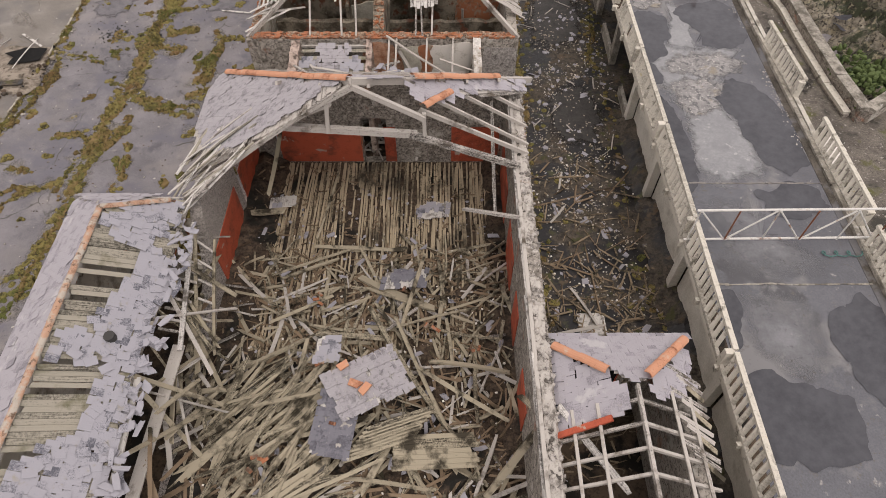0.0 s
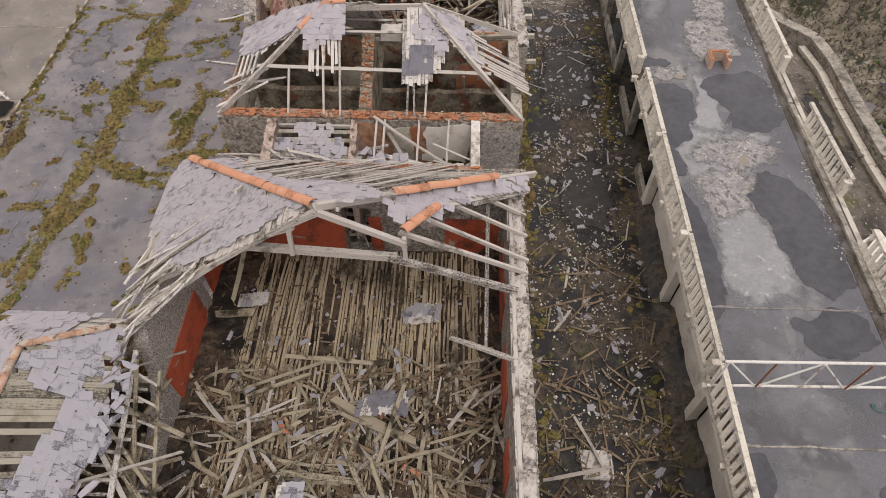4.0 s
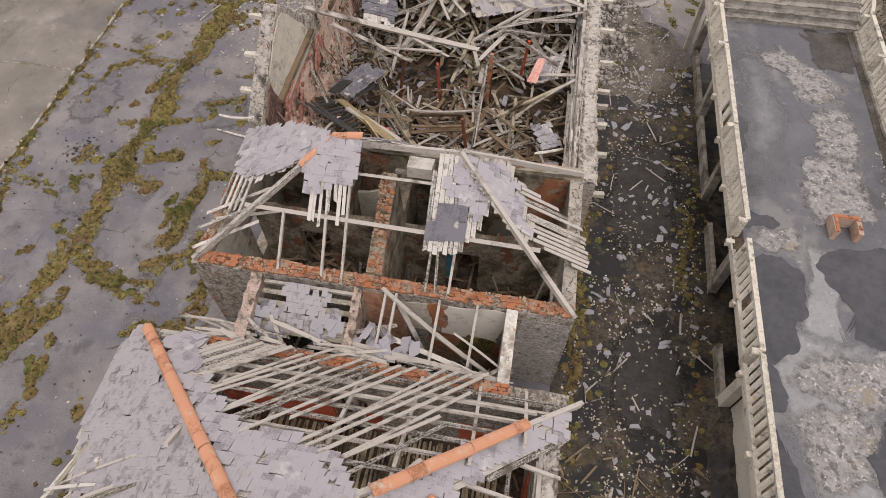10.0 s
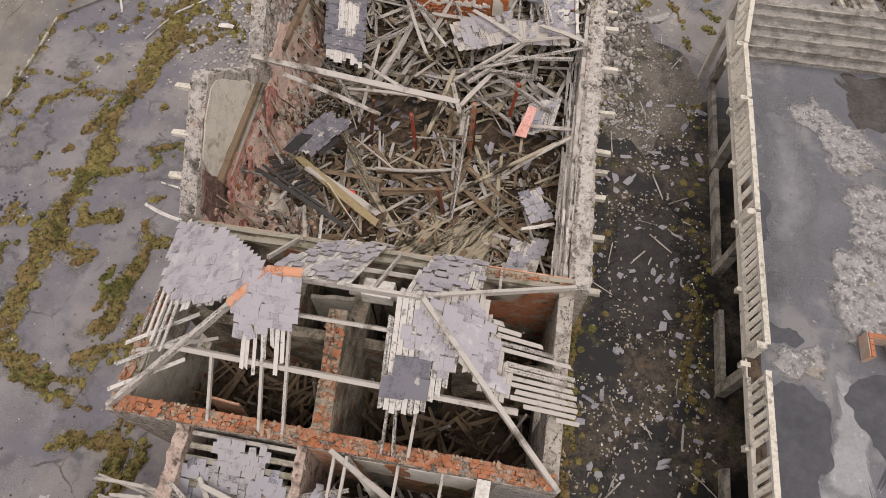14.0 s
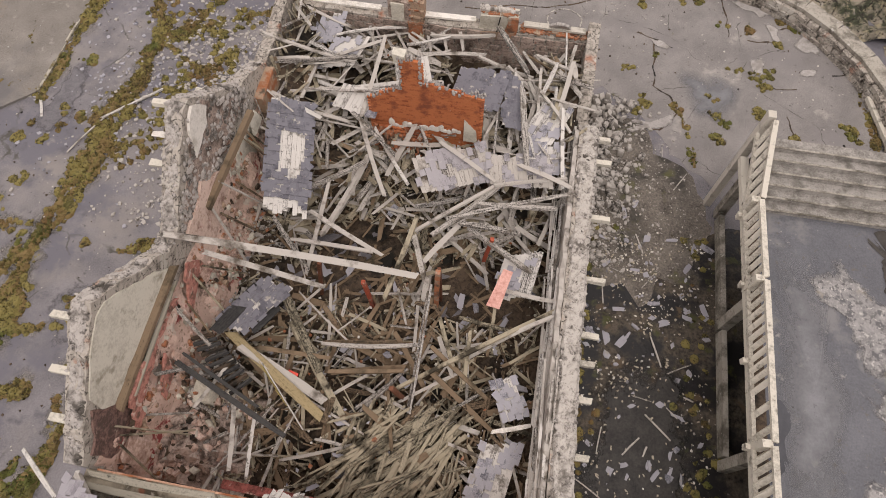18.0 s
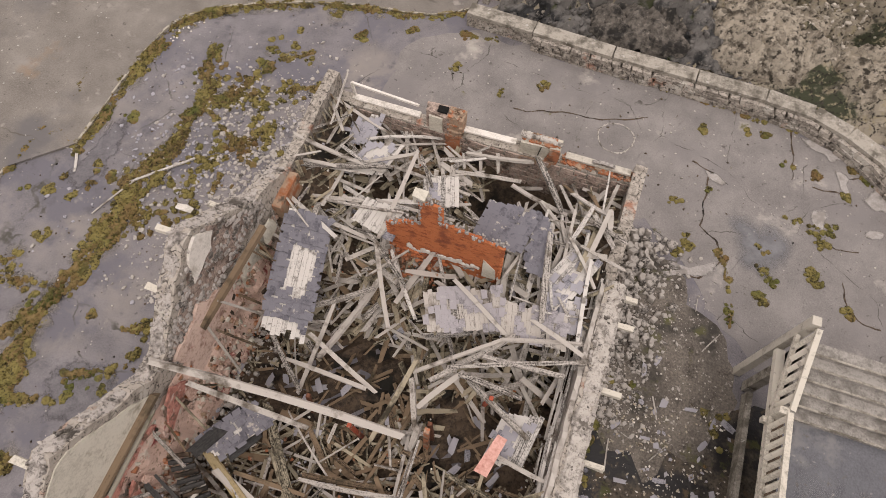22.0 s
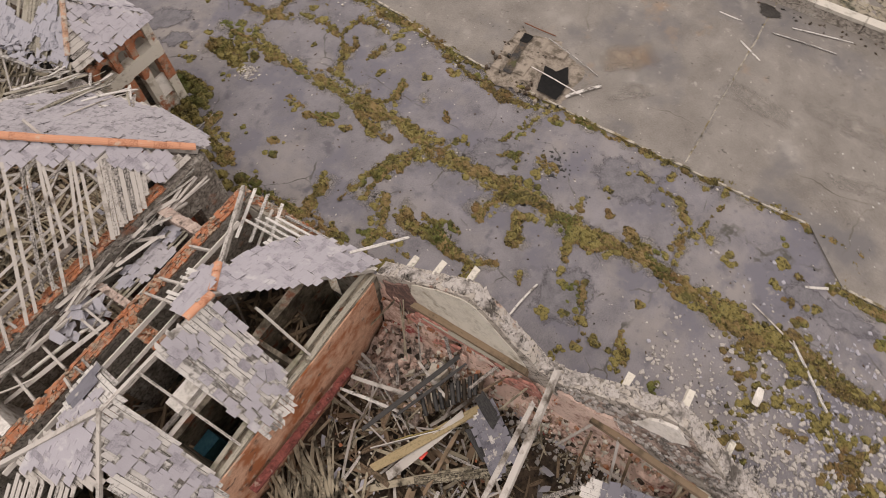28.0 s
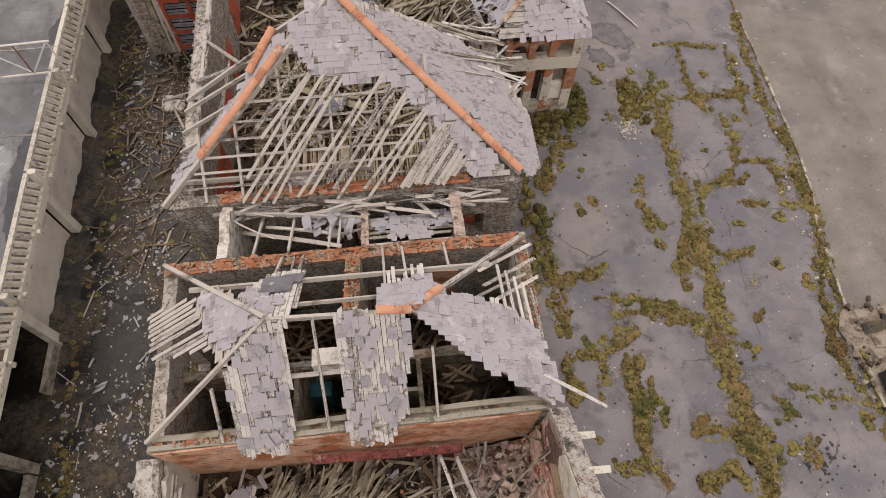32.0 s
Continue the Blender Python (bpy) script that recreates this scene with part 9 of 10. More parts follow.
splinters("fallen_slates", 70, lambda: (lambda x, y: (x, y, rubble_north(x, y) + rnd.uniform(0.1, 0.3)))(rnd.uniform(-6.3, 2.2), rnd.uniform(23.8, 37.4)),
          lambda: rnd.uniform(0.2, 0.36), lambda: rnd.uniform(0.1, 0.2), blue_slate, "loose slates scattered over the rubble", 0.3, piece_name="slate")
splinters("fallen_slates", 55, lambda: (lambda x, y: (x, y, max(0.28, rubble_south(x, y)) + 0.12))(rnd.uniform(-6.3, 1.9), rnd.uniform(3.5, 13.0)),
          lambda: rnd.uniform(0.2, 0.36), lambda: rnd.uniform(0.1, 0.2), blue_slate, "loose slates scattered in the hall", 0.2, piece_name="slate")
splinters("fallen_slates", 150, lambda: (rnd.uniform(-7.3, -6.6), rnd.uniform(2, 10.8), 3.75 + rnd.uniform(0, .25)),
          lambda: rnd.uniform(0.2, 0.36), lambda: rnd.uniform(0.1, 0.2), blue_slate, "slates slipped into the valley gutter", 0.2, piece_name="slate")

# ---- litter, stones ----
def lane_spot(lo, hi):
    """A place in the lane, where litter has gathered."""
    while True:
        x, y = rnd.choice((rnd.uniform(2.9, 7.2), rnd.gauss(4.9, 1.0))), rnd.uniform(lo, hi)
        if 2.8 < x < 7.3 and noise.noise((x * 0.8, y * 0.8, 5)) + 0.5 * noise.noise((x * 2.2, y * 2.2, 1)) > rnd.uniform(-0.5, 0.35):
            return x, y, 0.014


scatter("lane_chips", 2300, lambda: lane_spot(4, 36.5), lambda: rnd.choice((0.02, 0.025, 0.03, 0.04, 0.05, 0.08)), stone_mat, "pale chips of slate, glass and litter in the mud", 0.25)
scatter("lane_chips", 1000, lambda: lane_spot(4, 33), lambda: rnd.choice((0.03, 0.04, 0.05, 0.07, 0.1)), white_paint, "white litter in the mud", 0.2)
scatter("lane_shards", 330, lambda: lane_spot(4, 33), lambda: rnd.choice((0.08, 0.11, 0.16, 0.26)) * rnd.uniform(.8, 1.2), blue_slate, "broken slate shards trodden into the mud", 0.14)
splinters("lane_leaves", 1100, lambda: (lambda p: (p[0], p[1], 0.03))(lane_spot(4, 33)), lambda: rnd.uniform(.03, .09), lambda: rnd.uniform(.025, .06), leaf_litter, "pale leaves, splinters and scraps in the mud", 0.2)
splinters("lane_slates", 85, lambda: (rnd.choice((rnd.uniform(3.1, 7.0), rnd.gauss(5.6, .6))), rnd.uniform(4, 34), 0.03), lambda: rnd.uniform(0.12, 0.36), lambda: rnd.uniform(.08, .22), blue_slate, "broken slates in the mud", 0.08, piece_name="slate")
scatter("stone_spill", 1700, lambda: (lambda a: (3.0 + abs(rnd.gauss(0, 0.8)), rnd.uniform(31.5, 38.0), 0.0))(0), lambda: rnd.choice((0.04, 0.06, 0.09, 0.13, 0.2)) * rnd.uniform(.8, 1.2), yard_stone, "stones spilled from the broken east wall", 0.4)
scatter("stone_spill", 3400, lambda: (-7.2 - abs(rnd.gauss(0, 2.4)), rnd.choice((rnd.gauss(36.0, 2.2), rnd.uniform(30.5, 39.5))), 0.0), lambda: rnd.choice((0.04, 0.06, 0.09, 0.13, 0.2)), yard_stone, "stones spilled on the mossy yard", 0.3)
scatter("stone_spill", 300, lambda: (-7.2 - abs(rnd.gauss(0, 0.3)), rnd.uniform(24, 34), 0.0), lambda: rnd.uniform(0.06, 0.2), stone_mat, "stones at the foot of the west wall", 0.5)
scatter("yard_crumbs", 170, lambda: (rnd.uniform(-6, 12), rnd.uniform(38.5, 43.8), 0.006), lambda: rnd.choice((0.02, 0.03, 0.05, 0.1)), rubble_shade_mat, "dark crumbs of dirt on the concrete yard", 0.3)
scatter("yard_chips", 420, lambda: (rnd.uniform(-6, 12), rnd.uniform(38.5, 43.8), 0.006), lambda: rnd.choice((0.02, 0.03, 0.05, 0.09)), stone_mat, "pale chips on the concrete yard", 0.3)
scatter("yard_crumbs", 900, lambda: (rnd.uniform(-17, -8), rnd.uniform(8, 43), 0.0), lambda: rnd.choice((0.02, 0.03, 0.05, 0.09)), rubble_shade_mat, "dark crumbs of dirt on the asphalt", 0.3)
scatter("yard_chips", 500, lambda: (rnd.uniform(-17, -8), rnd.uniform(8, 43), 0.0), lambda: rnd.choice((0.03, 0.04, 0.06, 0.09)), stone_mat, "pale chips on the asphalt", 0.3)
scatter("slate_chips", 420, lambda: (rnd.gauss(-12.0, 1.9), rnd.gauss(36.0, 2.0), 0.004), lambda: rnd.choice((0.05, 0.09, 0.14, 0.2)), blue_slate, "broken slate bits on the mossy yard", 0.2)
scatter("yard_chips", 160, lambda: (-17.3 + rnd.gauss(0, .3), rnd.uniform(8, 34), 0.05), lambda: rnd.choice((0.04, 0.06, 0.1, 0.15)), stone_mat, "pale chips along the kerb", 0.3)
scatter("yard_chips", 220, lambda: (-15.2 + rnd.gauss(0, .5), rnd.gauss(41.5, 1.0), 0.0), lambda: rnd.choice((0.04, 0.06, 0.1)), white_paint, "white chips by the kerb", 0.3)
# Lumps added in place of a dark stain and tuft on the asphalt.
scatter("dark_heap", 45, lambda: (rnd.gauss(-14.9, .3), rnd.gauss(24.8, .3), 0.0), lambda: rnd.uniform(0.05, 0.16), black_paint, "small black lumps standing for a dark stain with a tuft", 0.3)
scatter("rubble_wall_foot", 700, lambda: (lambda x, y: (x, y, rubble_north(x, y) + rnd.uniform(-.1, .15)))(-6.3 + abs(rnd.gauss(0, .5)), rnd.uniform(23.8, 33.5)), lambda: rnd.choice((0.05, 0.08, 0.12, 0.2)), yard_stone, "stones and plaster fallen inside the wall", 0.5)
scatter("rubble_bricks", 160, lambda: (rnd.uniform(-3.3, -1.8), rnd.uniform(33.2, 33.95), rnd.uniform(1.8, 2.2)), lambda: rnd.uniform(0.08, 0.2), brick_mat, "orange bricks fallen at the gable", 0.5)

# ---- moss ----
moss_beds, moss_blades, silt_beds = Geo(), Geo(), Geo()


def tuft(x, y, r, h):
    """A low cushion with short stalks."""
    n = 8
    base, crown = [], []
    for k in range(n):
        a = 2 * math.pi * k / n
        rr = r * rnd.uniform(0.7, 1.25)
        top = rnd.uniform(0.55, 0.95)
        base.append((x + rr * math.cos(a), y + rr * math.sin(a), 0.003))
        crown.append((x + 0.72 * rr * math.cos(a), y + 0.72 * rr * math.sin(a), h * top))
    k0 = len(moss_beds.v)
    moss_beds.v += base + crown + [(x + rnd.uniform(-.2, .2) * r, y + rnd.uniform(-.2, .2) * r, h * rnd.uniform(0.85, 1.15))]
    for k in range(n):
        m = (k + 1) % n
        moss_beds.f += [[k0 + k, k0 + m, k0 + n + m, k0 + n + k], [k0 + n + k, k0 + n + m, k0 + 2 * n]]
        moss_beds.uv += [(0, 0)] * 7
    for k in range(max(5, int(150 * r))):
        a, d = rnd.uniform(0, 6.28), r * math.sqrt(rnd.random())
        px, py = x + d * math.cos(a), y + d * math.sin(a)
        z = h * (1 - d / r) * 0.8
        e, w = rnd.uniform(0, 6.28), rnd.uniform(0.01, 0.03)
        t = h * rnd.uniform(0.5, 1.3)
        moss_blades.poly([(px - w * math.cos(e), py - w * math.sin(e), z), (px + w * math.cos(e), py + w * math.sin(e), z),
                          (px + rnd.uniform(-.05, .05), py + rnd.uniform(-.05, .05), z + t)])


CELL = 0.055
moss_level, moss_warp = {}, {}


def moss_strip(width, *pts):
    """A mat of moss along a line, bulging and thinning, with loose tufts beside it."""
    for (xa, ya), (xb, yb) in zip(pts, pts[1:]):
        length = max(0.05, math.hypot(xb - xa, yb - ya))
        ux, uy = (xb - xa) / length, (yb - ya) / length
        reach = 0.5 * width + 0.5
        for i in range(int((min(xa, xb) - reach) / CELL), int((max(xa, xb) + reach) / CELL) + 1):
            for j in range(int((min(ya, yb) - reach) / CELL), int((max(ya, yb) + reach) / CELL) + 1):
                x, y = i * CELL, j * CELL
                if abs((x - xa) * uy - (y - ya) * ux) > reach:
                    continue
                if (i, j) not in moss_warp:
                    w1, w2 = noise.noise_vector((x * 0.8, y * 0.8, 2)), noise.noise_vector((x * 2.6, y * 2.6, 5))
                    moss_warp[i, j] = (0.3 * w1.x + 0.16 * w2.x, 0.3 * w1.y + 0.16 * w2.y,
                                       0.52 + 1.15 * noise.noise((x * 0.75, y * 0.75, 6)) + 0.7 * noise.noise((x * 2.1, y * 2.1, 1)), 0.1 * noise.noise((x * 4.5, y * 4.5, 3)) + 0.05 * noise.noise((x * 11, y * 11, 3)) - 0.01)
                wx, wy, swell, rag = moss_warp[i, j]
                px, py = x + wx - xa, y + wy - ya
                t = max(0.0, min(length, px * ux + py * uy))
                v = 0.5 * width * min(1.25, swell) - math.hypot(px - t * ux, py - t * uy) + rag
                if v > moss_level.get((i, j), -0.1):
                    moss_level[i, j] = v
        for i in range(max(2, int(length * (8 + 28 * width)))):
            t = rnd.random()
            x, y = xa + (xb - xa) * t, ya + (yb - ya) * t
            wob = noise.noise((x * 0.9, y * 0.9, 2))
            k = 0.5 + 1.0 * noise.noise((x * 0.9, y * 0.9, 6)) + 0.35 * noise.noise((x * 2.7, y * 2.7, 1))
            if k < 0.22:
                continue
            r = rnd.choice((0.03, 0.045, 0.06, 0.085, 0.12)) * rnd.uniform(.8, 1.2)
            px, py = x - wob * 0.25 + rnd.gauss(0, 0.4) * width * k, y - wob * 0.2 + rnd.gauss(0, 0.4) * width * k
            tuft(px, py, r, r * rnd.uniform(0.22, 0.5))
            if rnd.random() < 0.16 and x < -7:
                ring, rs = [], rnd.uniform(0.2, 0.6)
                for j in range(7):
                    rr = rs * rnd.uniform(0.6, 1.2)
                    ring.append((px + rr * math.cos(j * 0.9), py + rr * math.sin(j * 0.9), 0.002 + 0.0001 * (i % 9)))
                k0 = len(silt_beds.uv)
                silt_beds.fan(ring, (px, py, 0.0035))
                silt_beds.uv[k0:] = [(0.75 / PLAN, 0) if (u - k0) % 3 == 0 else (0.1 / PLAN, 0) for u in range(k0, len(silt_beds.uv))]


def moss_mats():
    """The mats as two sheets: thick green-olive hearts and thin rusty rims."""
    sheets = {"heart": (Geo(), {}), "rim": (Geo(), {})}
    chance = random.Random(5)
    for (i, j), v in moss_level.items():
        square = [(i, j), (i + 1, j), (i + 1, j + 1), (i, j + 1)]
        levels = [moss_level.get(c, -0.1) for c in square]
        if max(levels) < 0.0 or sum(l > -0.03 for l in levels) < 3:
            continue
        geo, index = sheets["heart" if sum(levels) / 4 > 0.085 + 0.08 * chance.random() + 0.2 * noise.noise((i * CELL * 0.7, j * CELL * 0.7, 12)) else "rim"]
        face = []
        for (a, b), l in zip(square, levels):
            if (a, b) not in index:
                x, y = a * CELL, b * CELL
                h = -0.01 if l <= 0 else 0.02 + 0.13 * min(1.0, l / 0.16) ** 0.6 * (0.7 + 0.7 * noise.noise((x * 4, y * 4, 8))) + 0.07 * noise.noise((x * 12, y * 12, 4)) + chance.uniform(-.02, .02)
                e = noise.noise_vector((x * 15, y * 15, 1)) * 0.025
                index[a, b] = len(geo.v)
                geo.v.append((x + e.x, y + e.y, h))
            face.append(index[a, b])
        geo.f.append(face)
        geo.uv += [(0, 0)] * 4
        if chance.random() < 0.3 and v > -0.02:
            x, y, r = i * CELL + chance.uniform(-.03, .03), j * CELL + chance.uniform(-.03, .03), chance.uniform(.03, .07)
            tuft(x, y, r, chance.uniform(.06, .16) * min(1.0, 0.4 + v / 0.2))
    solo("moss_mat", sheets["heart"][0], moss_mat, "thick olive and green moss mats along the asphalt cracks", "moss", kind="stuff", at=(0, 0, 0))
    solo("moss_fringe", sheets["rim"][0], moss_rust, "thin rust-brown fringes of the moss mats", "moss", kind="stuff", at=(0, 0, 0))


moss_strip(0.55, (-13.9, 10.0), (-13.5, 12.6), (-13.5, 15.2), (-13.3, 17.0), (-13.5, 19.2), (-13.1, 20.8), (-13.2, 22.4), (-13.3, 23.9), (-13.2, 25.3))
moss_strip(0.42, (-18.1, 7.5), (-17.8, 11.2), (-17.8, 13.7), (-17.7, 15.9), (-17.6, 18.0), (-16.8, 20.0), (-16.6, 22.0), (-16.9, 23.5))
moss_strip(0.45, (-12.5, 20.3), (-12.0, 19.9), (-10.6, 19.4), (-9.2, 19.1))
moss_strip(0.3, (-15.2, 8.8), (-15.0, 11.4), (-15.8, 12.4), (-15.8, 14.4))
moss_strip(0.25, (-14.2, 8.6), (-17.2, 8.9), (-17.0, 11.3), (-16.9, 12.7))
moss_strip(0.25, (-13.8, 11.5), (-17.1, 11.3))
moss_strip(0.25, (-14.1, 15.7), (-16.0, 14.6), (-17.0, 14.5), (-16.9, 16.2))
moss_strip(0.25, (-15.5, 16.2), (-17.5, 16.5))
moss_strip(0.25, (-13.4, 17.4), (-14.2, 18.2), (-15.3, 18.1))
moss_strip(0.3, (-12.1, 14.9), (-11.9, 16.8))
moss_strip(0.4, (-8.5, 21.0), (-9.5, 21.1), (-10.3, 20.5))
moss_strip(0.3, (-9.3, 21.2), (-9.1, 22.5))
moss_strip(0.4, (-10.1, 21.4), (-10.0, 22.6), (-10.1, 23.6))
moss_strip(0.45, (-11.4, 23.6), (-13.1, 23.8))
moss_strip(0.4, (-8.8, 24.5), (-9.9, 24.4), (-10.2, 25.1))
moss_strip(0.4, (-11.5, 25.1), (-12.3, 24.8))
moss_strip(0.4, (-8.5, 18.6), (-9.8, 18.5))
moss_strip(0.5, (-8.4, 16.6), (-8.2, 18.4), (-8.3, 19.5), (-8.2, 22.3))
moss_strip(0.3, (-14.1, 23.0), (-14.7, 23.7), (-14.6, 25.0))
moss_strip(0.4, (-12.6, 10.4), (-12.4, 11.8))
moss_strip(0.6, (-10.3, 12.1), (-8.6, 14.7))
moss_strip(0.45, (-12.7, 29.8), (-12.5, 32.3), (-12.2, 34.9), (-12.3, 37.0), (-12.3, 39.0))
moss_strip(0.4, (-11.2, 27.7), (-10.0, 28.2))
moss_strip(0.4, (-10.4, 29.7), (-9.6, 30.0))
moss_strip(0.4, (-11.0, 43.5), (-13.5, 42.3), (-15.0, 41.1), (-15.3, 37.2), (-15.5, 34.6))
moss_strip(0.45, (-11.0, 43.4), (-8.6, 44.0), (-6.2, 44.3), (-4.8, 45.1))
moss_strip(0.3, (-9.6, 41.3), (-10.7, 40.7))
moss_strip(0.5, (-13.6, 14.7), (-13.5, 18.2), (-13.2, 22.2), (-13.2, 26.1), (-13.0, 30.1))
moss_strip(0.5, (-13.0, 32.2), (-12.6, 35.2), (-12.2, 38.1))
moss_strip(0.34, (-18.0, 13.3), (-17.5, 18.7), (-17.15, 24.1), (-17.2, 28.4), (-17.4, 32.8), (-17.0, 35.0), (-15.6, 34.9), (-15.6, 37.7), (-15.3, 40.9), (-13.3, 42.5), (-10.8, 44.0), (-9.1, 44.3))
moss_strip(0.2, (-16.2, 27.1), (-15.8, 29.4))
moss_strip(0.2, (-17.2, 30.4), (-15.0, 30.5))
moss_strip(0.2, (-15.1, 29.8), (-13.5, 30.0))
moss_strip(0.35, (-14.3, 11.1), (-13.6, 12.9), (-13.4, 16.3), (-12.5, 19.1), (-13.2, 24.8), (-13.1, 27.5))
moss_strip(0.25, (-14.6, 22.8), (-17.4, 23.6))
moss_strip(0.25, (-16.1, 15.2), (-14.1, 15.5), (-13.6, 18.2))
moss_strip(0.3, (-12.3, 20.0), (-10.0, 19.8))
moss_strip(0.3, (-10.7, 22.0), (-9.9, 24.0))
moss_strip(0.5, (3.1, 17.5), (3.2, 24))
moss_strip(0.4, (3.2, 24.5), (3.4, 31))
moss_strip(0.3, (6.4, 22.5), (6.9, 25.5))
moss_strip(0.5, (-8.0, 16.8), (-7.6, 18.6))
moss_strip(0.1, (-4.6, 44.1), (-3.2, 44.15))
moss_strip(0.05, (0.5, 44.0), (3, 43.9), (8, 43.5))
moss_strip(0.5, (-9.4, 36.2), (-11.8, 37.4))
for i in range(60):
    x, y = rnd.gauss(-11.2, 1.3), rnd.uniform(32.5, 40.3)
    if x < -7.6 and noise.noise((x * .5, y * .5, 4)) > -0.1:
        for k in range(rnd.randint(4, 14)):
            tuft(x + rnd.gauss(0, 0.22), y + rnd.gauss(0, 0.22), rnd.uniform(0.05, 0.16), rnd.uniform(.04, .1))
for i in range(110):
    x, y = rnd.uniform(-16.8, -8), rnd.uniform(9, 43)
    for k in range(rnd.randint(1, 7)):
        tuft(x + rnd.gauss(0, 0.1), y + rnd.gauss(0, 0.1), rnd.uniform(0.06, 0.17), 0.05)
for pts in (((-13.6, 20.4), (-12.8, 20.3), (-11.7, 20.2)), ((-12.2, 14.8), (-11.9, 15.9), (-12.0, 16.9)), ((-10.3, 20.4), (-8.9, 21.0)), ((-10.5, 21.3), (-10.0, 22.2), (-10.1, 23.2), (-10.2, 23.7)), ((-10.1, 23.9), (-10.0, 24.5), (-10.2, 25.1)),
            ((-11.5, 23.5), (-12.6, 23.8), (-13.2, 24.5)), ((-12.2, 24.8), (-11.4, 25.3)), ((-11.9, 26.7), (-13.2, 26.6), (-14.1, 26.3)), ((-12.9, 10.3), (-12.4, 11.7)), ((-8.4, 18.5), (-9.9, 18.3)), ((-13.6, 28.1), (-13.6, 29.6), (-15.0, 29.9), (-16.0, 29.1))):
    moss_strip(0.42, *pts)
moss_strip(0.6, (-13.3, 19.1), (-12.8, 20.2), (-13.1, 21.6), (-13.1, 22.9), (-13.0, 23.8), (-13.2, 25.0), (-13.0, 26.0), (-12.8, 27.4), (-13.2, 28.6), (-12.9, 31.2))
moss_strip(0.6, (-12.9, 31.2), (-12.7, 33.0), (-13.1, 34.2), (-12.5, 35.6), (-12.5, 37.3), (-12.4, 38.2), (-13.1, 39.9))
moss_strip(0.6, (-11.0, 40.2), (-11.2, 38.6), (-11.8, 38.3))
moss_strip(0.28, (-17.0, 37.8), (-17.0, 36.1))
moss_strip(0.35, (-17.1, 34.9), (-15.6, 35.2))
moss_strip(0.4, (-9.5, 39.4), (-8.7, 39.9))
for x, y, w in ((-10.4, 15.7, .55), (-12.2, 17.4, .4), (-14.8, 19.2, .4), (-14.6, 20.3, .35), (-10.0, 13.2, .5), (-17.1, 18.9, .6), (-16.8, 20.7, .7), (-16.9, 23.1, .6), (-10.8, 23.1, .55), (-8.3, 22.1, .7), (-16.0, 22.9, .4), (-10.2, 23.6, .6), (-9.7, 37.6, .8), (-10.3, 34.9, .6),
                (-11.8, 34.5, .5), (-11.5, 33.4, .5), (-10.2, 36.8, .5), (-10.8, 38.8, .5), (-13.1, 31.9, .5), (-15.3, 33.4, .4), (-14.3, 33.5, .4), (-9.9, 41.2, .3), (-11.2, 40.9, .3), (-9.5, 43.4, .3), (-8.2, 42.7, .3), (-6.4, 43.6, .35), (-10.6, 27.9, .6), (-11.8, 25.1, .6), (-10.1, 29.7, .5), (-9.7, 28.8, .4), (-10.5, 25.9, .4), (-11.9, 26.8, .5)):
    moss_strip(w, (x, y), (x + 0.12, y + 0.1))
moss_strip(0.2, (6.1, 38.1), (6.2, 37.3), (6.4, 36.6), (6.5, 35.6))
moss_strip(0.25, (12.1, 40.8), (12.2, 40.0), (12.4, 39.0), (12.4, 37.3))
for x, y in ((8.8, 38.0), (8.9, 37.9), (8.7, 38.2), (11.7, 37.9), (11.8, 37.7), (11.6, 38.0), (10.1, 42.3), (10.3, 42.2), (9.9, 42.5), (9.7, 42.5), (4.3, 39.5), (4.8, 38.1), (4.9, 37.9), (7.3, 36.9), (8.0, 40.0), (9.1, 39.9), (8.7, 39.8), (7.2, 38.5), (7.6, 42.0), (6.7, 43.0), (4.7, 42.6), (6.1, 42.9), (9.5, 41.4), (9.9, 37.3), (5.2, 40.2), (7.3, 37.8), (7.6, 37.5), (8.9, 39.3), (8.5, 41.9), (4.6, 37.5),
             (-6.5, 43.5), (-4.3, 42.4), (-2.4, 41.8), (-8.8, 39.8), (-9.5, 43.4), (-1.0, 42.6), (-10.4, 41.4), (-11.1, 40.9), (-4.5, 44.0)):
    for k in range(rnd.randint(3, 12)):
        tuft(x + rnd.gauss(0, 0.1), y + rnd.gauss(0, 0.1), rnd.uniform(0.05, 0.13), 0.06)
for i in range(420):
    tuft(rnd.choice((rnd.gauss(3.15, .2), rnd.gauss(3.3, .4), rnd.gauss(6.7, .3))), rnd.uniform(6, 33), rnd.uniform(0.05, 0.16), 0.05)
# ---- mud bank under the terrace, weeds and rubble by the annex ----
def bank(x, y):
    s = max(0.0, min(1.0, (x - 6.75) / 0.75))
    return -0.04 + s * (0.42 + 0.35 * noise.noise((0, y * 0.9, 3)) + 0.15 * noise.noise((x * 3, y * 3, 1)))


heap("mud_bank", 6.75, 7.5, 3.0, 19.0, bank, mud, "bank of dark mud washed against the terrace wall", step=0.15, bump=0.05)
scatter("weed_stones", 100, lambda: (rnd.gauss(-12.2, .22), rnd.gauss(12.6, .25), 0.0), lambda: rnd.choice((.05, .09, .14)), stone_mat, "small heap of broken pale bricks on the asphalt", .5)
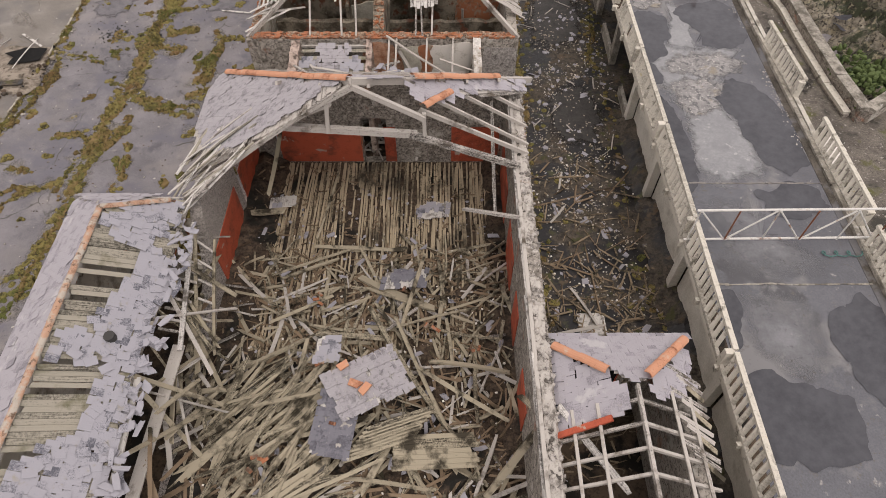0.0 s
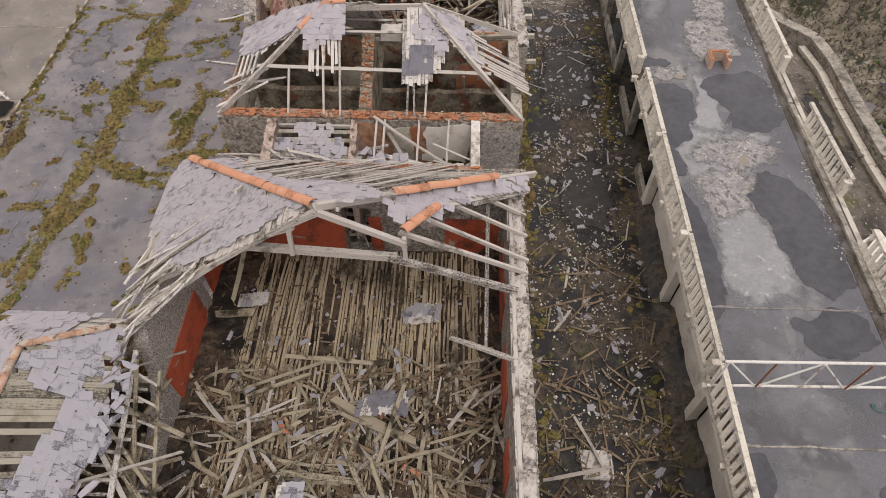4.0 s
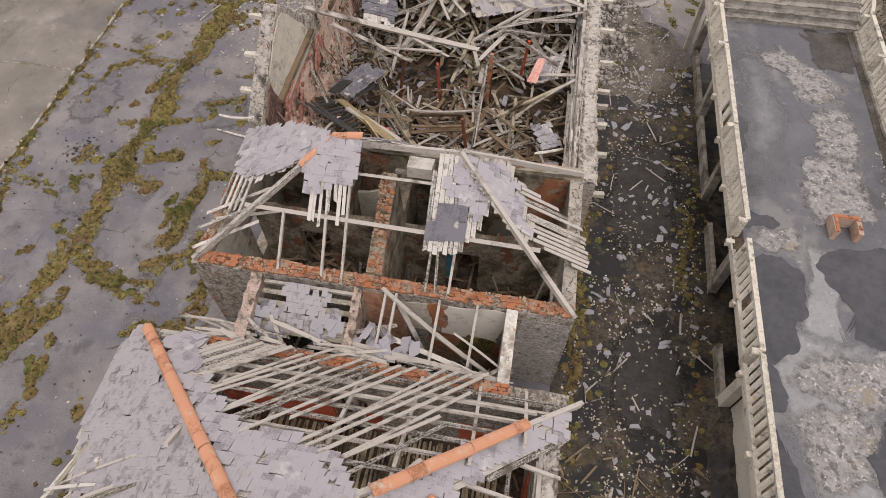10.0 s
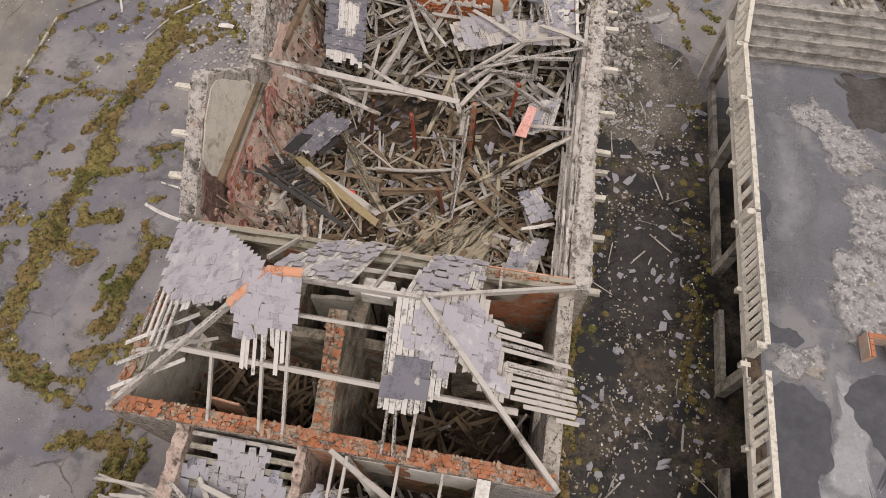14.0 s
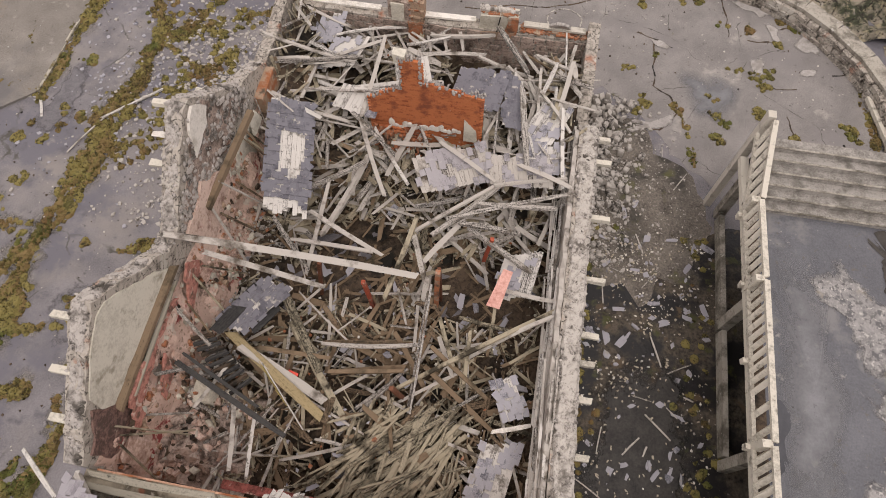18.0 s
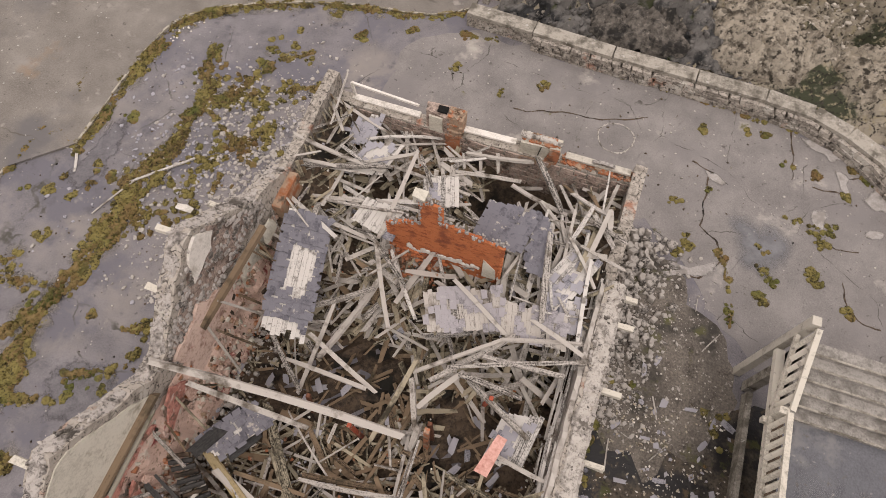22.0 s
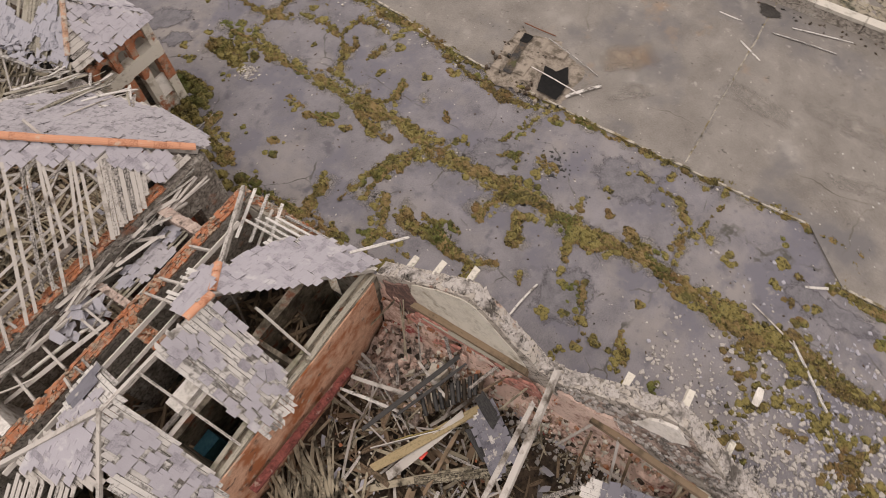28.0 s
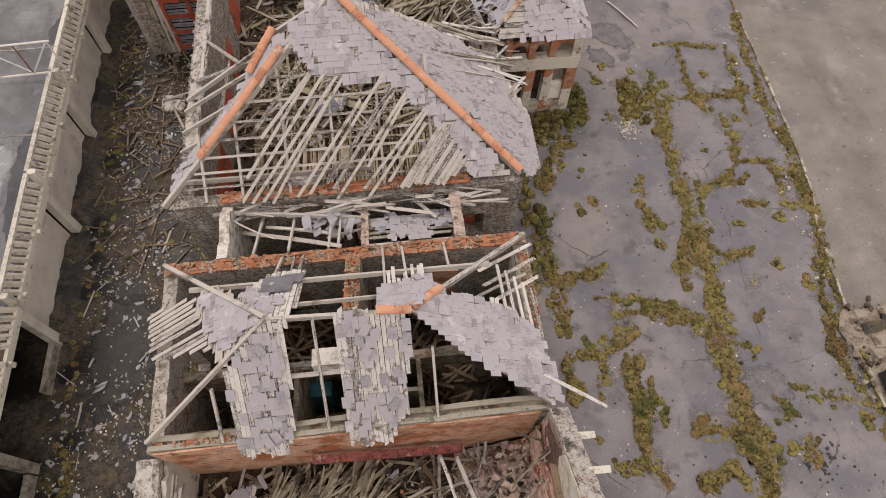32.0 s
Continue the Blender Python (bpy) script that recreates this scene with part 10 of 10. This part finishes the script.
for i in range(230):
    x, y = rnd.choice(((rnd.gauss(-8.4, .5), rnd.gauss(12.3, .45)), (rnd.gauss(-9.6, .5), rnd.gauss(11.95, .2)), (rnd.gauss(-8.0, .2), rnd.uniform(11.8, 16.6)), (rnd.gauss(-10.5, .2), rnd.gauss(11.0, .5)), (rnd.gauss(-12.7, .25), rnd.gauss(11.3, .5))))
    if x > -7.75 and y < 17 or (y < 11.7 and x > -10.2):
        continue
    tuft(x, y, rnd.uniform(.1, .24), rnd.uniform(.1, .26))
plank(-8.5, 13.6, .1, -7.9, 12.6, .35, .1, pale_wood, label="pale plank lying in the weeds")
plank(-9.0, 12.95, .06, -9.9, 13.0, .06, .05, pale_wood, label="thin lath lying on the asphalt")
plank(-13.0, 6.0, .06, -13.9, 7.6, .06, .1, pale_wood, label="pale plank lying on the asphalt")
for ring in (((-11.4, 7.2), (-12.9, 7.0), (-13.9, 8.4), (-12.9, 8.8), (-12.0, 8.2)), ((-11.3, 8.6), (-12.4, 8.5), (-12.6, 9.7), (-11.8, 9.4)), ((-12.9, 22.3), (-14.2, 21.8), (-14.9, 22.9), (-13.8, 23.6)), ((-9.2, 27.0), (-11.2, 26.2), (-11.9, 28.0), (-10.0, 28.6)), ((-14.3, 33.0), (-15.2, 33.5), (-14.9, 36.5), (-14.0, 36.0)), ((-14.5, 26.4), (-16.4, 26.0), (-16.6, 28.4), (-15.0, 28.6))):
    puddle(*ring, z=0.004, mat=tar_mat, name="tar_patch", lo=-60, hi=60, label="dark worn tar patch on the asphalt", category="stain", fray=1.2)

moss_mats()
solo("silt_beds", silt_beds, silt_mat, "pale dry silt gathered beside the moss", "silt", kind="stuff", at=(0, 0, 0))
solo("moss_beds", moss_beds, moss_mat, "olive and rust moss beds growing along the cracks", "moss", kind="stuff", at=(0, 0, 0))
solo("moss_stalks", moss_blades, moss_mat, "short olive and straw grass tufts in the moss", "moss", kind="stuff", at=(0, 0, 0))

# ---- joint and sticks on the west paving ----
q = Geo()
for i in range(260):
    x = -17.4 - 9.4 * rnd.random()
    q.stone(x, 28.68 + 0.1 * noise.noise((x * .8, 0, 0)) + rnd.gauss(0, .05), 0.088, rnd.uniform(.03, .12), rnd.uniform(.03, .08), rnd.uniform(.006, .016))
solo("joint_crumbs", q, crust_mat, "pale crumbs and dirt along the paving joint", "joint", kind="stuff")
q = Geo()
for i in range(46):
    x = -17.4 - 9.6 * i / 46
    q.beam((x, 28.68 + 0.05 * noise.noise((x, 0, 0)), 0.092), (x - 0.2, 28.68 + 0.05 * noise.noise((x - .2, 0, 0)), 0.092), rnd.uniform(.02, .05), 0.006)
solo("paving_joint", q, kerb_mat, "open dirt-filled joint across the concrete paving", "joint", kind="structure")
for p in ((-25.2, 26.9, -25.2, 27.8, .06), (-24.1, 28.2, -23.5, 29.2, .08), (-25.2, 29.1, -25.45, 31.6, .09), (-25.9, 29.7, -26.4, 32.0, .06)):
    plank(p[0], p[1], 0.12, p[2], p[3], 0.12, p[4], pale_wood, label="thin pale lath lying on the concrete paving")
scatter("paving_crumbs", 260, lambda: (rnd.uniform(-26.5, -16.5), rnd.uniform(33, 47), 0.088), lambda: rnd.choice((0.04, 0.06, 0.1)), slab_mat, "pale chips on the concrete paving", 0.25)
scatter("paving_crumbs", 420, lambda: (rnd.uniform(-26.8, -17.8), rnd.uniform(8, 42), 0.088), lambda: rnd.choice((0.02, 0.03, 0.05, 0.08)), rnd.choice((stone_mat,)), "chips and crumbs on the concrete paving", 0.25)
scatter("paving_crumbs", 300, lambda: (-26.85 + abs(rnd.gauss(0, .25)), rnd.uniform(6, 42), 0.088), lambda: rnd.choice((0.04, 0.08, 0.14)), rubble_shade_mat, "dark dirt along the foot of the boundary wall", 0.3)
puddle((-26.0, 19.8), (-25.8, 22.0), (-25.9, 23.7), (-26.1, 25.1), (-26.5, 26.6), (-26.9, 27.0), (-26.9, 23.0), (-26.9, 19.4), z=0.0965, mat=damp_mat, name="wet_band", lo=-26.93, hi=-25.2, label="dark wet dirt along the foot of the boundary wall", category="stain", fray=0.9)
for xa, ya, xb, yb, w in ((-19.8, 24.1, -20.9, 25.7, .3), (-18.6, 25.0, -19.7, 26.5, .22), (-19.3, 25.2, -19.8, 26.4, .4), (-21.6, 28.3, -21.2, 31.5, .5), (-20.2, 9.5, -21.0, 14.0, .5), (-22.4, 31.0, -22.0, 36.0, .6), (-19.4, 33.0, -20.4, 37.0, .4), (-23.8, 15.0, -23.2, 20.0, .5)):
    puddle((xa - w, ya), (xb - w, yb), (xb + w, yb), (xa + w, ya), z=0.0915, mat=streak_mat, name="scrape", lo=-60, hi=60, label="soft pale scrape along the concrete paving", category="stain", fray=0.5)
for ring, m in ((((-20.7, 23.7), (-22.1, 25.1), (-21.2, 26.1), (-19.7, 24.4)), "rust"),):
    puddle(*ring, z=0.0925, mat=rust_stain if m == "rust" else silt_mat, name="stain", lo=-60, hi=60, label="brown rust stain on the concrete paving" if m == "rust" else "pale scrape on the concrete paving", category="stain", fray=0.5)

# ---- sunken pit on the west paving ----
pit = thing("sunken_pit", (-18.6, 22.1, 0.09), "broken concrete manhole pit with shaft shade drawn as black sheets", "pit")
q = Geo()
q.fan([(x, y, 0.093) for x, y in ragged([(-18.2, 20.2), (-20.1, 20.5), (-20.2, 22.3), (-19.2, 23.6), (-17.4, 23.6), (-16.9, 22.2), (-17.2, 20.6)], 0.5, 0.2)], (-18.6, 22.0, 0.14))
part("slab", q, pit_mat, pit)
# No hole is cut: black sheets paint the shade of the shaft and slot end.
q = Geo()
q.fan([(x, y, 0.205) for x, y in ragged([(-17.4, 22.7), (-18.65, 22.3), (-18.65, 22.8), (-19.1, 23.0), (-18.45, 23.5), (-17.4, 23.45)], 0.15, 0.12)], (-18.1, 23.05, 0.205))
part("shaft", q, void_mat, pit, "flat black sheet for the shade in the shaft")
q = Geo()
q.fan([(x, y, 0.175) for x, y in ragged([(-17.6, 21.0), (-19.75, 20.85), (-19.75, 21.15), (-17.6, 21.35)], 0.12, 0.12)], (-18.7, 21.1, 0.17))
part("slot", q, mud, pit, "sunken brown trough")
q = Geo()
q.fan([(x, y, 0.182) for x, y in ragged([(-19.3, 20.85), (-19.8, 20.8), (-19.8, 21.2), (-19.35, 21.2)], 0.1, 0.1)], (-19.6, 21.0, 0.182))
part("slot_hole", q, void_mat, pit, "flat black sheet for the shaded hole at the trough end")
for x0, x1, y0, y1, h in ((-19.9, -17.5, 20.5, 20.88, .07), (-19.7, -17.7, 21.36, 21.85, .07), (-18.7, -17.5, 21.85, 22.2, .06), (-19.75, -19.25, 21.9, 22.8, .12)):
    n = max(1, round((x1 - x0) / 0.9))
    for k in range(n):
        xa, xb = x0 + (x1 - x0) * k / n, x0 + (x1 - x0) * (k + 0.97) / n
        part("kerb", Geo().quad_box([(xa, y0 + rnd.uniform(-.08, .08), .1), (xb, y0 + rnd.uniform(-.08, .08), .1), (xb, y1 + rnd.uniform(-.08, .08), .1), (xa, y1 + rnd.uniform(-.08, .08), .1),
                                     (xa + .05, y0 + rnd.uniform(0, .1), .1 + h * rnd.uniform(.6, 1.1)), (xb - .04, y0 + rnd.uniform(0, .1), .1 + h * rnd.uniform(.6, 1.1)), (xb - .04, y1 - rnd.uniform(0, .1), .1 + h * rnd.uniform(.6, 1.1)), (xa + .05, y1 - rnd.uniform(0, .1), .1 + h * rnd.uniform(.6, 1.1))], 0.4, 0.4), pit_mat, pit)
for i in range(70):
    x, y = rnd.choice(((rnd.uniform(-17.6, -16.9), rnd.uniform(20.6, 23.8)), (rnd.uniform(-20.1, -17.2), rnd.gauss(22.1, .3)), (rnd.uniform(-20.2, -17.4), rnd.gauss(20.5, .15))))
    a = rnd.choice((.06, .1, .16, .24))
    part("broken_stone", Geo().stone(x, y, 0.1, a, a * rnd.uniform(.6, 1), a * .5), rnd.choice((pit_mat, mud, rubble_shade_mat)), pit)
plank(-20.14, 20.55, 0.3, -20.31, 21.89, 0.16, 0.05, rust, label="thin rusted bar lying on the pit")
plank(-19.86, 21.8, 0.35, -19.35, 24.26, 0.14, 0.06, pale_wood, label="thin pale lath lying on the pit")
plank(-18.23, 21.93, 0.3, -18.12, 24.25, 0.14, 0.05, pale_wood, label="thin pale lath lying on the pit")
plank(-17.79, 23.73, 0.15, -18.93, 24.58, 0.15, 0.14, pale_wood, label="pale plank lying beside the pit")
for k, x1 in enumerate((-6.15, -9.1, -12.05)):
    x0 = x1 - 2.8
    slab = thing("white_slab", ((x0 + x1) / 2, 46.3, 0.09), "large ribbed white concrete slab with stains and rusty ends", "slab", "white slabs")
    part("body", Geo().box(x0, x1, 45.35, 47.25, 0.09, 0.5, 0.02), slab_mat, slab)
    for r in range(3):
        part("rib", Geo().box(x0 + 0.08 + r * 0.92, x0 + 0.85 + r * 0.92, 45.33, 47.27, 0.48, 0.56, 0.02), slab_mat, slab)
    part("rusty_end", Geo().box(x1, x1 + 0.05, 45.5, 47.1, 0.1, 0.46, 0.02), rust, slab, "rusted brown end face")
solo("white_slab", Geo().quad_box([(-16.7, 42.9, .09), (-15.5, 42.6, .09), (-15.3, 44.3, .09), (-16.5, 44.7, .09), (-16.7, 42.9, .3), (-15.5, 42.6, .3), (-15.3, 44.3, .3), (-16.5, 44.7, .3)], 1.6, 1.2), slab_mat, "pale broken concrete slab lying on the paving", "slab", "white slabs")
# Dark strips fill the gaps between the slabs.
for x in (-9.02, -11.97):
    solo("gap_dirt", Geo().box(x - .1, x + .1, 45.3, 47.2, 0.09, 0.3, 0.04), rubble_shade_mat, "dark strip filling the gap between white slabs", "dirt", kind="stuff")
puddle((-6.0, 45.3), (-5.6, 45.5), (-5.7, 46.2), (-6.0, 46.4), z=0.093, mat=rust_spot, name="stain", lo=-60, hi=60, label="orange rust stain beside a white slab", category="stain", fray=0.4)
solo("concrete_block", Geo().box(-5.0, -4.45, 46.6, 47.4, 0.09, 0.4, 0.05), slab_mat, "pale concrete block beside the enclosure wall", "block")
for ring in (((7.7, 43.5), (9.2, 43.6), (9.6, 42.9), (9.3, 42.6), (8.9, 42.6), (7.9, 43.0)), ((9.1, 42.5), (9.4, 42.5), (9.7, 41.4), (9.4, 41.4)), ((10.0, 41.5), (10.5, 42.2), (11.0, 41.5), (10.9, 41.0), (10.1, 41.2)), ((5.0, 41.0), (5.8, 40.7), (5.6, 40.4), (5.1, 40.7)), ((4.3, 37.2), (4.9, 37.0), (6.1, 37.8), (6.0, 37.2), (5.5, 36.9), (4.4, 36.5)), ((8.5, 40.4), (9.0, 40.6), (8.9, 39.8), (8.6, 39.8)), ((10.2, 40.4), (10.7, 40.5), (10.7, 40.1), (10.2, 40.0))):
    puddle(*ring, z=0.009, mat=pale_patch, name="worn_patch", lo=-60, hi=60, label="pale worn patch on the concrete yard", category="stain", fray=0.8)
q = Geo()
for i in range(70):
    a = 0.09 * i
    q.stone(1.9 + (0.62 + 0.03 * math.sin(3 * a)) * math.cos(a), 41.2 + 0.62 * math.sin(a), 0.008, rnd.uniform(.05, .12), rnd.uniform(.04, .09), .015)
solo("broken_ring", q, stone_mat, "pale broken ring of a former base on the yard", "ring", kind="structure")
puddle((6.1, 39.6), (7.9, 39.5), (8.2, 38.1), (7.4, 37.5), (6.5, 37.8), z=0.0085, mat=film_mat, name="damp_film", lo=-60, hi=60, label="bluish damp film on the concrete yard", category="stain")
for pts in (((-1.75, 41.2), (0.2, 41.7), (1.2, 41.8), (2.8, 42.4)), ((7.6, 43.7), (7.7, 42.5), (7.8, 41.4)), ((8.4, 41.4), (9.0, 41.4), (9.7, 41.4)), ((9.0, 39.5), (9.4, 39.3), (10.0, 39.4)), ((9.6, 38.2), (9.8, 37.4), (10.3, 37.0), (10.8, 37.0)), ((4.5, 41.1), (5.0, 41.0), (5.8, 40.6)), ((5.2, 40.6), (5.2, 38.7), (5.8, 38.4), (6.1, 37.8)), ((9.5, 42.1), (10.1, 42.3), (11.0, 42.5)), ((4.3, 36.9), (5.5, 36.9), (6.1, 37.7)), ((11.4, 37.3), (11.6, 36.8), (12.0, 36.6)), ((11.3, 40.2), (11.9, 40.4), (12.3, 41.0))):
    q = Geo()
    for (xa, ya), (xb, yb) in zip(pts, pts[1:]):
        n = max(2, int(math.hypot(xb - xa, yb - ya) / 0.15))
        for k in range(n):
            def bent(t):
                x, y = xa + (xb - xa) * t, ya + (yb - ya) * t
                w = noise.noise_vector((x * 2, y * 2, 3)) * 0.12
                return (x + w.x, y + w.y, 0.011)
            q.beam(bent(k / n), bent((k + 1) / n), rnd.uniform(.02, .07), 0.006, ragged=.02)
    solo("yard_crack", q, rubble_shade_mat, "dark open crack across the concrete yard", "crack", kind="structure")
scatter("stone_spill", 260, lambda: (3.2 + abs(rnd.gauss(0, 0.6)), rnd.uniform(33.5, 37.8), rnd.uniform(0, .2)), lambda: rnd.uniform(0.16, 0.36), yard_stone, "larger stones spilled from the broken corner", 0.6)
solo("white_panel", Geo().quad_box([(14.2, 17.2, 0.02), (14.55, 16.4, 0.02), (15.35, 17.1, 0.02), (14.95, 17.7, 0.02), (14.2, 17.3, 0.42), (14.55, 16.5, 0.12), (15.3, 17.15, 0.2), (14.9, 17.75, 0.46)], 1, 1), white_paint,
     "white plastic panel lying by the shore wall", "panel")
solo("blue_cupboard", Geo().box(-1.3, -0.7, 21.6, 22.0, 0.1, 1.9, 0.02), blue_paint, "blue painted cupboard inside the house", "cupboard")
solo("ochre_tarpaulin", Geo().quad_box([(-1.5, 22.2, 0.8), (-0.5, 22.3, 1.0), (-0.6, 22.9, 0.9), (-1.6, 22.8, 1.1), (-1.5, 22.2, .83), (-.5, 22.3, 1.03), (-.6, 22.9, .93), (-1.6, 22.8, 1.13)], 1, 1), ochre,
     "crumpled ochre sheet lying in the house", "sheet")
# bricks, pots and scraps on the hall floor
for x, y, z in ((-3.3, 8.0, 1.1), (-2.8, 5.8, 1.25), (-3.0, 6.6, 1.25), (-1.4, 10.6, .55), (-4.6, 5.0, 1.2), (-0.4, 9.2, .8), (-3.9, 10.2, .6), (-2.6, 6.9, 1.3), (0.8, 8.6, .9)):
    for k in range(rnd.randint(2, 5)):
        m = Matrix.Translation((x + rnd.uniform(-.25, .25), y + rnd.uniform(-.25, .25), z + rnd.uniform(-.04, .1))) @ Matrix.Rotation(rnd.uniform(0, 3), 4, "Z") @ Matrix.Rotation(rnd.uniform(-.4, .4), 4, "X")
        ob = new("brick", rnd.choice(BRICK))
        m.translation = m.translation * PLAN
        ob.matrix_world = m
        tagged(ob, "loose orange brick lying on the fallen timbers", "brick", "loose bricks")
scatter("hall_scraps", 260, lambda: (lambda x, y: (x, y, max(0.28, rubble_south(x, y)) + rnd.uniform(0.03, 0.15)))(rnd.uniform(-6.3, 1.9), rnd.uniform(4, 13)), lambda: rnd.choice((.04, .06, .1)), white_paint, "white scraps scattered over the hall floor", .3, category="scrap")
scatter("hall_scraps", 400, lambda: (lambda x, y: (x, y, max(0.28, rubble_south(x, y)) + rnd.uniform(0.0, 0.12)))(rnd.uniform(-6.3, 1.9), rnd.uniform(4, 15)), lambda: rnd.choice((.05, .08, .16)), blue_slate, "broken slate bits over the hall floor", .15, category="scrap")
scatter("rubble_scraps", 380, lambda: rubble_spot(-6.3, 2.2, 23.8, 37.4, 0.05, .35), lambda: rnd.choice((.05, .08, .14)), blue_slate, "broken slate bits over the rubble", .15, category="scrap")
scatter("rubble_scraps", 260, lambda: rubble_spot(-6.3, 2.2, 23.8, 37.4, 0.05, .35), lambda: rnd.choice((.04, .07, .1)), white_paint, "white plaster scraps over the rubble", .4, category="scrap")
scatter("rubble_scraps", 160, lambda: rubble_spot(-6.3, 2.2, 23.8, 37.4, 0.05, .3), lambda: rnd.choice((.06, .1, .16)), brick_mat, "brick bits over the rubble", .5, category="scrap")
rope = thing("rope_coil", (11.0, 10.4, DECK), "tangled teal rope lying beside the lattice frame", "rope")
for k in range(22):
    a = k * 0.9
    part("strand", Geo().tube((10.6 + k * .05 + .12 * math.cos(a), 10.35 + .1 * math.sin(a), DECK + .04), (10.65 + k * .05 + .12 * math.cos(a + .9), 10.35 + .1 * math.sin(a + .9), DECK + .05), .018, .018, 5), teal_rope, rope)
